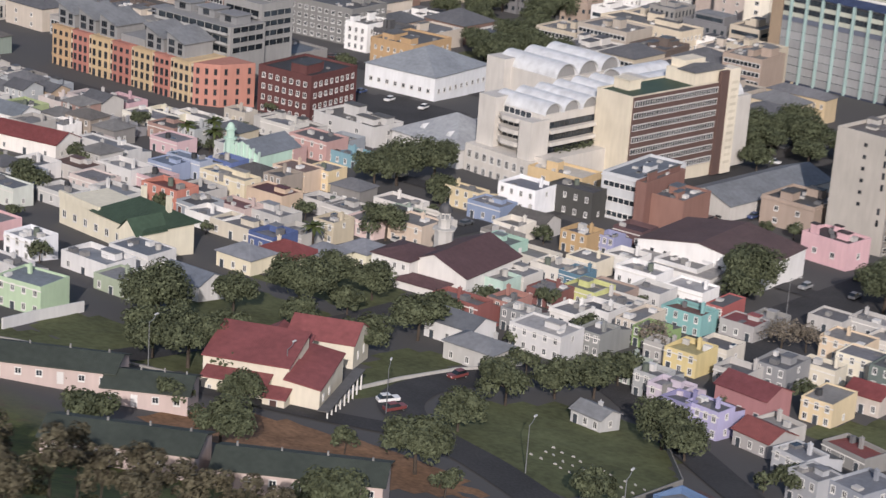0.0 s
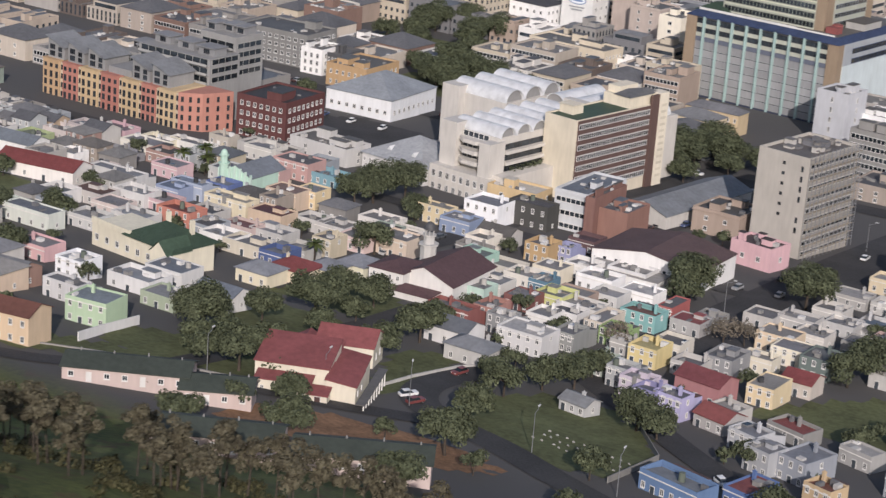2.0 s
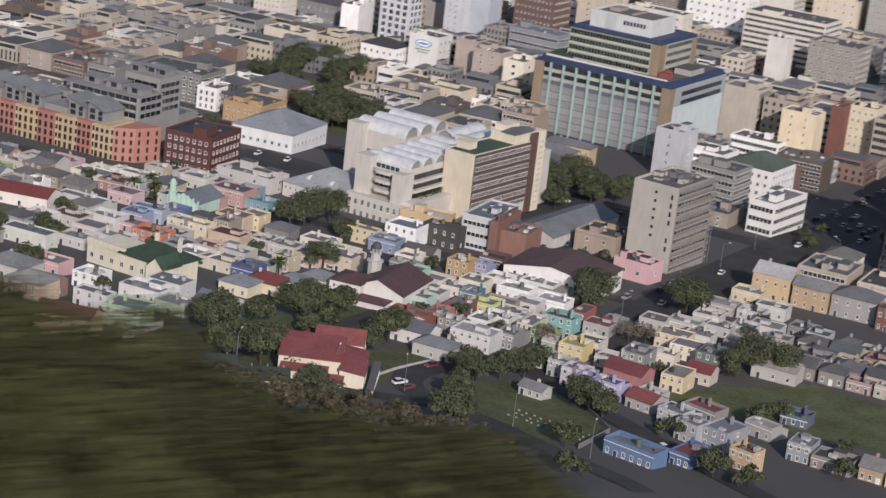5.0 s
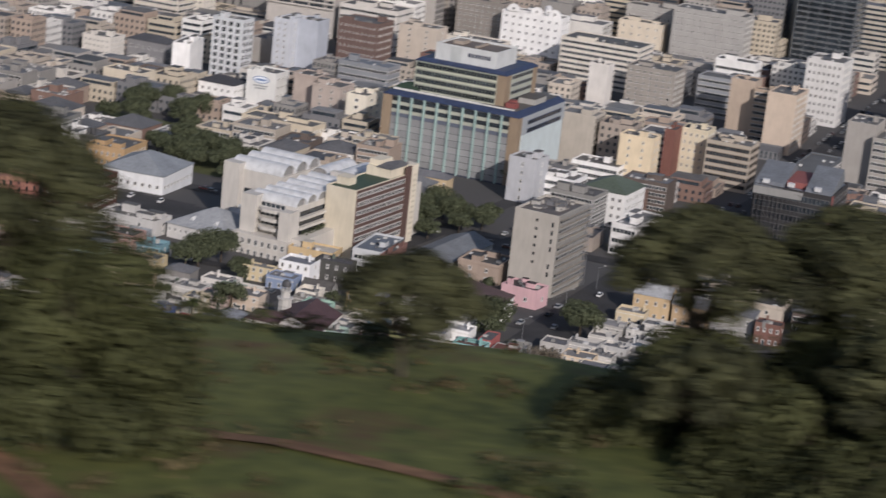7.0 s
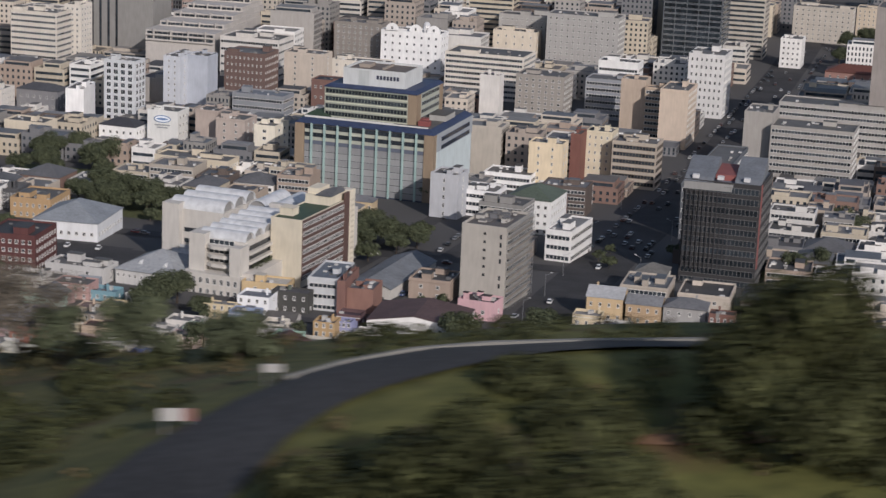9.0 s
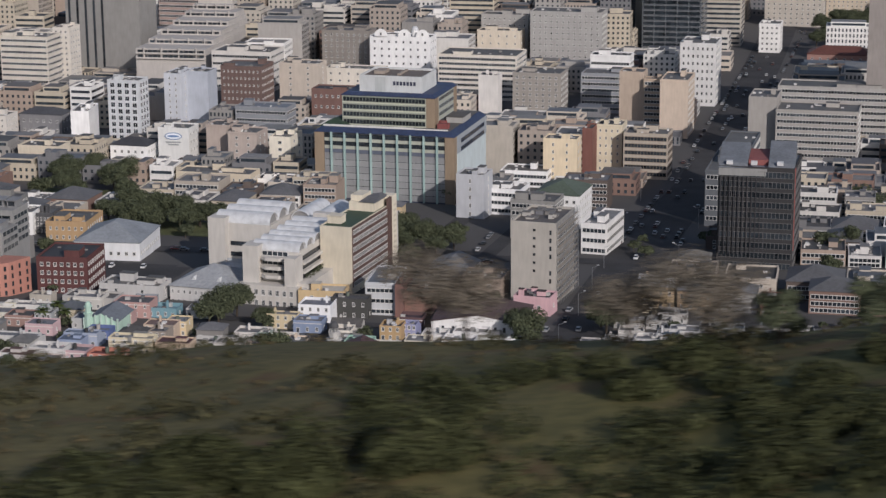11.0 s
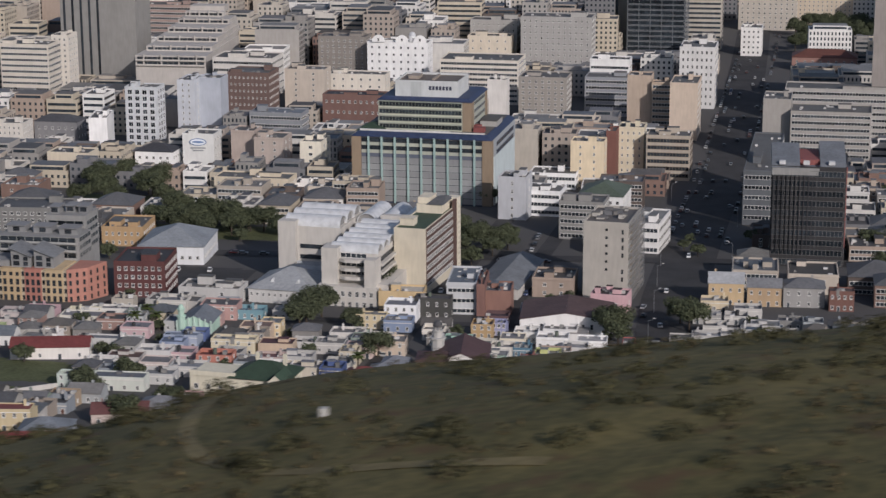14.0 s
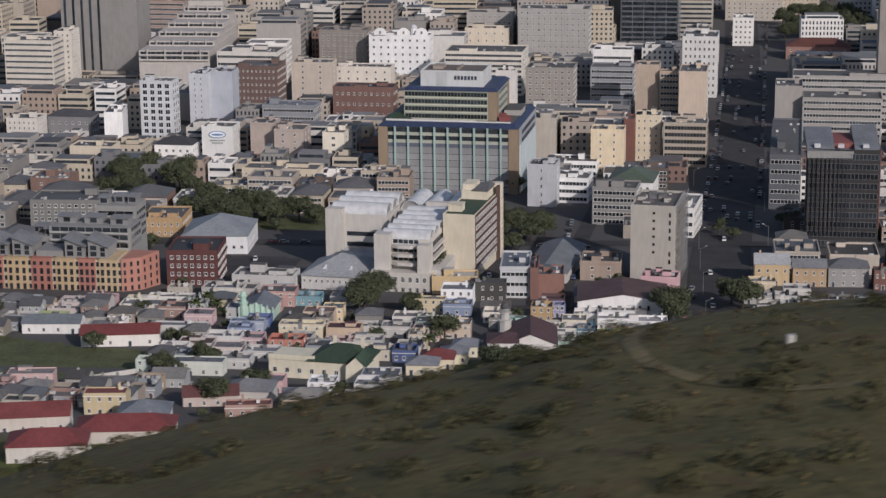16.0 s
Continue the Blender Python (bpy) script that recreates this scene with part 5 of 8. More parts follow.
# ---- church hall with red sheet roofs on the green ----
def church_hall():
    ob = thing("church", pose(124.0, -385.3, land(124.0, -385.3) - 1.5, 0, 0, 23), "cream church hall with broad dull red sheet roofs", "church")
    cream, red = paint("dccfae"), ribbed("9c4a49")

    def lean(x0, y0, x1, y1, zf, zb, name="wing", side=0.0):
        """A volume whose roof falls towards the front edge, and by side towards the right."""
        lift = lambda x: -side * (x - x0)
        bm = bmesh.new()
        v = [bm.verts.new(p) for p in ((x0, y0, 0), (x1, y0, 0), (x1, y1, 0), (x0, y1, 0), (x0, y0, zf), (x1, y0, zf + lift(x1)), (x1, y1, zb + lift(x1)), (x0, y1, zb))]
        for f in ((0, 1, 5, 4), (1, 2, 6, 5), (2, 3, 7, 6), (3, 0, 4, 7), (4, 5, 6, 7), (3, 2, 1, 0)):
            bm.faces.new([v[i] for i in f])
        part(name, bm, cream, ob)
        bm = bmesh.new()
        o = 0.3
        v = [bm.verts.new(p) for p in ((x0 - o, y0 - o, zf + 0.05), (x1 + o, y0 - o, zf + 0.05 + lift(x1)), (x1 + o, y1 + o, zb + 0.05 + lift(x1)), (x0 - o, y1 + o, zb + 0.05))]
        q = [bm.verts.new(e.co + Vector((0, 0, 0.22))) for e in v]
        bm.faces.new(q), bm.faces.new(v[::-1])
        for i in range(4):
            bm.faces.new((v[i], v[(i + 1) % 4], q[(i + 1) % 4], q[i]))
        part("roof", bm, red, ob, "dull red sheet roof")

    lean(-8.0, -4.8, 7.6, 6.0, 7.6, 10.4, "nave")
    lean(-7.0, -8.0, 4.6, -4.8, 5.0, 6.0)
    lean(4.8, -10.2, 8.8, -7.2, 3.9, 4.8, "porch")
    lean(7.7, -7.0, 14.0, 0.2, 6.4, 7.4, "aisle", 0.16)
    lean(7.7, 1.4, 13.6, 7.6, 6.8, 7.8, "aisle", 0.16)
    lean(-3.0, 6.0, 7.2, 10.0, 7.2, 8.4, "vestry")
    for k in range(4):
        part("window", window_mesh(0.7, 1.5, FRAME, 1), None, ob, at=Matrix.Translation((-5.5 + k * 2.8, -8.0, 3.0)))
    for k in range(2):
        part("window", window_mesh(0.9, 1.3, FRAME, 1), None, ob, at=Matrix.Translation((14.0, -5.0 + k * 3.4, 3.6)) @ Matrix.Rotation(radians(90), 4, "Z"))
    part("door", door_mesh(1.2, 2.2, paint("5b3a33")), None, ob, at=Matrix.Translation((6.8, -10.2, 1.5)))
    # covered way along the side
    for k in range(9):
        bm = bmesh.new()
        box(bm, 16.4, -10.5 + k * 2.5, 0, 16.65, -10.25 + k * 2.5, 3.4)
        part("post", bm, paint("d9d6cc"), ob)
    bm = bmesh.new()
    box(bm, 14.9, -11.0, 3.4, 16.9, 10.5, 3.6)
    part("walkway_roof", bm, roofing("6f6c68"), ob, "grey covered-way roof")
    # rear hall with a stepped gable
    rear = thing("church_hall", pose(117.0, -357.5, land(117.0, -357.5) - 1.0, 0, 0, 23), "cream hall with a dull red gabled roof", "hall")
    bm = bmesh.new()
    gable_walls(bm, 13, 10, 0, 6.0, 2.8, "x")
    part("wall", bm, cream, rear)
    gable_roof(rear, 13, 10, 6.0, 2.8, red, over=0.3, along="x", label="dull red sheet roof")
    bm = bmesh.new()
    gable_walls(bm, 6, 7, 0, 4.4, 1.6, "y")
    part("side_wing", bm, cream, rear, at=Matrix.Translation((-9.4, -1.5, 0)))
    bm = bmesh.new()
    v = [bm.verts.new(p) for p in ((-12.6, -5.2, 4.4), (-6.3, -5.2, 4.4), (-9.4, -5.2, 6.2), (-12.6, 2.2, 4.4), (-6.3, 2.2, 4.4), (-9.4, 2.2, 6.2))]
    bm.faces.new((v[0], v[2], v[5], v[3])), bm.faces.new((v[2], v[1], v[4], v[5]))
    part("wing_roof", bm, red, rear)
    for k in range(2):
        part("window", window_mesh(0.9, 1.6, FRAME, 1), None, rear, at=Matrix.Translation((6.5, -2.0 + k * 3.6, 3.2)) @ Matrix.Rotation(radians(90), 4, "Z"))


church_hall()


def school():
    ob = thing("school", pose(33.0, -328.0, land(33, -330) - 1.5, 0, 0, -8), "long cream building with a green hipped roof and chimneys", "building")
    cream, green = paint("ddd2ab"), ribbed("3f5b44")
    w, d, h = 32.0, 13.0, 8.0
    bm = bmesh.new()
    box(bm, -w / 2, -d / 2, 0, w / 2, d / 2, h)
    box(bm, -w / 2, -d / 2 - 0.3, h - 0.1, -w / 2 + 15, -d / 2 + 0.4, h + 1.5)
    part("wall", bm, cream, ob)
    hip_roof(ob, 19, 15, h + 0.3, 4.0, green, at=Matrix.Translation((6.5, 0.5, 0)))
    bm = bmesh.new()
    v = [bm.verts.new(p) for p in ((9.5, -9.5, h - 0.2), (16.5, -9.5, h - 0.2), (13, -9.5, h + 3), (9.5, -1, h - 0.2), (16.5, -1, h - 0.2), (13, 0, h + 3))]
    bm.faces.new((v[0], v[2], v[5], v[3])), bm.faces.new((v[2], v[1], v[4], v[5]))
    part("porch_roof", bm, green, ob)
    bm = bmesh.new()
    box(bm, 9.8, -9.2, 0, 16.2, -d / 2, h - 0.2)
    q = [bm.verts.new(p) for p in ((9.8, -9.2, h - 0.2), (16.2, -9.2, h - 0.2), (13, -9.2, h + 2.7))]
    bm.faces.new(q)
    part("porch", bm, cream, ob)
    windows(ob, "front", w, d, 2.0, h - 1, 1, 8, 1.4, 1.7, FRAME)
    for u in (3, 12):
        bm = bmesh.new()
        box(bm, u - 0.5, 2, h, u + 0.5, 3, h + 6)
        part("chimney", bm, cream, ob)


school()


def dome(bm, x, y, z, r, squash=1.15, n=10, rings=6):
    prev = None
    for j in range(rings + 1):
        a = math.pi / 2 * j / rings
        row = [bm.verts.new((x + r * math.cos(a) * math.cos(2 * math.pi * k / n), y + r * math.cos(a) * math.sin(2 * math.pi * k / n), z + r * squash * math.sin(a))) for k in range(n)] if j < rings else [bm.verts.new((x, y, z + r * squash))] * n
        if prev:
            for k in range(n):
                f = (prev[k], prev[(k + 1) % n], row[(k + 1) % n], row[k])
                bm.faces.new(f if j < rings else f[:3])
        prev = row


def mosque():
    ob = thing("mosque", pose(95.0, -286.5, land(95, -295) - 1.5, 0, 0, 4), "white-walled mosque with broad maroon roofs and a minaret", "mosque")
    white, maroon = paint("d9d5cd"), ribbed("6a4a4c")
    bm = bmesh.new()
    gable_walls(bm, 17, 22, 0, 6.0, 3.6, "y")
    part("wall", bm, white, ob)
    gable_roof(ob, 17, 22, 6.0, 3.6, maroon, over=0.4, along="y", label="maroon sheet roof")
    bm = bmesh.new()
    box(bm, -14, -14.5, 0, -4, -3, 7.6)
    part("raised_wing", bm, white, ob)
    hip_roof(ob, 10, 11.5, 7.6, 1.6, maroon, at=Matrix.Translation((-9, -8.7, 0)))
    for k in range(4):
        part("window", window_mesh(0.9, 1.3, FRAME, 1), None, ob, at=Matrix.Translation((-12.4 + k * 2.3, -14.5, 6.0)))
    bm = bmesh.new()
    box(bm, -6, -17, 0, 5, -11, 4.0)
    part("porch", bm, white, ob)
    hip_roof(ob, 11, 6, 4.0, 1.3, maroon, at=Matrix.Translation((-0.5, -14, 0)))
    bm = bmesh.new()
    cx, cy = -8.5, 5.5
    for z0, z1, r in ((0, 9.5, 2.2), (9.5, 9.9, 2.7), (9.9, 12.0, 1.5), (12.0, 12.3, 1.9)):
        prism(bm, [(cx + r * math.cos(q * math.pi / 4), cy + r * math.sin(q * math.pi / 4)) for q in range(8)], z0, z1)
    for q in range(6):
        a = q * math.pi / 3
        tube(bm, (cx + 1.2 * math.cos(a), cy + 1.2 * math.sin(a), 12.3), (cx + 1.2 * math.cos(a), cy + 1.2 * math.sin(a), 13.6), 0.16, 0.16, 5)
    part("minaret", bm, paint("b9b6ae"), ob, "grey stone minaret")
    bm = bmesh.new()
    dome(bm, cx, cy, 13.6, 1.6, 1.3)
    part("minaret_cap", bm, roofing("5c5d60"), ob)


mosque()


def green_mosque():
    ob = thing("mosque", pose(-4.0, -242.0, land(-4, -242) - 1.0, 0, 0, 0), "small mosque with a pale mint green minaret and ornate gable", "mosque")
    mint = paint("9fd2b8")
    bm = bmesh.new()
    gable_walls(bm, 12, 16, 0, 5.0, 3.0, "y")
    part("wall", bm, mint, ob)
    gable_roof(ob, 12, 16, 5.0, 3.0, ribbed("77808a"), over=0.2, along="y")
    bm = bmesh.new()
    cx, cy = -4.5, -8.0
    for z0, z1, r in ((0, 7.5, 1.4), (7.5, 7.9, 1.8), (7.9, 10.0, 1.1), (10.0, 10.3, 1.5)):
        prism(bm, [(cx + r * math.cos(q * math.pi / 4), cy + r * math.sin(q * math.pi / 4)) for q in range(8)], z0, z1)
    dome(bm, cx, cy, 10.3, 1.1, 1.5)
    part("minaret", bm, mint, ob, "mint green minaret")
    for k in range(7):
        u = -6 + k * 2
        bm = bmesh.new()
        box(bm, u - 0.25, -8.6, 0, u + 0.25, -8.0, 6.2 + 1.6 * (1 - abs(k - 3) / 3))
        part("gable_pier", bm, paint("b5dcc6"), ob)


green_mosque()


def white_hall():
    """White warehouse with a low curved gable and a maroon roof edge."""
    ob = thing("warehouse", pose(123.8, -222.0, land(123, -230) - 1.0, 0, 0, 2), "white warehouse with a low gable and dark maroon roof", "warehouse")
    w, d, h = 32.0, 24.0, 7.0
    bm = bmesh.new()
    gable_walls(bm, w, d, 0, h, 2.6, "y")
    part("wall", bm, paint("e6e4df"), ob)
    gable_roof(ob, w, d, h, 2.6, ribbed("6d5250"), over=0.3, along="y")
    for u in (-12, -8.5, 6, 9):
        part("window", window_mesh(0.9, 1.6, DARKFRAME, 0), None, ob, at=on_face("front", w, d, u, 4.6))
    bm = bmesh.new()
    box(bm, -14, -d / 2 - 8, 0, 8, -d / 2, 4.4)
    part("lean_to", bm, paint("e3e1db"), ob)
    bm = bmesh.new()
    box(bm, -14.2, -d / 2 - 8.2, 4.4, 8.2, -d / 2, 4.65)
    part("lean_to_roof", bm, roofing("a3a09c"), ob)


white_hall()


def sheds():
    """Grey-roofed warehouses between the brick shed and the tower block."""
    ob = thing("warehouse", pose(96.0, -155.0, land(96, -160) - 1.0, 0, 0, -7), "large warehouse with a low grey sheet roof", "warehouse")
    bm = bmesh.new()
    gable_walls(bm, 17, 46, 0, 6.0, 3.2, "y")
    part("wall", bm, paint("bdb9b0"), ob)
    gable_roof(ob, 17, 46, 6.0, 3.2, ribbed("80868c"), over=0.4, along="y")
    ob = thing("warehouse", pose(114.0, -205.0, land(114, -205) - 1.0, 0, 0, 0), "low cream building with a grey roof and roof lights", "warehouse")
    bm = bmesh.new()
    gable_walls(bm, 16, 12, 0, 4.2, 2.0, "x")
    part("wall", bm, paint("d6cfb5"), ob)
    gable_roof(ob, 16, 12, 4.2, 2.0, ribbed("84888c"), over=0.3)


sheds()


# ---- streets, greens and verges, laid a hand above the ground ----
def strip(name, points, width, material, label, category, lift=0.12, kind="structure"):
    """A road or path of even width along a smooth line, following the land."""
    pts = [Vector((x, view_shift(x, y))) for x, y in points]
    line = []
    for i in range(len(pts) - 1):
        p0, p1, p2, p3 = pts[max(0, i - 1)], pts[i], pts[i + 1], pts[min(len(pts) - 1, i + 2)]
        n = max(2, int((p2 - p1).length / 2.5))
        for k in range(n):
            t = k / n
            line.append(0.5 * (2 * p1 + (p2 - p0) * t + (2 * p0 - 5 * p1 + 4 * p2 - p3) * t * t + (3 * p1 - p0 - 3 * p2 + p3) * t**3))
    line.append(pts[-1])
    V, Fc, cross = [], [], max(2, int(width / 2.5) + 1)
    for i, p in enumerate(line):
        t = (line[min(i + 1, len(line) - 1)] - line[max(i - 1, 0)]).normalized()
        nrm = Vector((-t.y, t.x))
        for k in range(cross + 1):
            q = p + nrm * width * (0.5 - k / cross)
            V.append((q.x, q.y, land(q.x, q.y) + lift))
    for i in range(len(line) - 1):
        for k in range(cross):
            a = i * (cross + 1) + k
            Fc.append((a, a + cross + 1, a + cross + 2, a + 1))
    me = bpy.data.meshes.new(name)
    me.from_pydata(V, [], Fc)
    me.materials.append(material)
    return tagged(new(name, me), label, category, kind=kind)


def patch(name, points, material, label, category, lift=0.08, step=3.0):
    """A lawn or yard over the land inside a plan outline, cut from a fine grid."""
    P = [Vector((x, view_shift(x, y))) for x, y in points]

    def inside(x, y):
        hit = False
        for i in range(len(P)):
            a, b = P[i], P[i - 1]
            if (a.y > y) != (b.y > y) and x < (b.x - a.x) * (y - a.y) / (b.y - a.y) + a.x:
                hit = not hit
        return hit

    x0, x1, y0, y1 = min(p.x for p in P), max(p.x for p in P), min(p.y for p in P), max(p.y for p in P)
    V, Fc, at = [], [], {}

    def vert(i, j):
        if (i, j) not in at:
            x, y = x0 + i * step, y0 + j * step
            at[(i, j)] = len(V)
            V.append((x + 0.8 * noise.noise((x * 0.3, y * 0.3, 1)), y + 0.8 * noise.noise((x * 0.3, y * 0.3, 7)), land(x, y) + lift))
        return at[(i, j)]

    for i in range(int((x1 - x0) / step) + 1):
        for j in range(int((y1 - y0) / step) + 1):
            if inside(x0 + (i + 0.5) * step, y0 + (j + 0.5) * step):
                Fc.append((vert(i, j), vert(i + 1, j), vert(i + 1, j + 1), vert(i, j + 1)))
    me = bpy.data.meshes.new(name)
    me.from_pydata(V, [], Fc)
    me.materials.append(material)
    return tagged(new(name, me), label, category, kind="structure")


LAWN = surface("lawn", srgb("5d6243"), 0.95, fine=0.8, coarse=0.09, amount=0.4, second=srgb("474b31"), bump=0.4)
EARTH = surface("bare_earth", srgb("8a6a50"), 0.95, fine=1.2, coarse=0.15, amount=0.35, bump=0.4)

# the wide avenue that runs away from the hill
strip("road", [(160, -290), (160, -235), (160, -150), (168, 0), (177, 120), (190, 500), (200, 900)], 24, ASPHALT, "wide dark asphalt avenue", "road")
strip("road", [(101, -420), (101, -300), (101, -235), (102, -130), (106, -50), (112, 60)], 7, ASPHALT, "narrow asphalt street between houses", "road", 0.16)
strip("road", [(66, -330), (68, -250), (70, -180), (76, -100), (80, -10)], 8, ASPHALT, "narrow asphalt street between houses", "road", 0.16)
strip("road", [(-110, -222), (-20, -222), (60, -222), (150, -222)], 7, ASPHALT, "cross street between painted houses", "road", 0.2)
strip("road", [(-120, -112), (0, -108), (120, -100), (230, -95)], 11, ASPHALT, "cross street of the town", "road", 0.2)
# road that winds round the green
strip("road", [(222, -412), (207, -405), (191, -398), (173, -390), (157, -385), (145, -378), (139, -366), (139, -350), (141, -335), (150, -322), (166, -312)], 8.5, ASPHALT, "winding asphalt road round the green", "road", 0.2)
strip("road", [(60, -440), (83, -430), (95, -418), (106, -410), (123, -403), (142, -395), (158, -386)], 6.5, ASPHALT, "asphalt road along the hill foot", "road", 0.24)
strip("road", [(150, -322), (170, -336), (186, -348), (202, -360), (220, -372), (245, -388)], 8, ASPHALT, "sloping street beside painted houses", "road", 0.26)
for pts, lab in (([(153, -381), (150, -362), (158, -346), (172, -343), (184, -352), (196, -366), (196, -388), (182, -391), (168, -386)], "green public field with graves"), ([(137, -386), (129, -372), (122, -358), (120, -345), (130, -338), (134, -348), (134, -362), (139, -374)], "mown grass bank"), ([(82, -408), (88, -380), (70, -350), (68, -325), (80, -306), (98, -312), (106, -330), (100, -352), (108, -372), (104, -396)], "rough park grass under trees"), ([(190, -318), (205, -286), (220, -262), (260, -270), (262, -312), (222, -318)], "grassy park"), ([(60, -436), (80, -424), (100, -410), (88, -405), (66, -415)], "grass verge"), ([(-130, -352), (-130, -286), (-84, -284), (-52, -298), (-28, -300), (-28, -330), (-44, -352)], "wide green lawn beside a wall")):
    patch("grass", pts, LAWN, lab, "grass")
patch("grass", [(78, -404), (96, -408), (128, -392), (125, -376), (110, -372), (90, -380), (76, -392)], LAWN, "shaded lawn under trees beside a road", "grass")
patch("parking_lot", [(-58, -156), (-40, -136), (-8, -140), (-6, -172), (-30, -174)], ASPHALT, "asphalt car park", "car park", 0.1)
patch("earth", [(128, -426), (172, -418), (184, -402), (160, -398), (130, -406)], EARTH, "bare reddish earth bank", "earth", 0.1)


# ---- the hill-foot quarter: painted town houses, street by street ----
house(135.9, -318.4, 15, 10, 6.5, 0, 'e9e8e6', 'a9a7a4', storeys=2, cols=4, label='white two-storey corner house with a flat roof')
house(142.0, -305.7, 7, 14, 6, 0, '8f938f', '7f8084', storeys=2)
house(141.7, -289.6, 6, 14, 6, 0, 'c9b9a0', '8b8a8a', storeys=2)
house(147.1, -291.9, 7, 12, 5.5, 0, '86b043', '9a9a96', storeys=2, label='bright lime green house with a flat roof')
house(145.2, -271.7, 12, 14, 6, 0, '5fb7b4', '8a5a4c', storeys=2, cols=3, label='turquoise two-storey house with a red-brown roof')
house(147.4, -261.6, 5, 12, 6, 0, 'b8443c', '6d6a6a', storeys=2, label='red house beside a turquoise one')
house(155.0, -267.1, 10, 8, 4.5, 0, 'ece7e3', 'a04a48', label='white house with a dull red roof')
house(156.1, -256.9, 8, 8, 4, 0, 'e4e1da', 'b5b3b0')
house(160.3, -301.5, 9, 10, 6, 0, 'dcc04f', 'c9b86a', storeys=2, label='yellow two-storey house with a flat roof')
house(153.6, -298.7, 8, 10, 5, 0, 'cfcac0', '8a8a88')
house(160.3, -288.5, 9, 9, 4.5, 0, 'd9cfb9', '6f6e70')
house(157.7, -318.7, 7, 10, 6, 0, '9fb0a0', '8f8f8d', storeys=2)
house(164.6, -322.6, 7, 11, 6.5, 0, 'c9cfd0', '7d7f82', storeys=2)
house(171.6, -328.2, 9, 11, 7, 0, 'c3b2c6', '8d8c90', storeys=2, label='pale lilac two-storey house')
house(177.1, -333.7, 7, 11, 7, -6, '8a86c0', '77787e', storeys=2, label='lavender blue two-storey house')
house(182.4, -333.1, 9, 10, 7, -6, 'a9a2d6', '6f7077', storeys=2, cols=3, label='light lavender two-storey house')
house(181.4, -315.3, 14, 10, 6, -6, 'b96a6c', '8f4346', kind='gable', label='dusty red house with a red sheet roof')
house(170.9, -300.8, 9, 8, 4.5, 0, 'b9b5ae', '77767a')
house(192.3, -304.5, 8, 12, 6, 0, 'e0c37f', '99958e', storeys=2)
house(194.9, -290.5, 9, 9, 4.5, 0, 'c8b9a8', '97403f', kind='gable', label='house with a red roof')
house(175.9, -291.7, 9, 12, 6, 0, '8d8f92', '7d7f83', storeys=2)
house(180.7, -281.0, 10, 10, 5, 0, 'dbcfae', '8a8885')
house(184.1, -268.8, 12, 9, 5.5, 0, 'e4d8b4', '87868a', storeys=2, cols=3)
house(192.2, -272.2, 9, 11, 6.5, 0, '61756f', '6f7375', storeys=2, label='dark green-grey two-storey house')
house(176.9, -261.3, 12, 9, 6, 0, 'e0bf8b', '8d8a86', storeys=2, cols=3)
house(181.3, -250.2, 10, 9, 5, 0, 'd0c9bd', '9d9b97')
house(191.2, -324.4, 9, 9, 3.5, -12, 'bdb8ae', '96948f')
house(193.0, -333.4, 10, 9, 4, -12, 'e6e0da', '9b4a44', kind='gable', label='white cottage with a red roof')
house(204.6, -339.4, 9, 12, 6, -15, 'b9bcc0', '83858b', storeys=2)
house(213.1, -350.7, 8, 12, 7, -15, 'a7abb0', '83858b', storeys=2)
house(220.4, -349.7, 9, 12, 7, -15, '8f97a3', '7f838b', storeys=2)
house(207.2, -324.8, 12, 8, 4, -15, 'e4e1da', '96463f')
house(231.6, -363.4, 8, 11, 7, -15, 'cfa862', '9a5a44', storeys=2, label='ochre house with an arched porch')
house(224.9, -327.6, 10, 10, 5, -15, 'e4e1da', 'a9a7a3')
house(228.0, -307.9, 9, 9, 4, 0, '5a6b8a', '4a5a80')
house(210.2, -265.6, 16, 10, 5, 0, 'b9b7b1', 'a7a49c', kind='gable')
house(168.5, -351.5, 8.5, 6.5, 3.3, -8, 'b9bab9', '9b9ea0', kind='gable', label='grey cottage with a sheet-iron gable roof')
house(210.0, -383.0, 17, 13, 5.6, -12, '4a7db4', '8e9498', storeys=1, cols=5, label='bright blue community hall with a grey flat roof')
house(220.1, -375.0, 7, 12, 5, -12, '3f6fb4', '9a4c46', label='blue annex with a red roof')
house(164.5, -243.7, 10, 9, 4.2, 0, 'bab5ad', '7d7c7e')
house(45, -34, 26, 10, 9.5, 0, 'cfaf6d', '85868a', kind='hip', storeys=2, cols=7, label='ochre two-storey building with a grey hipped roof')
house(172.8, -239.6, 12, 8, 4.8, 0, 'd8d5cf', '9d9b98')
house(175.5, -225.8, 10, 9, 5.4, 0, 'c7c2b8', '8a898b')
house(172.5, -204.9, 12, 9, 4.2, 0, 'e4e1da', 'a5a3a0')
house(174.9, -184.2, 12, 9, 5.4, 0, 'd9c18a', '8e8d8b')
house(181.8, -232.7, 10, 9, 4.2, 0, 'd9d8d5', '8b8e93')
house(188.0, -227.4, 9, 9, 4.8, 0, 'e3e2df', '5f7488')
house(192.8, -248.7, 9, 8, 5.4, 0, 'e4e1da', '8e8c8b')
house(196.8, -237.4, 12, 8, 4.2, 0, 'b9928a', '8a8b8f')
house(192.9, -220.6, 12, 9, 4.8, 0, 'e0ded9', '9a9a98')
house(187.0, -195.7, 12, 9, 5.4, 0, 'c7c3bb', '8d8c8c')
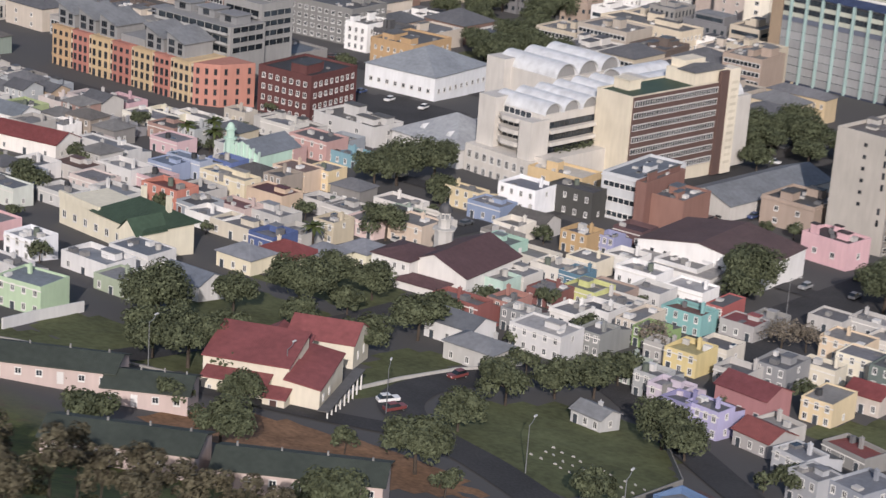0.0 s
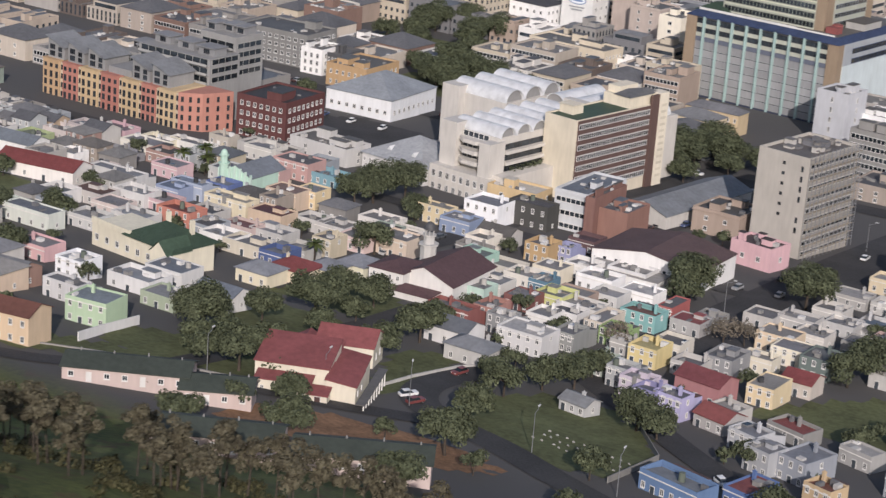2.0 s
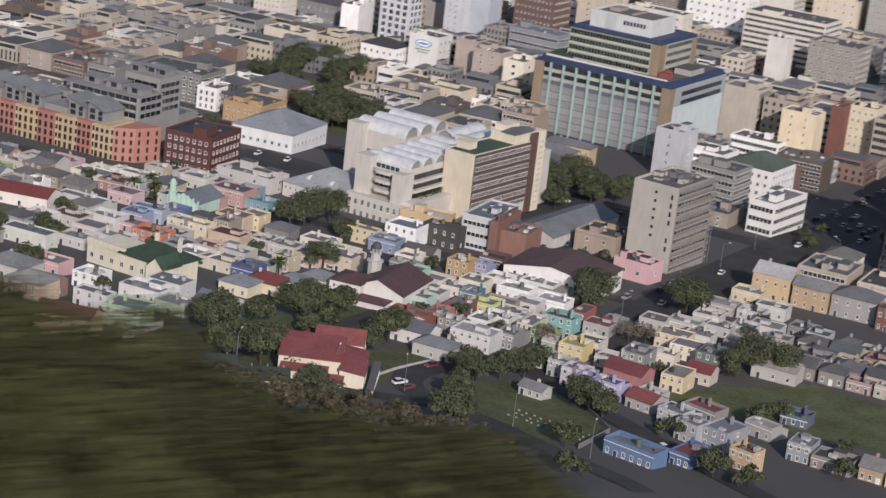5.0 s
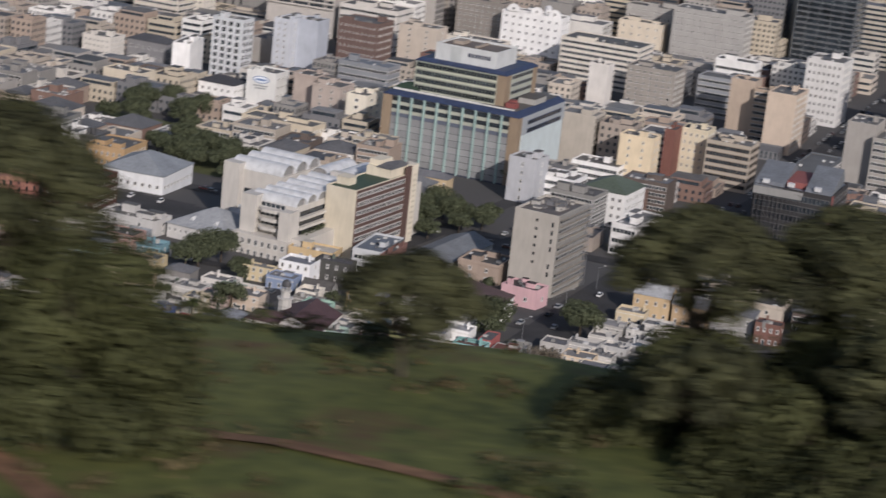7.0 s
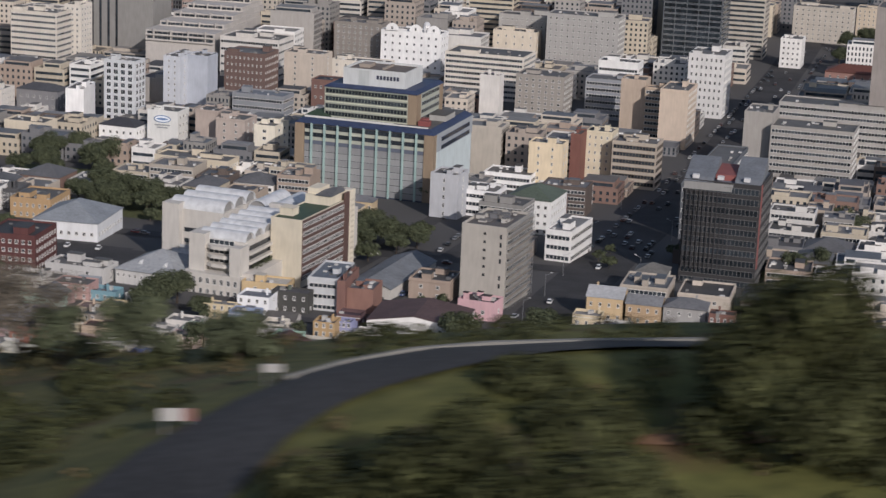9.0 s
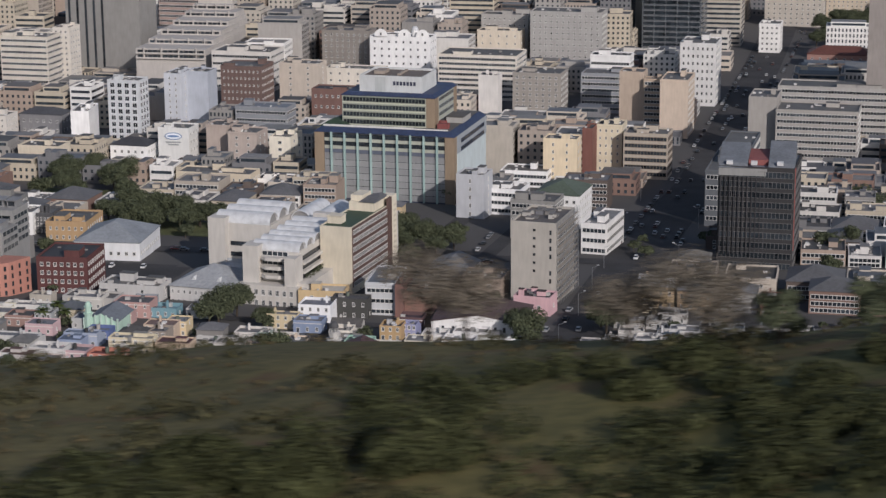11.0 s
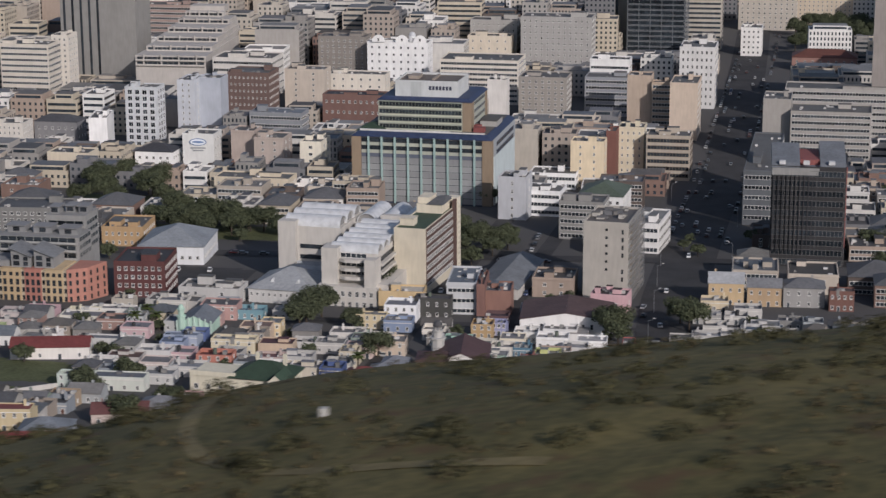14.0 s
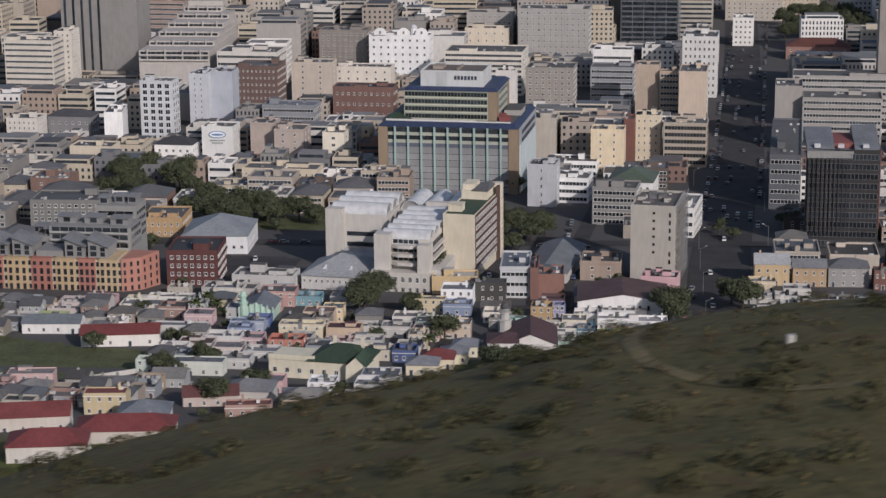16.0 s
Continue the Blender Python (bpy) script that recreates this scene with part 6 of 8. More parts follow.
house(182.8, -204.5, 10, 8, 4.2, 0, 'b6b4ae', '8b8b8d')
house(200.2, -231.7, 9, 8, 4.8, 0, 'e4e1da', '8d8c8a')
house(134.8, -254.0, 12, 9, 5, 0, 'e9e8e4', 'b1aeab', cols=3)
house(121.4, -252.5, 13, 9, 5.5, 0, 'ebeae7', 'a9a7a5', cols=3)
house(122.8, -237.5, 14, 9, 5, 0, 'efeeec', '8f8d8d', cols=3)
house(111.6, -244.1, 10, 9, 5, 0, 'e4e1da', '9b9a99')
house(108.0, -254.5, 10, 9, 5, 0, 'e0d2ae', '8a8888')
house(96.0, -239.9, 9, 9, 6.5, 0, 'c99a3c', '6f7480', storeys=2)
house(101.3, -234.0, 6, 10, 6, 0, '8f95c9', '8b8a90', storeys=2)
house(98.8, -220.3, 10, 9, 5, 0, '6f4a4d', '6a5156')
house(90.6, -266.3, 11, 10, 6.5, 0, '8fcab0', '7f8a88', storeys=2)
house(79.6, -244.5, 9, 9, 5, 0, 'dcd2bd', '8b8882')
house(98.2, -263.1, 12, 9, 4.5, 0, 'c3bba9', '8b8983', cols=3)
house(106.6, -266.5, 12, 9, 4.5, 0, 'd6cfbf', '9b9895', cols=3)
house(104.8, -280.8, 10, 9, 4.5, 0, 'd9d4c8', '8d8f92')
house(112.5, -267.4, 7, 8, 4.5, 0, '3f7f9c', '7f8c93')
house(121.7, -277.6, 10, 10, 5, 0, 'c7cc3e', '8d918b')
house(116.9, -286.3, 9, 9, 4.5, 0, '8f4a42', '87868a')
house(123.8, -271.7, 12, 9, 4.5, 0, 'a88a76', '8f8d8b', cols=3)
house(130.7, -279.8, 14, 9, 4.5, 0, 'c9c4bb', '9a9896', cols=3)
house(129.8, -263.1, 10, 9, 4.5, 0, 'd8d6d1', '9b9998')
house(131.0, -288.2, 10, 8, 4.5, 0, 'e4e2de', '6f7076')
house(128.5, -296.1, 8, 9, 4.5, 0, 'e4e1da', '8a8a8c')
house(124.9, -309.4, 8, 10, 6, 0, '8b8f90', 'a3a19f', storeys=2)
house(118.5, -305.8, 7, 10, 6, 0, 'b5705c', '8a8886', storeys=2)
house(114.7, -316.7, 14, 10, 7, 0, 'a04a40', '8c8a88', storeys=2, cols=3)
house(105.4, -289.3, 8, 8, 4.5, 0, 'a9d4c0', '9b9a96')
house(55.6, -229.8, 13, 10, 6.5, 0, 'dcc27f', '8b8a86', storeys=2, cols=3)
house(64.1, -217.3, 14, 12, 8, 0, 'eff1f3', '7d818c', storeys=2, cols=3)
house(74.4, -207.3, 16, 14, 9, 0, '4a4a46', '5e5d60', storeys=2, cols=3)
house(65.8, -234.7, 12, 9, 5.5, 0, '7f9ac4', '8f9095')
house(60.3, -254.5, 16, 10, 4.5, 0, 'd9d2c4', '8d8a87', cols=3)
house(50.8, -252.1, 14, 9, 4.5, 0, 'd6cfc4', '807d7b', cols=3)
house(68.9, -271.0, 12, 10, 6.5, 0, 'dcbf9d', '7f7d7b', storeys=2)
house(59.1, -276.7, 11, 9, 5, 0, 'dcb9b0', '85827f')
house(48.4, -271.0, 12, 9, 5, 0, 'dbd7ce', '8b8985')
house(40.2, -269.2, 12, 8, 4.5, 0, 'e4e1da', '6f6d6e')
house(23.4, -248.5, 9, 9, 6.5, 0, 'e0c177', '8a8f96', storeys=2)
house(19.6, -255.0, 13, 9, 6.5, 0, 'd3b28c', '8b6f64', storeys=2, cols=3)
house(9.6, -222.3, 13, 9, 4.5, 0, '5fa7b9', '78a8b8', cols=3)
house(22.3, -221.7, 10, 8, 4.5, 0, 'e4e1da', '8d8b88')
house(-2.6, -233.1, 12, 10, 5, 0, 'c49088', '7d7c7e')
house(-0.9, -223.4, 16, 11, 7, 0, 'c98f84', '6f6e70', storeys=2, cols=3)
house(-20.7, -214.8, 13, 10, 6, 0, 'd8d3c6', '83868c', cols=3)
house(17.2, -275.9, 18, 11, 7, 0, 'dfcd9a', '9a978f', storeys=2, cols=3)
house(31.7, -278.0, 14, 9, 6, 0, 'cdaa80', '6d4043', cols=3)
house(31.9, -291.2, 12, 8, 4, 0, 'c4a59b', '8f5a58')
house(40.3, -289.0, 14, 9, 4, 0, 'b9b7b1', '8d9096', cols=3)
house(15.6, -296.6, 14, 9, 6, 0, 'cf6a44', '8d4b40', storeys=2, cols=3)
house(1.2, -287.5, 12, 9, 4, 0, 'c79aa0', '8e8d90')
house(-3.8, -277.3, 10, 8, 5, 0, '8aa0c8', '7587a0')
house(-2.7, -269.3, 14, 10, 6, 0, '9fb0cc', '8696ac', cols=3)
house(-1.2, -258.4, 10, 8, 4, 0, '4f6fb4', '8c96a4')
house(-9.3, -245.0, 14, 10, 5, 0, 'b9bcb8', '6f7682', cols=3)
house(-22.5, -256.7, 12, 9, 5, 0, 'dba9ae', '88868a')
house(-24.5, -276.1, 22, 10, 5.5, 0, 'e0dfda', '85898f', cols=3)
house(-6.8, -289.5, 14, 9, 5, 0, 'dcdad5', '98999b', cols=3)
house(-14.2, -298.6, 14, 9, 4.5, 0, 'd9cfc6', '73564d', cols=3)
house(-2.3, -303.8, 12, 9, 4.5, 0, 'cfb9ae', '8d8b8d')
house(9.6, -308.1, 14, 9, 4.5, 0, 'd9d6d0', '8d9399', cols=3)
house(3.1, -318.9, 12, 9, 4.5, 0, 'd3d3cf', '9a9d9f')
house(-6.5, -328.1, 20, 12, 6, 0, 'dfe8d6', '78808a', cols=3)
house(-20.6, -327.7, 14, 10, 6, 0, 'cfe2d2', '7f8a8c', storeys=2, cols=3)
house(-48.8, -271.5, 9, 8, 5, 0, 'e7e3dd', 'a09c98')
house(-39.6, -284.5, 14, 8, 3.5, 0, 'd9aeb2', 'a35e62', cols=3)
house(-35.4, -272.3, 9, 8, 3.5, 0, 'b9aaa4', '86423f')
house(-45.6, -253.5, 14, 10, 4.5, 0, '8a8c92', '66676b', cols=3)
house(-47.3, -240.3, 18, 9, 4.5, 0, 'd8d2bd', '86858a', cols=3)
house(-49.5, -231.7, 14, 8, 4, 0, 'd9cfa8', '7a7b80', cols=3)
house(-39.8, -226.2, 20, 10, 4.5, 0, 'd7d3ca', '7d7d80', cols=3)
house(-74.0, -261.7, 12, 9, 4, 0, '9fb566', '8f9a80')
house(-71.5, -239.9, 14, 9, 5, 0, 'b9aaa8', '87868a', cols=3)
house(-64.2, -234.4, 14, 9, 5, 0, 'cf9aa4', '8f7d82', cols=3)
house(-72.6, -249.8, 14, 9, 4.5, 0, 'c7b7b0', '8b898a', cols=3)
house(38.1, -363.5, 10, 9, 6, 0, 'e9ebee', '9ea3a8', storeys=2, label='small white two-storey house with a flat roof')
house(18.6, -370.3, 16, 12, 5, 0, 'd5cfc4', '8f9196', kind='hip')
house(20.6, -355.3, 12, 9, 5, 0, 'dfa0a2', '8b8a8c')
house(52.9, -383.9, 13, 10, 6, 0, 'e7e6e4', '7b7d82', storeys=2)
house(37.0, -389.3, 14, 11, 6, 0, 'd6b48c', '9b9893', kind='hip', storeys=2)
house(53.9, -362.4, 16, 10, 5, 0, 'ecebe8', '8e949b')
house(53.1, -348.9, 14, 10, 5.5, 0, 'eceae6', '77808b')
house(67.7, -369.5, 12, 9, 4.5, 0, '9db08a', '8c8d8f')
house(73.2, -356.1, 14, 10, 4.5, 0, 'd6d4d0', '7d8896', kind='gable')
house(63.5, -328.6, 12, 10, 4.5, 0, 'e2d3a4', '8d929a', kind='hip', label='cream cottage with a grey hipped roof')
house(67.1, -318.3, 13, 11, 4.5, 0, 'dcc9a0', '8e3d3a', kind='hip', label='cream cottage with a red hipped roof')
house(72.0, -310.8, 10, 10, 4.5, 0, 'd9cf9c', '8d929b', kind='hip', label='cream cottage with a grey hipped roof')
house(74.4, -299.3, 10, 10, 4.5, 0, 'd9d2a6', '8d929b', kind='hip', label='cream cottage with a grey hipped roof')
house(45.3, -306.5, 16, 9, 4.5, 0, 'cfc2a4', '84858a')
house(55.7, -309.0, 9, 10, 5, 0, '3f62a8', '86898f', label='deep blue house with white windows')
house(56.0, -300.1, 10, 9, 4.5, 0, 'd3cfc4', '8f9196')
house(36.1, -304.8, 14, 9, 4.5, 0, 'e4e1da', '8d8f93')
house(69.8, -395.5, 13, 10, 7.5, 8, 'a9cf98', '8b97a0', storeys=2, cols=3, label='pale green two-storey house with dark porches')
house(69.7, -421.6, 18, 10, 8, 10, 'dcb57c', '8a5240', kind='gable', storeys=2, cols=4, label='orange two-storey flats with a tiled red roof')
house(121.6, -329.0, 14, 10, 5, 0, 'e6e5e1', '6f757d', kind='gable')
house(133.2, -338.9, 14, 9, 5, 0, 'd9d6ce', '8e9399', kind='hip')


# ---- trees of the town ----
tree(87.4, -379.8, 7.4, 11.2, 1, 'oak', turn=0)
tree(111.0, -396.2, 6.4, 9.6, 2, 'oak', turn=47)
tree(91.9, -344.2, 7.1, 10.7, 3, 'oak', turn=94)
tree(129.6, -402.9, 4.0, 4.6, 4, 'oak', turn=141)
tree(86.2, -325.4, 5.2, 7.8, 1, 'oak', turn=188)
tree(94.2, -322.6, 5.2, 7.7, 2, 'oak', turn=235)
tree(117.5, -337.9, 5.9, 8.9, 3, 'oak', turn=282)
tree(153.1, -357.7, 5.0, 7.5, 4, 'oak', turn=329)
tree(154.9, -344.3, 4.8, 7.3, 1, 'oak', turn=16)
tree(158.7, -336.9, 4.9, 7.3, 2, 'oak', turn=63)
tree(169.3, -405.1, 5.9, 8.9, 3, 'oak', turn=110)
tree(158.6, -379.4, 4.5, 6.8, 4, 'oak', turn=157)
tree(183.0, -352.5, 5.4, 8.2, 1, 'oak', turn=204)
tree(140.1, -237.6, 7.3, 10.9, 2, 'oak', turn=251)
tree(166.5, -222.0, 7.8, 10.9, 3, 'oak', turn=131)
tree(163.0, -208.5, 5.6, 8.6, 2, 'oak', turn=40)
tree(119.0, -291.1, 3.0, 4.5, 3, 'oak', turn=298)
tree(65.2, -278.1, 5.8, 8.7, 4, 'oak', turn=345)
tree(31.7, -229.9, 7.5, 11.2, 1, 'oak', turn=32)
tree(34.7, -218.1, 7.2, 10.7, 2, 'oak', turn=79)
tree(30.8, -238.1, 6.1, 9.2, 3, 'oak', turn=126)
tree(48.9, -234.0, 4.3, 6.5, 4, 'oak', turn=173)
tree(-19.3, -232.3, 3.7, 5.5, 1, 'oak', turn=220)
tree(-124.5, 24.3, 7.5, 11.2, 2, 'oak', turn=267)
tree(-98.0, 22.8, 7.5, 11.2, 3, 'oak', turn=314)
tree(-50.6, -67.5, 7.5, 11.2, 4, 'oak', turn=1)
tree(-48.7, -7.4, 4.3, 6.4, 1, 'oak', turn=48)
tree(-25.0, -8.3, 4.2, 6.4, 2, 'oak', turn=95)
tree(59.9, -93.4, 7.5, 11.2, 3, 'oak', turn=142)
tree(65.5, -76.5, 7.5, 11.2, 4, 'oak', turn=189)
tree(77.6, -87.9, 7.5, 11.2, 1, 'oak', turn=236)
tree(59.6, 60.7, 6.8, 10.2, 2, 'oak', turn=283)
tree(202.8, -265.7, 6.7, 10.1, 3, 'oak', turn=330)
tree(200.6, -276.0, 5.9, 8.8, 4, 'oak', turn=17)
tree(209.9, -263.8, 6.0, 8.9, 1, 'oak', turn=64)
tree(228.3, -381.7, 4.3, 6.4, 2, 'oak', turn=111)
tree(194.1, -392.0, 4.0, 6.1, 3, 'oak', turn=158)
tree(81.3, -375.0, 5.2, 7.8, 4, 'oak', turn=205)
tree(-48.2, -300.2, 3.8, 5.7, 1, 'oak', turn=252)
tree(157.5, -325.7, 4.2, 6.2, 2, 'oak', turn=299)
tree(107.5, -382.4, 4.7, 7.1, 3, 'oak', turn=346)
tree(121.0, -396.0, 3.8, 5.7, 4, 'oak', turn=33)
tree(119.6, -357.0, 4.9, 7.3, 1, 'oak', turn=80)
tree(113.6, -324.6, 4.3, 6.5, 2, 'oak', turn=127)
tree(88.0, -359.7, 5.0, 7.5, 3, 'oak', turn=174)
tree(103.2, -357.1, 4.1, 6.2, 4, 'oak', turn=221)
tree(98.1, -336.6, 3.7, 5.6, 1, 'oak', turn=268)
tree(144.9, -348.7, 3.5, 5.3, 2, 'oak', turn=315)
tree(189.0, -354.5, 4.6, 6.9, 3, 'oak', turn=2)
tree(221.2, -322.2, 4.0, 6.0, 4, 'oak', turn=49)
tree(223.7, -310.1, 3.5, 5.3, 1, 'oak', turn=96)
tree(156.9, -407.7, 2.6, 4.5, 2, 'oak', turn=143)
tree(149.7, -297.5, 3.8, 6.0, 5, 'dry', turn=0)
tree(164.8, -268.6, 4.4, 6.0, 6, 'dry', turn=60)
tree(169.6, -266.2, 3.5, 6.0, 5, 'dry', turn=120)
tree(114.7, -313.5, 2.9, 6.0, 6, 'dry', turn=180)
tree(-51.3, -52.7, 8.0, 12.0, 1, 'oak', turn=0)
tree(-38.5, -57.3, 8.0, 12.0, 2, 'oak', turn=71)
tree(-66.4, -41.4, 8.0, 12.0, 3, 'oak', turn=142)
tree(-113.7, 42.7, 8.0, 12.0, 4, 'oak', turn=213)
tree(-93.6, 37.7, 8.0, 12.0, 1, 'oak', turn=284)
tree(-124.5, 32.4, 8.0, 12.0, 2, 'oak', turn=355)
tree(167.0, -89.2, 3.3, 5.0, 3, 'oak', turn=66)
tree(161.1, -77.8, 2.9, 4.5, 4, 'oak', turn=137)
tree(253.4, 26.5, 7.9, 11.8, 1, 'oak', turn=208)
tree(257.6, 5.9, 7.7, 11.6, 2, 'oak', turn=279)
tree(237.4, 650.8, 8.0, 12.0, 3, 'oak', turn=350)
tree(256.1, 684.2, 8.0, 12.0, 4, 'oak', turn=61)
tree(223.6, 619.0, 8.0, 12.0, 1, 'oak', turn=132)
tree(271.1, 653.3, 8.0, 12.0, 2, 'oak', turn=203)
tree(-26.2, -288.2, 3.0, 4.6, 1, 'oak', turn=56)
tree(-19.5, -291.5, 3.4, 5.1, 2, 'oak', turn=127)
tree(18.6, -363.6, 5.0, 7.6, 3, 'oak', turn=198)
tree(-6.0, -321.7, 5.1, 7.6, 4, 'oak', turn=269)
tree(-18.0, -331.1, 4.5, 6.7, 1, 'oak', turn=340)
tree(9.8, -380.5, 5.0, 7.4, 2, 'oak', turn=51)
tree(-12.0, -345.4, 4.6, 6.8, 3, 'oak', turn=122)
tree(49.6, 29.7, 5.9, 8.8, 4, 'oak', turn=193)
tree(58.7, 23.4, 5.8, 8.7, 1, 'oak', turn=264)
tree(67.6, 17.3, 5.2, 7.9, 2, 'oak', turn=335)
tree(66.3, -84.3, 6.6, 9.9, 3, 'oak', turn=46)
tree(62.7, -105.7, 5.9, 8.8, 4, 'oak', turn=117)
tree(65.3, 32.4, 4.8, 7.2, 1, 'oak', turn=188)
tree(-27.5, -84.6, 3.5, 5.3, 2, 'oak', turn=259)
tree(17.3, -121.9, 3.7, 5.5, 3, 'oak', turn=330)

tree(59.4, -98.8, 5, 7.5, 1, 'oak', turn=0)
tree(68.8, -97.2, 5.5, 8.2, 2, 'oak', turn=77)
tree(69.4, -82.5, 5, 7.5, 3, 'oak', turn=154)
tree(58, -64, 4.5, 6.8, 4, 'oak', turn=231)
tree(76.8, -120, 5, 7.5, 1, 'oak', turn=308)
tree(48, -92, 4.5, 6.8, 2, 'oak', turn=25)
tree(83, -100, 5, 7.5, 3, 'oak', turn=102)
tree(88, -86, 5.5, 8.2, 4, 'oak', turn=179)
tree(86, -70, 5, 7.5, 1, 'oak', turn=256)
tree(-60, -62, 6.5, 9.8, 2, 'oak', turn=333)
tree(-72, -56, 6, 9.0, 3, 'oak', turn=50)
tree(-28, -62, 6, 9.0, 4, 'oak', turn=127)
tree(-14, -66, 5, 7.5, 1, 'oak', turn=204)
tree(190, -60, 4, 6.0, 2, 'oak', turn=281)
tree(238, -70, 6, 9.0, 3, 'oak', turn=358)
tree(246, -60, 6.5, 9.8, 4, 'oak', turn=75)
tree(240, -110, 5, 7.5, 1, 'oak', turn=152)
tree(163, -60, 2.6, 3.9, 2, 'oak', turn=229)
tree(104, -398, 4.5, 6.8, 3, 'oak', turn=306)
tree(96, -392, 4.5, 6.8, 4, 'oak', turn=23)
tree(146, -425, 5, 7.5, 1, 'oak', turn=100)
tree(132, -440, 4.5, 6.8, 2, 'oak', turn=177)
tree(186, -446, 5, 7.5, 3, 'oak', turn=254)
tree(128, -417, 3.5, 5.2, 4, 'oak', turn=331)


def palm(x, y, height):
    """A palm: ringed trunk and arching fronds, each a part."""
    ob = thing("palm_tree", pose(x, y, land(x, y)), "palm tree with arching green fronds", "tree", "palms")
    bm = bmesh.new()
    for k in range(6):
        tube(bm, (0, 0, -0.4 + k * height / 6), (0, 0, -0.35 + (k + 1) * height / 6), 0.34 - 0.02 * k, 0.3 - 0.02 * k, 7)
    part("trunk", bm, TRUNK, ob)

    def frond(bm):
        prev = None
        for k in range(7):
            t = k / 6
            w = 0.5 * math.sin(math.pi * min(1, t * 0.9 + 0.1))
            c = Vector((3.2 * t, 0, 1.1 * t - 2.4 * t * t))
            row = [bm.verts.new(c + Vector((0, w, -0.25 * w))), bm.verts.new(c), bm.verts.new(c + Vector((0, -w, -0.25 * w)))]
            if prev:
                bm.faces.new((prev[0], row[0], row[1], prev[1])), bm.faces.new((prev[1], row[1], row[2], prev[2]))
            prev = row

    me = shared(("frond",), frond, [PALM])
    for k in range(22):
        part("frond", me, None, ob, at=Matrix.Translation((0, 0, height)) @ Matrix.Rotation(k * 2.4, 4, "Z") @ Matrix.Rotation(radians(-50 + 65 * (k % 5) / 4), 4, "Y"))


for gx, gy, gr in ((-114, 4, 7), (-93, 12, 7), (-122, -8, 6), (-104, -10, 6), (-84, 0, 5.5), (-56, -68, 6.5), (-46, -74, 6), (-34, -72, 6.5), (-22, -62, 7), (-12, -70, 5.5), (-64, -62, 6), (-72, -127, 4), (-30, -58, 6), (-98, -262, 6), (-108, -258, 6), (143, -246, 5)):
    tree(gx, gy, gr, gr * 1.5, 1 + int(gx) % 4, "oak", turn=gx * 7.0, label="broad dark green tree in a town garden")
patch("grass", [(-134, -18), (-134, 18), (-74, 18), (-74, -18)], LAWN, "shaded lawn of a town garden", "grass")
patch("grass", [(-78, -81), (-78, -51), (-2, -51), (-2, -81)], LAWN, "shaded lawn of a town garden", "grass")

for px, py, ph in ((62.8, -299.1, 6.0), (-23.5, -240.4, 6.5), (-26.0, -247.9, 5.5), (-19, -245, 5.0)):
    palm(px, py, ph)


# ---- cars ----
def make_car(x, y, yaw, paintwork, label):
    """A small saloon: shell, glazed cabin, lamps, and four wheels with rims."""
    y = view_shift(x, y)
    ob = thing("car", pose(x, y, land(x, y) + 0.22, 0, 0, yaw), label, "car", "parked cars")
    bm = bmesh.new()
    prism(bm, [(-2.05, -0.78), (-1.9, -0.86), (1.85, -0.86), (2.1, -0.7), (2.1, 0.7), (1.85, 0.86), (-1.9, 0.86), (-2.05, 0.78)], 0.28, 0.82)
    part("body", bm, paintwork, ob)
    bm = bmesh.new()
    lo = [bm.verts.new(p) for p in ((-1.75, -0.8, 0.82), (0.95, -0.8, 0.82), (0.95, 0.8, 0.82), (-1.75, 0.8, 0.82))]
    hi = [bm.verts.new(p) for p in ((-1.3, -0.64, 1.38), (0.3, -0.64, 1.38), (0.3, 0.64, 1.38), (-1.3, 0.64, 1.38))]
    for i in range(4):
        bm.faces.new((lo[i], lo[(i + 1) % 4], hi[(i + 1) % 4], hi[i]))
    part("cabin_glass", bm, GLASS, ob)
    bm = bmesh.new()
    box(bm, -1.3, -0.65, 1.37, 0.32, 0.65, 1.44)
    part("roof", bm, paintwork, ob)
    for sx in (-1.3, 1.3):
        for sy in (-0.8, 0.8):
            def tyre(bm):
                tube(bm, (0, -0.1, 0), (0, 0.1, 0), 0.31, 0.31, 12)
            def rim(bm):
                tube(bm, (0, -0.115, 0), (0, 0.115, 0), 0.17, 0.17, 8)
            wheel = part("wheel", shared(("tyre",), tyre, [RUBBER]), None, ob, at=Matrix.Translation((sx, sy, 0.3 - 0.2)))
            part("rim", shared(("rim",), rim, [STEEL]), None, wheel)
    for sy in (-0.6, 0.6):
        bm = bmesh.new()
        box(bm, 2.05, sy - 0.16, 0.55, 2.12, sy + 0.16, 0.7)
        part("headlight", bm, FRAME, ob)
    return ob


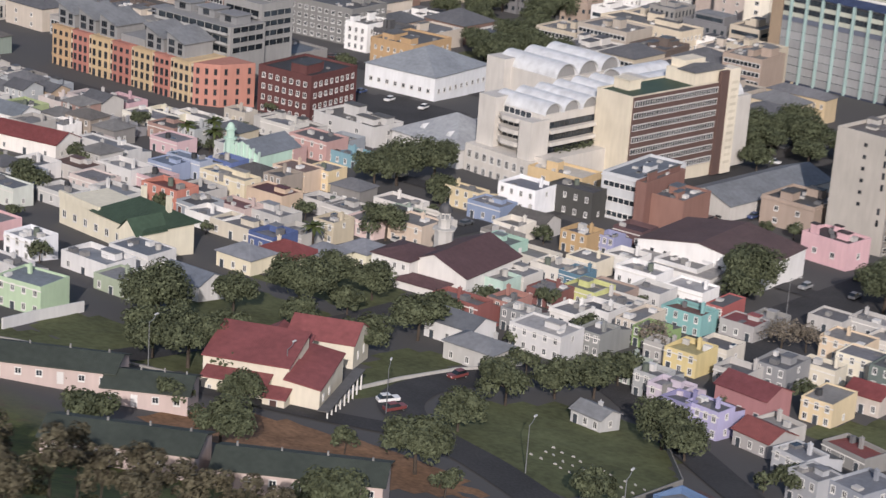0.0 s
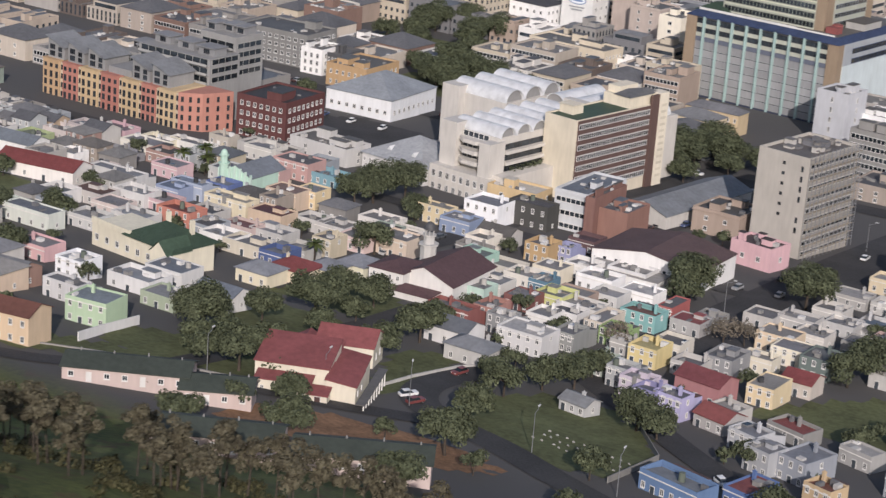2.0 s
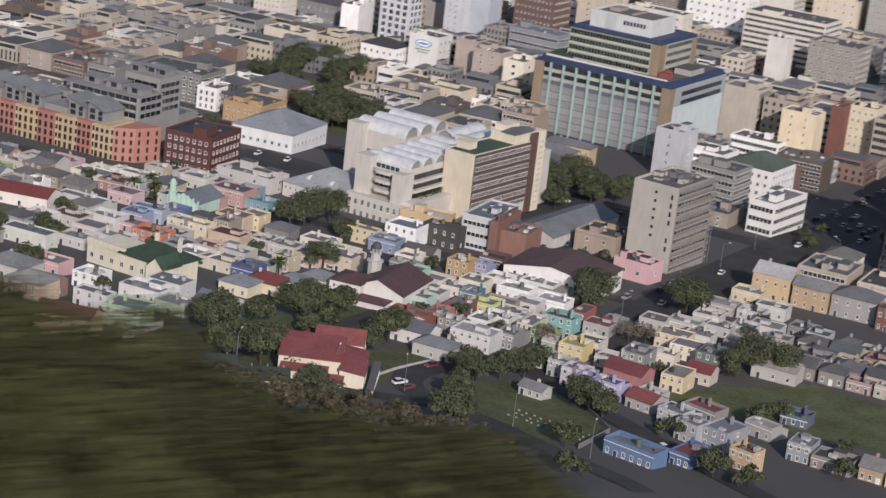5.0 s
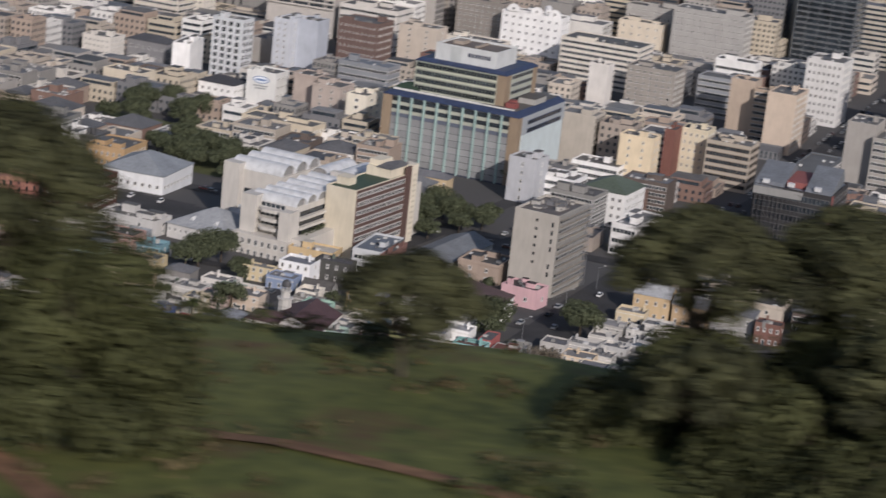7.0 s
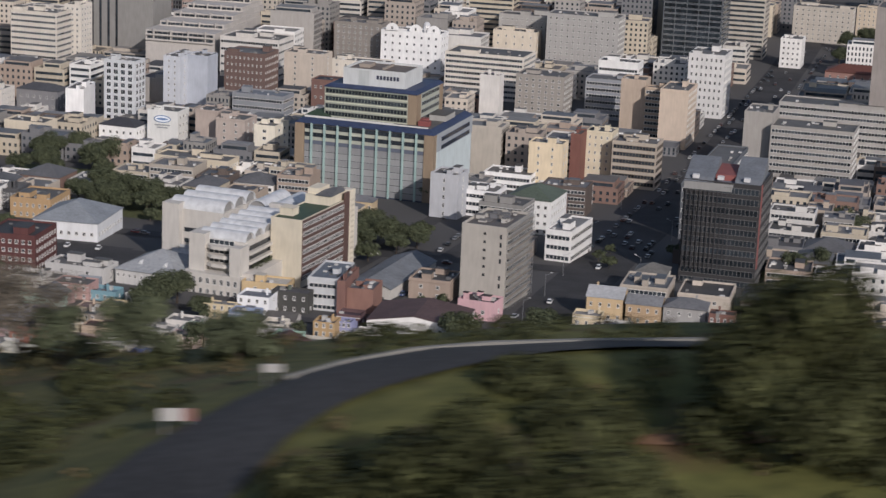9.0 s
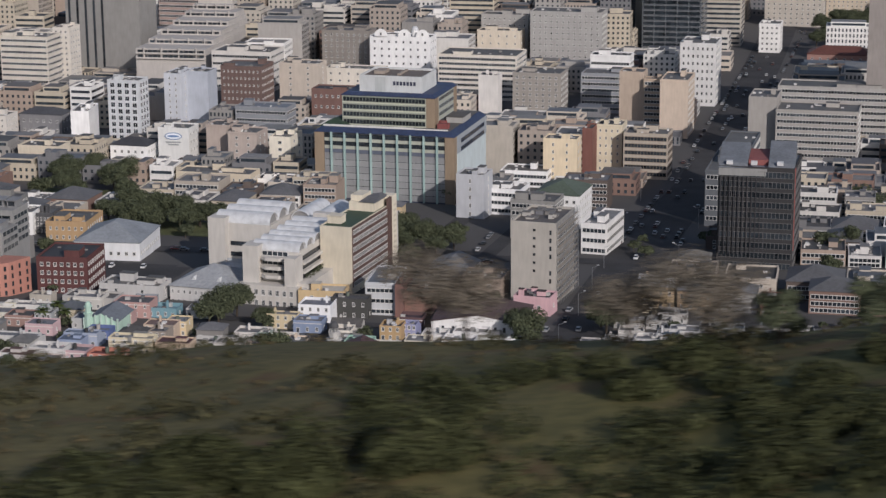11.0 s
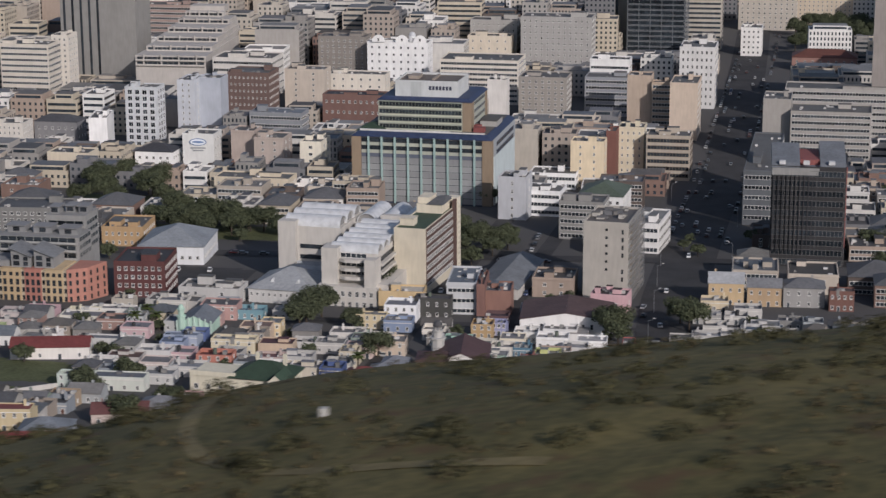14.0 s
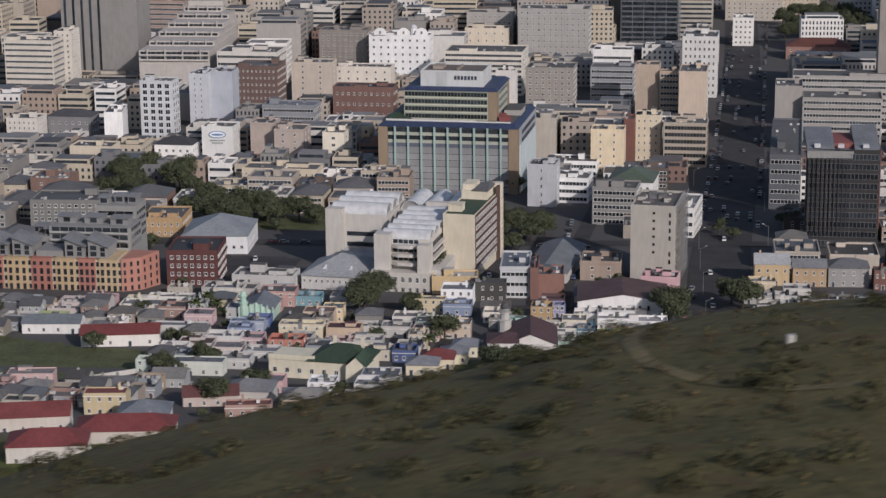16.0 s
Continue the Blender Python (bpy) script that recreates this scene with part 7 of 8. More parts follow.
PAINTS = [(paint("e6e6e4", 0.3), "white saloon car parked by the kerb"), (paint("9a9da2", 0.3), "silver saloon car parked by the kerb"), (paint("8f2f2c", 0.3), "red saloon car parked by the kerb"), (paint("2a2d34", 0.3), "dark saloon car parked by the kerb"), (paint("2f4f8a", 0.3), "blue saloon car parked by the kerb")]
BASE_CARS = [make_car(x, y, a, *PAINTS[k]) for k, (x, y, a) in enumerate(((141.6, -377.4, 60), (148.9, -185.4, 80), (145.5, -380.4, 70), (149.5, -199.6, 85), (94.5, -370.3, 20)))]
lot = random.Random(8)
spots = [(137.5, -351.9, 80), (102.2, -329.7, 10), (86.9, -369.2, 30), (141.7, -190.3, 85), (144.5, -230.9, 85), (151.2, -239.7, 85), (145.7, -219.7, 85), (148.6, -171.3, 85), (150.7, -401.0, 20), (185, -350, -35), (193, -356, -35), (205, -366, -35), (212, -370, -35), (224, -378, -35), (160, -300, 90)]
spots += [(-50 + 4.2 * k, -146 - 9 * (k % 3), 95) for k in range(9)]
spots += [(156 + 20 * (k % 2), -215 + 9.5 * k, 90) for k in range(12)]
spots += [(160 + 7.5 * lot.randrange(4) + 0.05 * y, y, 88) for y in range(-90, 620, 17)]
spots += [(99 + 4.5 * (k % 2), -210 + 13 * k, 90) for k in range(9)] + [(67 + 4.5 * (k % 2), -215 + 15 * k, 90) for k in range(9)]
spots += [(-90 + 11 * k, -109.5 + 4 * (k % 2), 2) for k in range(16)]
for x, y, a in spots[::3]:
    y = view_shift(x, y)
    ob = copy_thing(lot.choice(BASE_CARS[:2] + BASE_CARS), pose(x + lot.uniform(-0.5, 0.5), y + lot.uniform(-1, 1), land(x, y) + 0.34, 0, 0, a + lot.uniform(-3, 3) + lot.choice((0, 180))))


# ---- street lamps ----
def street_lamp(x, y, yaw, h=8.5):
    y = view_shift(x, y)
    ob = thing("street_lamp", pose(x, y, land(x, y), 0, 0, yaw), "tall grey steel street lamp with a curved arm", "street lamp", "street lamps")
    bm = bmesh.new()
    tube(bm, (0, 0, -0.3), (0, 0, h), 0.11, 0.07, 7)
    part("pole", bm, STEEL, ob)
    bm = bmesh.new()
    for k in range(5):
        a, b = k / 5 * 1.5, (k + 1) / 5 * 1.5
        tube(bm, (1.9 * math.sin(a), 0, h + 1.0 * (1 - math.cos(a))), (1.9 * math.sin(b), 0, h + 1.0 * (1 - math.cos(b))), 0.06, 0.055, 6)
    part("arm", bm, STEEL, ob)
    bm = bmesh.new()
    box(bm, 1.7, -0.16, h + 0.82, 2.6, 0.16, h + 1.02)
    part("lamp_head", bm, paint("c9cac8"), ob)


for lx, ly, la in ((151, 119, 0), (152, 40, 0), (152, -40, 0), (152.5, -110, 0), (152.5, -147.8, 0), (153, -191.9, 0), (153, -242.9, 0), (187, 60, 180), (183, -20, 180), (181, -100, 180), (180, -170, 180), (146, -383.4, 120), (178.1, -387, 100), (202.4, -396, 100), (130.4, -392, 100), (108, -403, 100)):
    street_lamp(lx, ly, la)


# ---- walls and fences ----
def garden_wall(points, h, material, label, thick=0.3):
    """A low wall with a coping, stepping along the land."""
    bm = bmesh.new()
    points = [(x, view_shift(x, y)) for x, y in points]
    for (xa, ya), (xb, yb) in zip(points, points[1:]):
        n = max(1, int(math.hypot(xb - xa, yb - ya) / 3))
        for k in range(n):
            a = Vector((xa + (xb - xa) * k / n, ya + (yb - ya) * k / n))
            b = Vector((xa + (xb - xa) * (k + 1) / n, ya + (yb - ya) * (k + 1) / n))
            t = (b - a).normalized()
            s = Vector((-t.y, t.x)) * thick / 2
            za, zb = land(a.x, a.y), land(b.x, b.y)
            lo = [bm.verts.new((p.x, p.y, z - 0.5)) for p, z in ((a - s, za), (b - s, zb), (b + s, zb), (a + s, za))]
            hi = [bm.verts.new((p.x, p.y, z + h)) for p, z in ((a - s, za), (b - s, zb), (b + s, zb), (a + s, za))]
            bm.faces.new(hi), bm.faces.new(lo[::-1])
            for i in range(4):
                bm.faces.new((lo[i], lo[(i + 1) % 4], hi[(i + 1) % 4], hi[i]))
    me = bpy.data.meshes.new("garden_wall")
    bm.to_mesh(me), bm.free()
    me.materials.append(material)
    return tagged(new("garden_wall", me), label, "wall")


garden_wall([(139, -388), (134.2, -378), (133.6, -364), (134.5, -348), (139, -332)], 0.7, paint("c4bfb5"), "pale balustraded wall along a curved pavement", 0.4)
garden_wall([(62, -430), (86, -414), (104, -405), (122, -398), (140, -391)], 0.4, paint("8f8a80"), "low stone wall beside the hill-foot road", 0.4)
garden_wall([(79.3, -411.2), (77.5, -402), (75.7, -388)], 2.2, paint("e6e5e1"), "white yard wall in front of a green house", 0.3)
garden_wall([(-130, -356), (-90, -356), (-44, -354), (-26, -331)], 1.6, paint("c4bfb5"), "pale boundary wall below a lawn", 0.35)
garden_wall([(184, -352), (196, -367), (197, -390)], 1.4, paint("8f8c84"), "grey fence wall round a green field", 0.2)

# gravestones in the field
stones = random.Random(14)


def headstone(bm):
    prism(bm, [(-0.3, -0.06), (0.3, -0.06), (0.3, 0.06), (-0.3, 0.06)], -0.1, 0.3)
    prism(bm, [(-0.2, -0.06), (0.2, -0.06), (0.2, 0.06), (-0.2, 0.06)], 0.3, 0.4)


for k in range(30):
    x, y = 173 + (k % 10) * 2.3 + stones.uniform(-0.5, 0.5), -371 - (k // 10) * 3.2 - 0.5 * (k % 10) + stones.uniform(-0.6, 0.6)
    y = view_shift(x, y)
    ob = new("gravestone", shared(("gravestone",), headstone, [paint("aaa79d")]))
    ob.matrix_world = pose(x, y, land(x, y), 0, stones.uniform(-6, 6), stones.uniform(-25, 25))
    tagged(ob, "small weathered white gravestone in grass", "gravestone", "gravestones")


# ---- long pink terraces with green roofs at the hill's foot ----
def terrace(x0, y0, x1, y1, d=9.0):
    w, yaw = math.hypot(x1 - x0, y1 - y0), math.degrees(math.atan2(y1 - y0, x1 - x0))
    s, c = math.sin(radians(yaw)), math.cos(radians(yaw))
    cx, cy = (x0 + x1) / 2 - s * d / 2, (y0 + y1) / 2 + c * d / 2
    g = base_z(cx, cy, w, d, yaw)
    ob = thing("terrace_house", pose(cx, cy, g - 0.3, 0, 0, yaw), "long pale pink single-storey terrace with a green roof", "house", "pink terraces")
    h = max(land(x0, y0), land(x1, y1)) - g + 3.1
    bm = bmesh.new()
    gable_walls(bm, w, d, 0, h, 1.7)
    part("wall", bm, paint("c9aca0"), ob)
    gable_roof(ob, w, d, h, 1.7, ribbed("4b554a"), over=0.5, label="dull green sheet roof")
    n = max(3, int(w / 3.2))
    for k in range(n):
        u = -w / 2 + w * (k + 0.5) / n
        if k % 3 == 1:
            part("door", door_mesh(0.9, 2.0, paint("d9d6cf")), None, ob, at=on_face("front", w, d, u, h - 3.0))
        else:
            part("window", window_mesh(1.2, 1.2, FRAME, 1), None, ob, at=on_face("front", w, d, u, h - 1.5))
    for k in range(4):
        bm = bmesh.new()
        u = -w * 0.4 + w * 0.27 * k
        tube(bm, (u, 1.0 - 0.5 * (k % 2), h + 0.6), (u, 1.0 - 0.5 * (k % 2), h + 2.1), 0.2, 0.16, 8)
        part("vent_pipe", bm, paint("8d8b86"), ob, "grey vent pipe")


terrace(97.0, -427.0, 119.0, -414.5)
terrace(119.5, -417.5, 131.5, -410.0)
terrace(140.0, -449.5, 160.5, -438.5)
terrace(162.0, -436.5, 183.2, -423.6)

# ---- red-roofed homes on the far slope ----
for args in ((-32, -419, 20, 11, 5.0, 12, "cdbfae", "93403c", "gable"), (-3, -431, 26, 12, 4.5, 8, "cfc2b2", "9a3f3e", "hip"), (-42, -290, 26, 10, 4.5, 10, "e4ddd2", "96403c", "gable"), (-50, -362, 14, 10, 6.5, 6, "d9a9a4", "8f8a86", "flat"), (-18.5, -393.5, 12, 9, 7.0, 6, "d8bd77", "9a4a46", "flat"), (-4, -408, 14, 12, 4.0, 6, "9aa3b0", "8a949f", "hip"), (-70, -274, 20, 9, 4.0, 4, "e6e4de", "7d8790", "gable"), (8, -378, 16, 9, 3.8, 12, "c9b1a3", "87504c", "gable"), (22, -392, 13, 9, 4.2, 8, "bd8d78", "8f5247", "flat"), (36, -384, 12, 9, 4.2, 6, "a9785f", "7d8084", "gable"), (-60, -410, 18, 12, 5.0, 6, "d6cec2", "8e3d3a", "hip"), (-16, -458, 20, 12, 5.5, 10, "cfc6ba", "9a3f3e", "hip"), (-88, -385, 18, 10, 5.0, 6, "dfd8cc", "9a9894", "flat"), (-75, -440, 22, 12, 5.0, 10, "d8cfc4", "8e3d3a", "gable")):
    x, y, w, d, h, yaw, wall, roof, kind = args
    house(x, y, w, d, h, yaw, wall, roof, kind=kind, cols=3, storeys=2 if h > 6 else 1, group="hillside homes")

# oval sign on the white building
sign = thing("advertising_sign", pose(-92.5, 97.6, 36.2), "blue and white oval advertising sign without lettering", "sign")
for rx, rz, t, c in ((4.6, 1.9, 0.0, "4f86c4"), (4.1, 1.5, 0.12, "dfe8f2"), (3.2, 0.55, 0.2, "4f86c4")):
    bm = bmesh.new()
    front = [bm.verts.new((rx * math.cos(q * 0.2618), -0.1 - t, rz * math.sin(q * 0.2618))) for q in range(24)]
    back = [bm.verts.new((v.co.x, 0.02, v.co.z)) for v in front]
    bm.faces.new(front)
    for i in range(24):
        bm.faces.new((front[i], back[i], back[(i + 1) % 24], front[(i + 1) % 24]))
    bmesh.ops.recalc_face_normals(bm, faces=bm.faces)
    part("sign_face", bm, paint(c), sign)
for k in range(2):
    bm = bmesh.new()
    box(bm, -4.0 + k * 1.2, -0.1, -3.4 - 1.3 * k, 4.0 - k * 1.2, 0.02, -2.8 - 1.3 * k)
    part("sign_bar", bm, paint("9aa0a4"), sign)


# ---- the rest of the town's fabric: plain blocks and houses on the plots between ----
PLOTS += [(36, 47, 75, 64), (63, -152, 22, 54), (137, -160, 28, 36), (42, -168, 34, 62), (22, -140, 66, 80), (17, -172, 30, 76), (-92, -190, 84, 52), (122, -386, 34, 40), (113, -354, 22, 22), (33, -330, 38, 22), (94, -291, 34, 36), (-4, -243, 16, 20), (124, -226, 36, 34), (96, -155, 22, 52), (114, -205, 18, 14), (-32, -154, 56, 42), (174, -364, 50, 56), (128, -360, 18, 50), (88, -360, 40, 110), (228, -292, 80, 60), (-78, -319, 104, 68), (-62, -92, 40, 20), (70, -150, 8, 190), (28, -220, 36, 44), (92, -108, 34, 74), (62, -20, 60, 60), (250, 640, 80, 70), (246, 560, 84, 90), (-104, 0, 60, 34), (-40, -66, 76, 30)]
STREETS = (lambda x, y: abs(x - (160 if y < -60 else 168 + 0.05 * (y + 60))) < 13 + (7 if y > 0 else 0), lambda x, y: abs(x - 101) < 5 and y < 60, lambda x, y: abs(x - 69) < 5.5 and y < 0, lambda x, y: abs(y + 222) < 5 and x < 150, lambda x, y: abs(y + 106) < 7 and y > -200)


def free(x, y, w, d):
    if any(abs(x - a) < (w + c) * 0.5 and abs(y - b) < (d + e) * 0.5 for a, b, c, e in PLOTS):
        return False
    return not any(s(x + i * w / 2, y + j * d / 2) for s in STREETS for i in (-1, 0, 1) for j in (-1, 0, 1))


pick = random.Random(21)
WALLS = ("c6bfb2", "c9b8a0", "e2dfd8", "b3a48f", "d3d0ca", "b9ae9b", "c2b190", "a39d95", "ab9078", "cbc7be", "8f8b85", "bfae8d", "75767a", "b39d83", "a89684", "8d6552", "6b5a50")
HOUSES = ("d2cec6", "b9ae99", "a9a59c", "a3927f", "c7b58b", "b38a84", "869b8b", "a5acae", "b8986c", "d6d3ce", "8f9aa4", "978d7a", "b7ae9b", "ab7d6c", "8a8680", "c2bdb4")
ROOFS = ("66676b", "77787b", "868582", "5b5957", "736e68", "908e8b", "6b7279")

# houses and small shops along the avenue
for x, y, w, d, h, wall, roof, kind, words in (
    (179.0, -169, 13, 12, 8.6, "cfa85f", "cdd0d2", "gable", "ochre house with a white gabled sheet roof"),
    (189.0, -124, 12, 11, 9.4, "d9d2bd", "7c7a74", "hip", "cream two-storey house with a grey hipped roof"),
    (193.0, -171, 12.5, 10, 7.6, "c2995a", "8b8d90", "gable", "ochre house with a grey gabled roof"),
    (207.5, -170, 15, 11, 7.8, "9c9a96", "77797d", "hip", "grey house with a broad hipped roof"),
    (221.0, -175, 9, 10, 8.0, "87513f", "6b5a54", "flat", "red brick shop with a flat roof"),
):
    house(x, y, w, d, h, 0, wall, roof, kind=kind, cols=3, storeys=2 if h > 7 else 1, label=words, group="houses by the avenue")

# hill-foot quarter
count = 0
for j in range(31):
    y = -428 + j * 8.7
    x = -150.0
    while x < 262:
        w, d = pick.uniform(6, 10.5), pick.uniform(7, 8.6)
        cx, cy = x + w / 2, y + pick.uniform(-0.8, 0.8)
        keep = cy > -300 or (cx < -10 and cy > -400) or (cx > 236 and cy > -345)
        if keep and cy < -176 and count < 175 and free(cx, cy, w * 0.9, d * 0.9):
            count += 1
            two = pick.random() < 0.22
            house(cx, cy, w / 0.83, d / 0.83, 6.4 if two else pick.uniform(4.2, 5.2), pick.uniform(-3, 3), pick.choice(HOUSES), pick.choice(ROOFS), kind=pick.choice(("flat", "flat", "flat", "gable", "hip")), storeys=2 if two else 1, cols=2 if w < 10 else 3, door=pick.choice(("4a5560", "6b3f34", "35506b", "e0ded6")), label=pick.choice(("small plastered town house in a tight row", "narrow painted terrace house with a parapet")))
        x += w + pick.uniform(0.3, 2.2)

# small yard trees between the houses
yards = 0
while yards < 70:
    cx, cy = pick.uniform(-150, 255), pick.uniform(-425, -178)
    if free(cx, cy, 1.5, 1.5) and land(cx, cy) < 60:
        yards += 1
        r = pick.uniform(1.6, 3.4)
        tree(cx, cy, round(r, 0), round(r, 0) * 1.6, 1 + yards % 4, "oak", turn=yards * 50.0, scale=pick.uniform(0.85, 1.15), label="small dark green yard tree between town houses")


class Heap:
    """Faces of many far blocks, gathered by material into one mesh."""

    def __init__(self, materials):
        self.V, self.F, self.M, self.mats = [], [], [], materials

    def block(self, m, x0, y0, z0, x1, y1, z1, index, sides=(0, 1, 2, 3, 4)):
        b = len(self.V)
        self.V += [m @ Vector((x, y, z)) for z in (z0, z1) for y in (y0, y1) for x in (x0, x1)]
        quads = ((4, 5, 7, 6), (0, 1, 5, 4), (1, 3, 7, 5), (2, 6, 7, 3), (0, 4, 6, 2))
        for s in sides:
            self.F.append([b + i for i in quads[s]])
            self.M.append(index[0] if s else index[1])

    def close(self, name, label, category):
        me = bpy.data.meshes.new(name)
        me.from_pydata(self.V, [], self.F)
        for mat in self.mats:
            me.materials.append(mat)
        me.polygons.foreach_set("material_index", self.M)
        return tagged(new(name, me), label, category, kind="stuff")


far = Heap([GLASS] + [paint(c) for c in WALLS] + [roofing(c) for c in ROOFS])


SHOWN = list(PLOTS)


def sight_ceiling(x, y, w):
    """Block height limit from three camera positions, keeping the taller blocks in view."""
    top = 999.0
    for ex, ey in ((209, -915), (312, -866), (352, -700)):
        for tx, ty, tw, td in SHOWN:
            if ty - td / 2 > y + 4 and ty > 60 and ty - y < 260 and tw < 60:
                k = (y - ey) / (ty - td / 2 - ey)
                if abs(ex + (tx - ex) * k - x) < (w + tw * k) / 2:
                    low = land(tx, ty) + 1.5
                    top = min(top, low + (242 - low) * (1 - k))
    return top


def far_block(x, y, w, d, h, yaw):
    """A mid-rise block: body, set-back top storey, parapet, sills and windows, housings on the roof."""
    g = land(x, y) - 0.5
    m = pose(x, y, g, 0, 0, yaw)
    wi, ri = 1 + pick.randrange(len(WALLS)), 1 + len(WALLS) + pick.randrange(len(ROOFS))
    X, Y = w / 2, d / 2
    far.block(m, -X, -Y, 0, X, Y, h, (wi, ri))
    for a in ((-X, -Y, X, -Y + 0.4), (-X, Y - 0.4, X, Y), (-X, -Y + 0.4, -X + 0.4, Y - 0.4), (X - 0.4, -Y + 0.4, X, Y - 0.4)):
        far.block(m, a[0], a[1], h, a[2], a[3], h + 0.8, (wi, wi))
    if pick.random() < 0.35:
        k = pick.uniform(1.5, 4)
        far.block(m, -X + k, -Y + k, h, X - k, Y - k, h + 3.2, (wi, ri))
        far.block(m, -X + k + 0.8, -Y + k - 0.03, h + 0.9, X - k - 0.8, -Y + k + 0.1, h + 2.4, (0, 0))
    else:
        for k in range(pick.choice((1, 2, 3, 4))):
            a, b = w * pick.uniform(0.07, 0.2), d * pick.uniform(0.1, 0.25)
            px, py = pick.uniform(-X + a + 1, X - a - 1), pick.uniform(-Y + b + 1, Y - b - 1)
            far.block(m, px - a, py - b, h, px + a, py + b, h + pick.uniform(1.4, 3.6), (wi, ri))
    n, style = max(2, int(h / 3.4)), pick.choice("ggggbbvp")
    for r in range(n):
        z = 0.9 + (h - 1.4) * (r + 0.35) / n
        for face, span in (("front", w), ("right", d)):
            q = m @ on_face(face, w, d, 0, 0)
            if style == "b":
                far.block(q, -span / 2 + 0.8, -0.04, z, span / 2 - 0.8, 0.1, z + 1.5, (0, 0), (1,))
                far.block(q, -span / 2 + 0.5, -0.35, z - 0.5, span / 2 - 0.5, 0.1, z - 0.05, (wi, wi), (0, 1, 2, 4))
            elif style == "p" and face == "front":
                continue
            else:
                c = max(2, int(span / (3.0 if style == "g" else 2.2)))
                for k in range(c):
                    u = -span / 2 + span * (k + 0.5) / c
                    ww, hh = (0.65, 1.6) if style == "g" else (0.5, 2.1)
                    far.block(q, u - ww, -0.03, z, u + ww, 0.1, z + hh, (0, 0), (1,))
                    far.block(q, u - ww - 0.1, -0.18, z - 0.16, u + ww + 0.1, 0.1, z, (wi, wi), (0, 1))


# town centre: low blocks near, taller ones farther off
NAMES = ("plastered low office block of the old town", "flat-roofed commercial building with plain windows", "pale rendered town building with a parapet")
y, near_count = -172.0, 0
while y < 930:
    deep = pick.uniform(13, 20) if y < 200 else pick.uniform(17, 28)
    x = -360.0 if y < 150 else -560.0
    while x < 360:
        w = pick.uniform(11, 22) if y < 200 else pick.uniform(15, 32)
        cx, cy = x + w / 2, y + deep / 2
        if free(cx, cy, w * 0.96, deep * 0.96):
            h = pick.uniform(5, 9.5) if cy < -20 else pick.uniform(7, 15) if cy < 90 else pick.uniform(11, 26) if cy < 330 else pick.uniform(16, 42)
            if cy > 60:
                h = max(4.5, min(h, sight_ceiling(cx, cy, w) - land(cx, cy)))
            inside = cy < 90 and -190 < cx < 260
            if inside and near_count < 72:
                near_count += 1
                tower(cx, cy, w, deep, land(cx, cy) + h, pick.uniform(-3, 1), pick.choice(WALLS), pick.choice(ROOFS), face=pick.choice(("band", "band", "few")), side="none", storeys=max(1, round(h / 3.4)), bays=2, ww=1.3, wh=1.4, label=pick.choice(NAMES), slope=pick.choice(("", "", "6c6d70")) if h < 10 else "")
            else:
                far_block(cx, cy, w, deep, h, pick.uniform(-3, 1))
        x += w + pick.uniform(0.6, 4.0)
    y += deep + (9 if y > 60 and int(y) % 3 == 0 else 3.5)
far.close("distant_buildings", "dense pale and brown mid-rise blocks of a town centre", "building")

# garden trees; the nearer ones stand in for dark roofs in shade
for k in range(22):
    tree(222 + (k * 37) % 62, 548 + (k * 53) % 122, 7.0, 11.0, 1 + k % 4, "oak", turn=k * 67.0, label="broad dark green tree in a city garden")

# vents, skylights and air units on the flat roofs
units = Heap([paint("b9b6af"), paint("8b8984"), paint("6d6e70"), paint("d3d1cb"), GLASS])
for m, w, d, h in TOPS:
    for k in range(pick.choice((1, 2, 3)) if w * d < 130 else pick.choice((5, 7, 10))):
        a, b, e = pick.uniform(0.3, 0.9), pick.uniform(0.3, 1.0), pick.uniform(0.25, 1.0)
        u, v, c = pick.uniform(-0.42, 0.42) * w, pick.uniform(-0.4, 0.4) * d, pick.randrange(4)
        units.block(m, u - a, v - b, h - 1.3, u + a, v + b, h + e, (c, 4 if e < 0.35 else c))
units.close("roof_units", "small vents, skylights and air units on flat roofs", "roof unit")

# parked and waiting cars far down the avenue and in the cross streets
# body colours are darkened to stand in for the avenue's shade
CARS = [GLASS, RUBBER] + [paint(c, 0.3) for c in ("b4b4b2", "74777c", "2a2d34", "5d3531", "55585c")]
row = Heap(CARS)


def far_car(x, y, yaw, c):
    m = pose(x, y, land(x, y) + 0.14, 0, 0, yaw)
    row.block(m, -2.05, -0.84, 0.3, 2.05, 0.84, 0.85, (c, c))
    row.block(m, -1.6, -0.74, 0.85, 0.8, 0.74, 1.32, (0, 0))
    row.block(m, -1.3, -0.7, 1.32, 0.45, 0.7, 1.42, (c, c))
    for sx in (-1.3, 1.3):
        for sy in (-0.86, 0.66):
            row.block(m, sx - 0.3, sy, 0.0, sx + 0.3, sy + 0.2, 0.6, (1, 1))


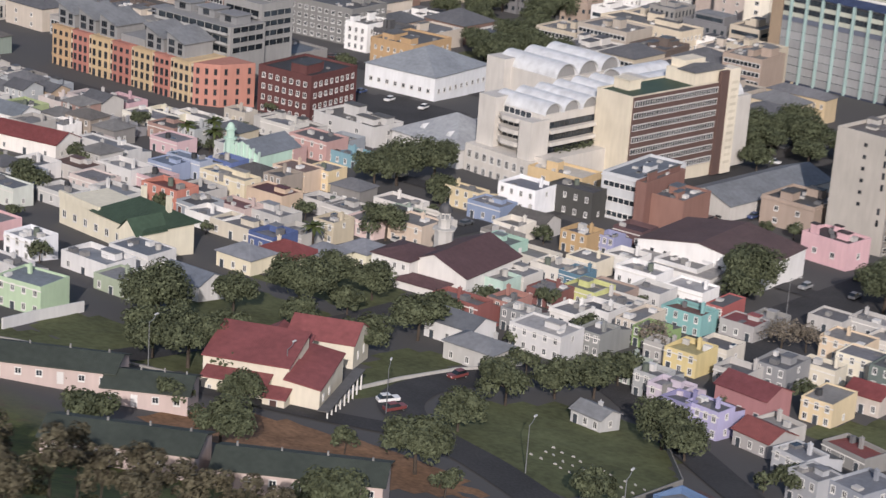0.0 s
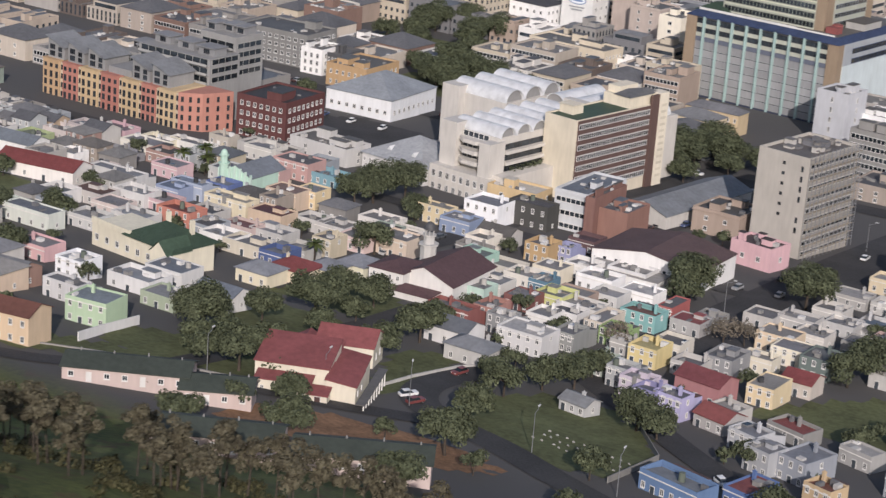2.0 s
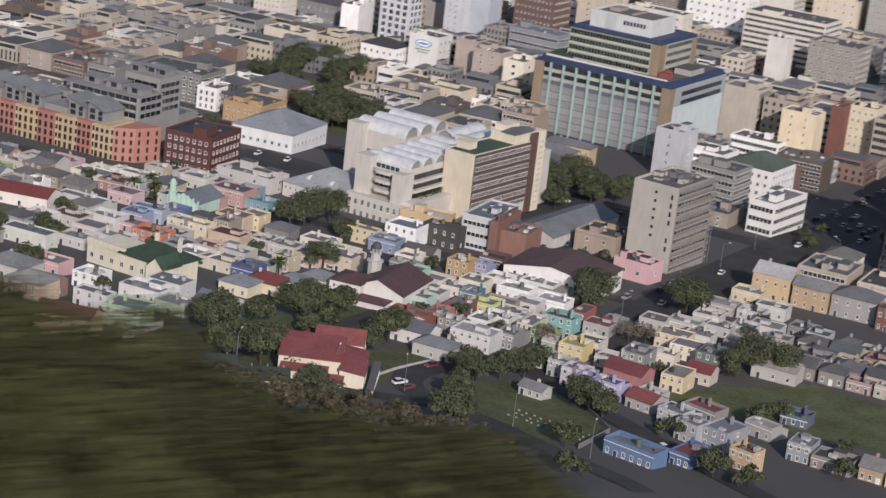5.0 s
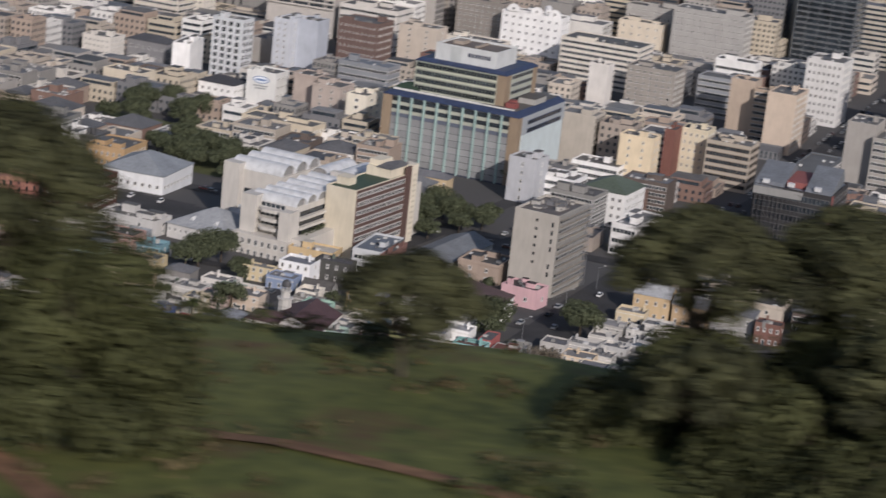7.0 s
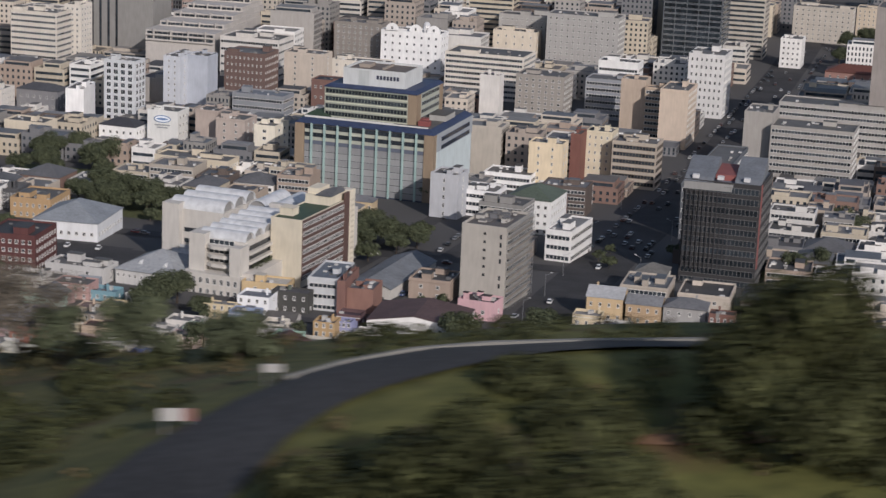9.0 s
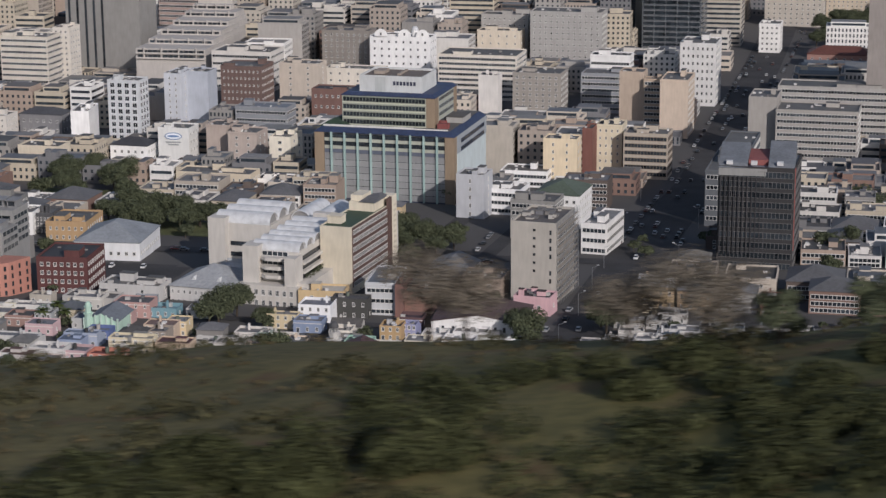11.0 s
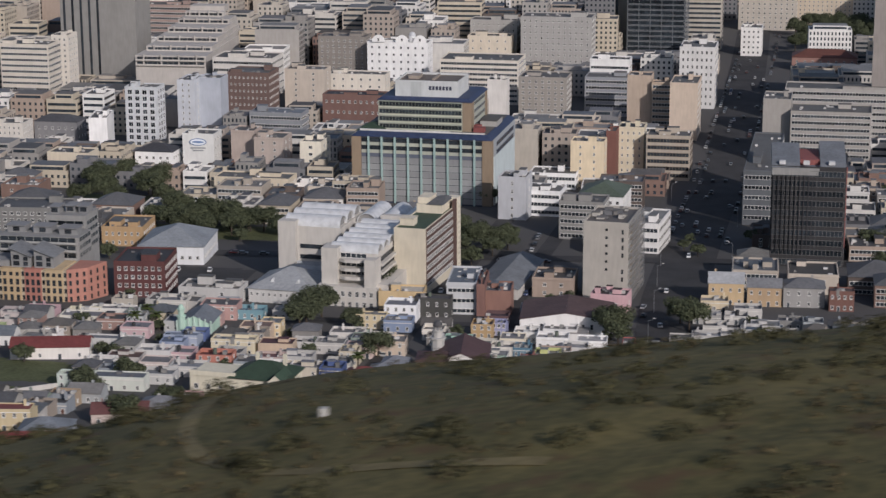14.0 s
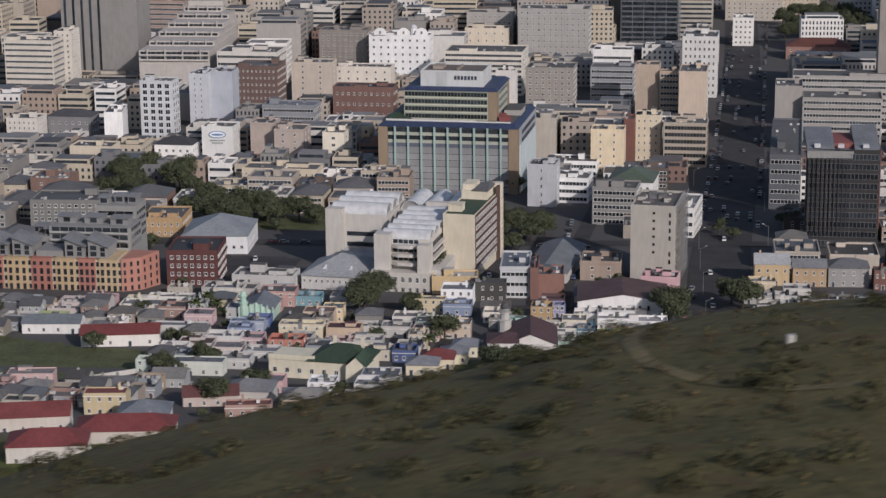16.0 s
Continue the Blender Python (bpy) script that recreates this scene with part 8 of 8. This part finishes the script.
for k in range(95):
    yy = -60 + k * 7.2
    xx = 166 + 0.05 * (yy + 60)
    for u in (-12.5, -9.0, -3.2, 3.2, 9.0, 12.5):
        if pick.random() < (0.5 if abs(u) > 10 else 0.14):
            far_car(xx + u, yy + pick.uniform(-1, 1), 88 + pick.uniform(-3, 3), 2 + pick.randrange(5))
for k in range(26):
    for xx, yy, yaw in ((-110 + k * 9.0, -111 + 0.06 * k, 2), (98.2, -215 + k * 6.4, 90), (66.6, -300 + k * 9, 86)):
        if pick.random() < 0.55:
            far_car(xx + pick.uniform(-0.3, 0.3), yy, yaw, 2 + pick.randrange(5))
row.close("parked_cars", "many small parked and waiting cars along streets", "car")


# ---- the near hillside: pines, bushes, road and paths ----
def umbrella_pine(x, y, spread, height, depth, seed, label, skirt=6):
    """An umbrella pine: leaning trunk, forking limbs, and a flat-topped crown of tufts in loose tiers with gaps between them."""
    rnd = random.Random(seed)
    ob = thing("tree", pose(x, y, land(x, y), 0, 0, seed * 73.0), label, "tree", "pines of the hillside")
    bm = bmesh.new()
    fork = Vector((rnd.uniform(-0.4, 0.4), rnd.uniform(-0.4, 0.4), (height - depth) * 0.72))
    tube(bm, (0, 0, -0.6), fork, 0.03 * height, 0.022 * height, 8)
    tips = []
    for k in range(9):
        a = k * 2.4 + rnd.uniform(-0.3, 0.3)
        q = spread * rnd.uniform(0.35, 0.85)
        tip = Vector((q * math.cos(a), q * math.sin(a), height - depth * (0.35 + 0.5 * (q / spread) ** 2)))
        mid = fork.lerp(tip, 0.5) + Vector((0, 0, -0.12 * depth))
        tube(bm, fork, mid, 0.02 * height, 0.014 * height, 6)
        tube(bm, mid, tip, 0.014 * height, 0.005 * height, 5)
        tips.append(tip)
    part("trunk", bm, TRUNK, ob)
    clumps = []
    for k in range(30):
        a, q = k * 2.4 + rnd.uniform(-0.3, 0.3), math.sqrt((k + 0.5) / 30)
        rad = spread * rnd.uniform(0.17, 0.29)
        clumps.append((q * (spread - rad * 0.8) * math.cos(a), q * (spread - rad * 0.8) * math.sin(a), height - rad * 0.6 - depth * 0.62 * q * q - rnd.uniform(0.0, 0.12) * depth, rad))
    for k in range(skirt):
        low = tips[k % 9] * rnd.uniform(0.45, 0.95)
        clumps.append((low.x, low.y, height - depth * rnd.uniform(0.7, 1.15 if skirt < 9 else 1.65), spread * rnd.uniform(0.1, 0.19)))
    V, Fc = leaf_cloud(rnd, clumps, 640, 0.115, 0.55)
    me = bpy.data.meshes.new("crown")
    me.from_pydata(V, [], Fc)
    me.materials.append(PINE)
    part("crown", me, None, ob)
    return ob


TALL = "tall umbrella pine with a flat dark green crown on a slope"
umbrella_pine(288.9, -803.3, 4.4, 10.4, 4.0, 41, TALL, 18)
umbrella_pine(309.2, -789.4, 3.3, 8.1, 3.4, 42, TALL)
umbrella_pine(314.3, -788.0, 3.7, 8.8, 4.0, 43, TALL, 14)
umbrella_pine(319.9, -787.7, 2.9, 7.4, 3.6, 44, TALL)
umbrella_pine(298.7, -789.9, 3.0, 5.0, 2.6, 45, "small umbrella pine on the crest of a hill")
umbrella_pine(317.0, -794.0, 2.8, 6.0, 3.6, 46, TALL)
umbrella_pine(311.0, -795.5, 2.6, 4.6, 3.0, 47, "small umbrella pine on the crest of a hill")
for bx, by, br, bh, bs in (
    (280.5, -811.6, 4.1, 8.1, 33), (293.4, -804.8, 3.9, 7.7, 34), (324.9, -781.7, 4.0, 5.4, 35), (321.6, -783.2, 3.6, 5.8, 73), (328.8, -780.2, 3.6, 5.6, 74), (332.4, -778.6, 4.6, 6.2, 36), (338.8, -775.0, 4.4, 7.4, 37), (345.0, -772.5, 4.4, 7.4, 38), (335.5, -777.0, 3.6, 6.2, 75), (328.0, -787.0, 3.6, 4.8, 39),
    (321.8, -791.5, 3.6, 5.2, 40), (316.5, -799.0, 2.8, 3.0, 63), (309.4, -789.6, 3.2, 4.6, 64), (314.2, -789.0, 3.4, 5.6, 65), (319.6, -788.4, 3.4, 5.8, 66), (313.4, -796.0, 3.0, 3.8, 67), (318.6, -796.0, 3.2, 4.4, 68), (307.6, -793.0, 2.2, 2.4, 69),
    # the last one stands in for shade and undergrowth beside the tall pine
    (335.0, -784.5, 4.0, 4.8, 70), (341.5, -781.0, 4.2, 4.8, 71), (284.4, -800.6, 2.6, 3.0, 72)):
    bush(bx, by, br, bh, bs, "broad dark olive tree with foliage down to the ground")
tree(235.6, -777.4, 4.4, 5.2, 21, 'dry', label='bare grey winter tree on the hill crest', size=0.13)
tree(230.8, -775.3, 3.2, 4.2, 22, 'dry', label='bare grey winter tree on the hill crest', size=0.13)
tree(246.0, -786.5, 2.3, 3.3, 20, 'oak', size=0.13)
tree(240.1, -782.1, 1.7, 3.0, 20, 'oak', size=0.13)
tree(251.8, -787.6, 2.0, 2.1, 20, 'oak', size=0.13)
tree(213.7, -755, 4.2, 7.0, 21, 'dry', label='bare grey winter tree on the hill crest', size=0.13)
tree(217.0, -757, 3.4, 5.8, 22, 'dry', label='bare grey winter tree on the hill crest', size=0.13)
bush(202.1, -821.5, 3.3, 5.9, 18)
bush(206.5, -820.7, 4.1, 7.1, 19)
bush(211.8, -820.2, 4.6, 7.6, 18)
bush(214.7, -820.8, 4.1, 6.0, 19)
bush(204.3, -822.0, 4.1, 4.0, 19)
bush(210.1, -821.4, 4.6, 4.5, 18)

# heights of the first two are raised, the second added, to shade the road
bush(270.8, -822.0, 3.0, 4.5, 44)
bush(274.5, -825.0, 3.2, 5.8, 47)
bush(268.6, -816.6, 1.9, 1.5, 48)
bush(273.0, -812.6, 2.2, 1.3, 50)
bush(270.4, -808.6, 1.7, 0.9, 51)
bush(266.8, -820.0, 2.6, 2.0, 45)
bush(275.2, -818.6, 2.2, 2.0, 46)
bush(243, -797, 1.8, 1.5, 49)
bush(246, -792.5, 1.5, 1.3, 50)
bush(236, -787, 2.2, 1.9, 51)
bush(243.5, -805, 1.8, 1.5, 52)
bush(240, -800, 1.9, 1.6, 53)
bush(238.5, -793, 1.8, 1.5, 54)
bush(233, -792, 2.0, 1.8, 55)
bush(246.5, -809, 1.4, 1.2, 56)
bush(241, -811, 2.0, 1.8, 57)
bush(206, -806, 3.0, 2.8, 58)
bush(212, -805, 3.2, 3.0, 59)
bush(217, -806, 3.0, 3.2, 60)
bush(223, -803, 3.0, 2.8, 61)
bush(200, -809, 2.6, 2.2, 62)
bush(333, -792, 2.6, 3.0, 70)
bush(337, -786, 2.6, 3.0, 71)

tree(192.2, -570.3, 2.6, 9, 23, 'grey', label='slender grey-trunked tree in a hillside belt', size=0.3)
tree(191.1, -565.7, 2.2, 9, 24, 'grey', label='slender grey-trunked tree in a hillside belt', size=0.3)
tree(186.0, -556.6, 2.2, 11, 25, 'grey', label='slender grey-trunked tree in a hillside belt', size=0.3)
tree(180.1, -546.4, 2.6, 11, 23, 'grey', label='slender grey-trunked tree in a hillside belt', size=0.3)
tree(186.8, -550.0, 2.6, 11, 24, 'grey', label='slender grey-trunked tree in a hillside belt', size=0.3)
tree(175.4, -532.9, 3.0, 11, 25, 'grey', label='slender grey-trunked tree in a hillside belt', size=0.3)
tree(185.5, -540.5, 2.2, 11, 23, 'grey', label='slender grey-trunked tree in a hillside belt', size=0.3)
tree(173.0, -521.4, 3.0, 11, 24, 'grey', label='slender grey-trunked tree in a hillside belt', size=0.3)
tree(188.2, -535.6, 2.6, 11, 25, 'grey', label='slender grey-trunked tree in a hillside belt', size=0.3)
tree(172.4, -511.5, 3.0, 11, 23, 'grey', label='slender grey-trunked tree in a hillside belt', size=0.3)
tree(180.3, -516.7, 2.2, 11, 24, 'grey', label='slender grey-trunked tree in a hillside belt', size=0.3)
tree(183.5, -516.2, 3.0, 11, 25, 'grey', label='slender grey-trunked tree in a hillside belt', size=0.3)
tree(190.7, -520.9, 2.6, 10, 23, 'grey', label='slender grey-trunked tree in a hillside belt', size=0.3)
tree(185.2, -503.8, 2.6, 11, 25, 'grey', label='slender grey-trunked tree in a hillside belt', size=0.3)
tree(191.4, -502.1, 2.2, 11, 24, 'grey', label='slender grey-trunked tree in a hillside belt', size=0.3)
tree(197.1, -499.9, 3.0, 11, 23, 'grey', label='slender grey-trunked tree in a hillside belt', size=0.3)
tree(197.2, -489.0, 3.0, 11, 25, 'grey', label='slender grey-trunked tree in a hillside belt', size=0.3)
tree(202.3, -491.2, 2.6, 11, 23, 'grey', label='slender grey-trunked tree in a hillside belt', size=0.3)
tree(202.8, -486.2, 3.0, 11, 24, 'grey', label='slender grey-trunked tree in a hillside belt', size=0.3)
tree(205.3, -484.4, 2.2, 11, 25, 'grey', label='slender grey-trunked tree in a hillside belt', size=0.3)
tree(208.9, -484.2, 2.6, 11, 23, 'grey', label='slender grey-trunked tree in a hillside belt', size=0.3)
tree(210.5, -480.9, 2.2, 11, 24, 'grey', label='slender grey-trunked tree in a hillside belt', size=0.3)
tree(173.8, -549.1, 2.2, 11, 23, 'grey', label='slender grey-trunked tree in a hillside belt', size=0.3)
tree(175.5, -547.1, 3.0, 11, 24, 'grey', label='slender grey-trunked tree in a hillside belt', size=0.3)
tree(167.2, -534.1, 3.0, 11, 25, 'grey', label='slender grey-trunked tree in a hillside belt', size=0.3)
tree(123.2, -480.4, 2.2, 11, 23, 'grey', label='slender grey-trunked tree in a hillside belt', size=0.3)
tree(126.5, -478.9, 2.2, 11, 24, 'grey', label='slender grey-trunked tree in a hillside belt', size=0.3)
tree(130.9, -478.9, 2.2, 11, 25, 'grey', label='slender grey-trunked tree in a hillside belt', size=0.3)
tree(137.2, -481.1, 2.6, 11, 23, 'grey', label='slender grey-trunked tree in a hillside belt', size=0.3)
tree(165.2, -509.8, 2.6, 11, 24, 'grey', label='slender grey-trunked tree in a hillside belt', size=0.3)
tree(165.3, -505.1, 2.2, 11, 25, 'grey', label='slender grey-trunked tree in a hillside belt', size=0.3)
tree(172.4, -488.9, 2.6, 11, 24, 'grey', label='slender grey-trunked tree in a hillside belt', size=0.3)
tree(188.1, -489.4, 2.6, 11, 25, 'grey', label='slender grey-trunked tree in a hillside belt', size=0.3)

belt = random.Random(77)
for k in range(46):
    u = k / 45
    bx, by = 118 + 92 * u + belt.uniform(-7, 7), -478 - 70 * math.sin(math.pi * u) ** 1.2 + belt.uniform(-16, 12) - (8 if k % 2 else 0)
    tree(bx, by, belt.choice((2.6, 3.0)), belt.choice((9, 10)), 23 + k % 3, "grey", label="slender grey-trunked tree in a hillside belt", size=0.3, turn=k * 67.0, scale=belt.uniform(0.85, 1.1))

# the bend of the hill road with its low white wall
BEND = [(255, -850), (258.8, -828), (259.6, -819), (259.9, -813.5), (261.4, -809.3), (264.6, -805.9), (269.0, -802.4), (275, -798.8), (284, -794.5)]
strip("road", BEND, 6.0, ASPHALT, "narrow asphalt hill road on a bend", "road", 0.14)
garden_wall([(260.3, -806.2), (262.0, -803.9), (264.5, -802.8), (267.4, -801.8), (271.0, -800.6), (275.5, -799.4), (281, -798.4)], 0.25, paint("85837a"), "low pale wall on the outside of a road bend", 0.22)
strip("path", [(273.5, -813), (277.1, -811.4), (281.6, -808.0), (284.5, -806.3), (288, -805.4), (291, -807.2), (294, -809.5), (298, -813)], 1.0, EARTH, "trodden reddish earth path in grass", "path", 0.06)
strip("path", [(292.5, -801.0), (297.4, -802.6), (301, -803.2), (304.3, -803.0), (309.1, -803.9), (314, -806)], 0.9, EARTH, "trodden reddish earth path in grass", "path", 0.07)
TRAIL = surface("dry_trail", srgb("7c7150"), 0.95, fine=1.0, coarse=0.2, amount=0.3)
strip("path", [(168, -800), (158, -797), (151, -794.8), (146, -792), (141.5, -786.5), (138, -779), (135.9, -770), (135.2, -760), (137, -752), (142, -748)], 1.5, TRAIL, "pale trodden trail looping over the hill", "path", 0.06)


def road_sign(x, y, w, h, yaw, faces):
    ob = thing("road_sign", pose(x, y, land(x, y), 0, 0, yaw), "small white and red road marker board", "road sign", "marker boards")
    for u in (-w * 0.35, w * 0.35):
        bm = bmesh.new()
        tube(bm, (u, 0.05, -0.3), (u, 0.05, 0.5 + h * 0.5), 0.04, 0.04, 6)
        part("post", bm, STEEL, ob)
    for k, c in enumerate(faces):
        bm = bmesh.new()
        box(bm, -w / 2 + w * k / len(faces), -0.03, 0.45, -w / 2 + w * (k + 1) / len(faces), 0.03, 0.45 + h)
        part("panel", bm, paint(c), ob)


road_sign(257.4, -810.6, 1.3, 0.5, 20, ("a8a6a2", "a8a6a2", "8f5448"))
road_sign(259.2, -804.6, 0.8, 0.35, 20, ("a09e9a", "989692"))


def marker(x, y, s, label):
    ob = thing("marker_block", pose(x, y, land(x, y), 0, 0, 8), label, "marker")
    bm = bmesh.new()
    box(bm, -s / 2, -s / 2, -0.3, s / 2, s / 2, s)
    bmesh.ops.bevel(bm, geom=bm.edges[:], offset=0.04, segments=1, affect="EDGES")
    part("block", bm, paint("aeaca4"), ob)


marker(148.6, -777.5, 0.65, "white concrete marker block in dry grass")
marker(306.4, -808.0, 0.7, "white concrete marker block in green grass")


# ---- scrub and grass over the hillside ----
def scatter(name, count, x0, x1, y0, y1, rmin, rmax, material, label, seed, leaf, keep=lambda x, y: True, rise=0.45):
    """Low clumps of leaf sprays strewn over the slope."""
    rnd, clumps = random.Random(seed), []
    while len(clumps) < count:
        x, y = rnd.uniform(x0, x1), rnd.uniform(y0, y1)
        q = noise.noise((x * 0.06, y * 0.06, seed))
        if q > rnd.uniform(-0.25, 0.35) and keep(x, y):
            r = rnd.uniform(rmin, rmax)
            clumps.append((x, y, land(x, y) + r * 0.1, r))
    V, Fc = leaf_cloud(rnd, clumps, leaf[1], leaf[0], rise * 1.5)
    me = bpy.data.meshes.new(name)
    me.from_pydata(V, [], Fc)
    me.materials.append(material)
    tagged(new(name, me), label, "vegetation", kind="stuff")


def off_road(x, y):
    """True outside the hill road and its verges."""
    for (ax, ay), (bx, by) in zip(BEND, BEND[1:]):
        ux, uy = bx - ax, by - ay
        k = max(0.0, min(1.0, ((x - ax) * ux + (y - ay) * uy) / (ux * ux + uy * uy)))
        if math.hypot(ax + k * ux - x, ay + k * uy - y) < 3.9:
            return False
    return True


FYNBOS, TUSSOCK = foliage("4c4a33", "363524"), foliage("584f38", "413a28")
scatter("scrub", 520, 60, 245, -850, -725, 0.5, 1.5, FYNBOS, "dark low scrub over a dry hillside", 31, (0.17, 130), off_road)
scatter("scrub", 260, 245, 345, -845, -765, 0.4, 1.3, SHRUB, "green bushes over a grassy slope", 32, (0.16, 140), off_road)
scatter("scrub", 230, 212, 251, -818, -784, 0.5, 1.2, SHRUB, "olive scrub beside a hill road", 36, (0.13, 260), off_road, 0.7)
scatter("tussock_grass", 3200, 60, 345, -850, -730, 0.18, 0.5, TUSSOCK, "tussocks of dry hill grass", 33, (0.14, 150), off_road, 0.7)
scatter("scrub", 700, 120, 330, -730, -470, 0.8, 2.2, FYNBOS, "scrub on the lower hillside", 34, (0.3, 60))
scatter("scrub", 130, 318, 350, -818, -768, 1.0, 2.0, SHRUB, "dark undergrowth below the pines", 35, (0.2, 150), off_road, 0.6)
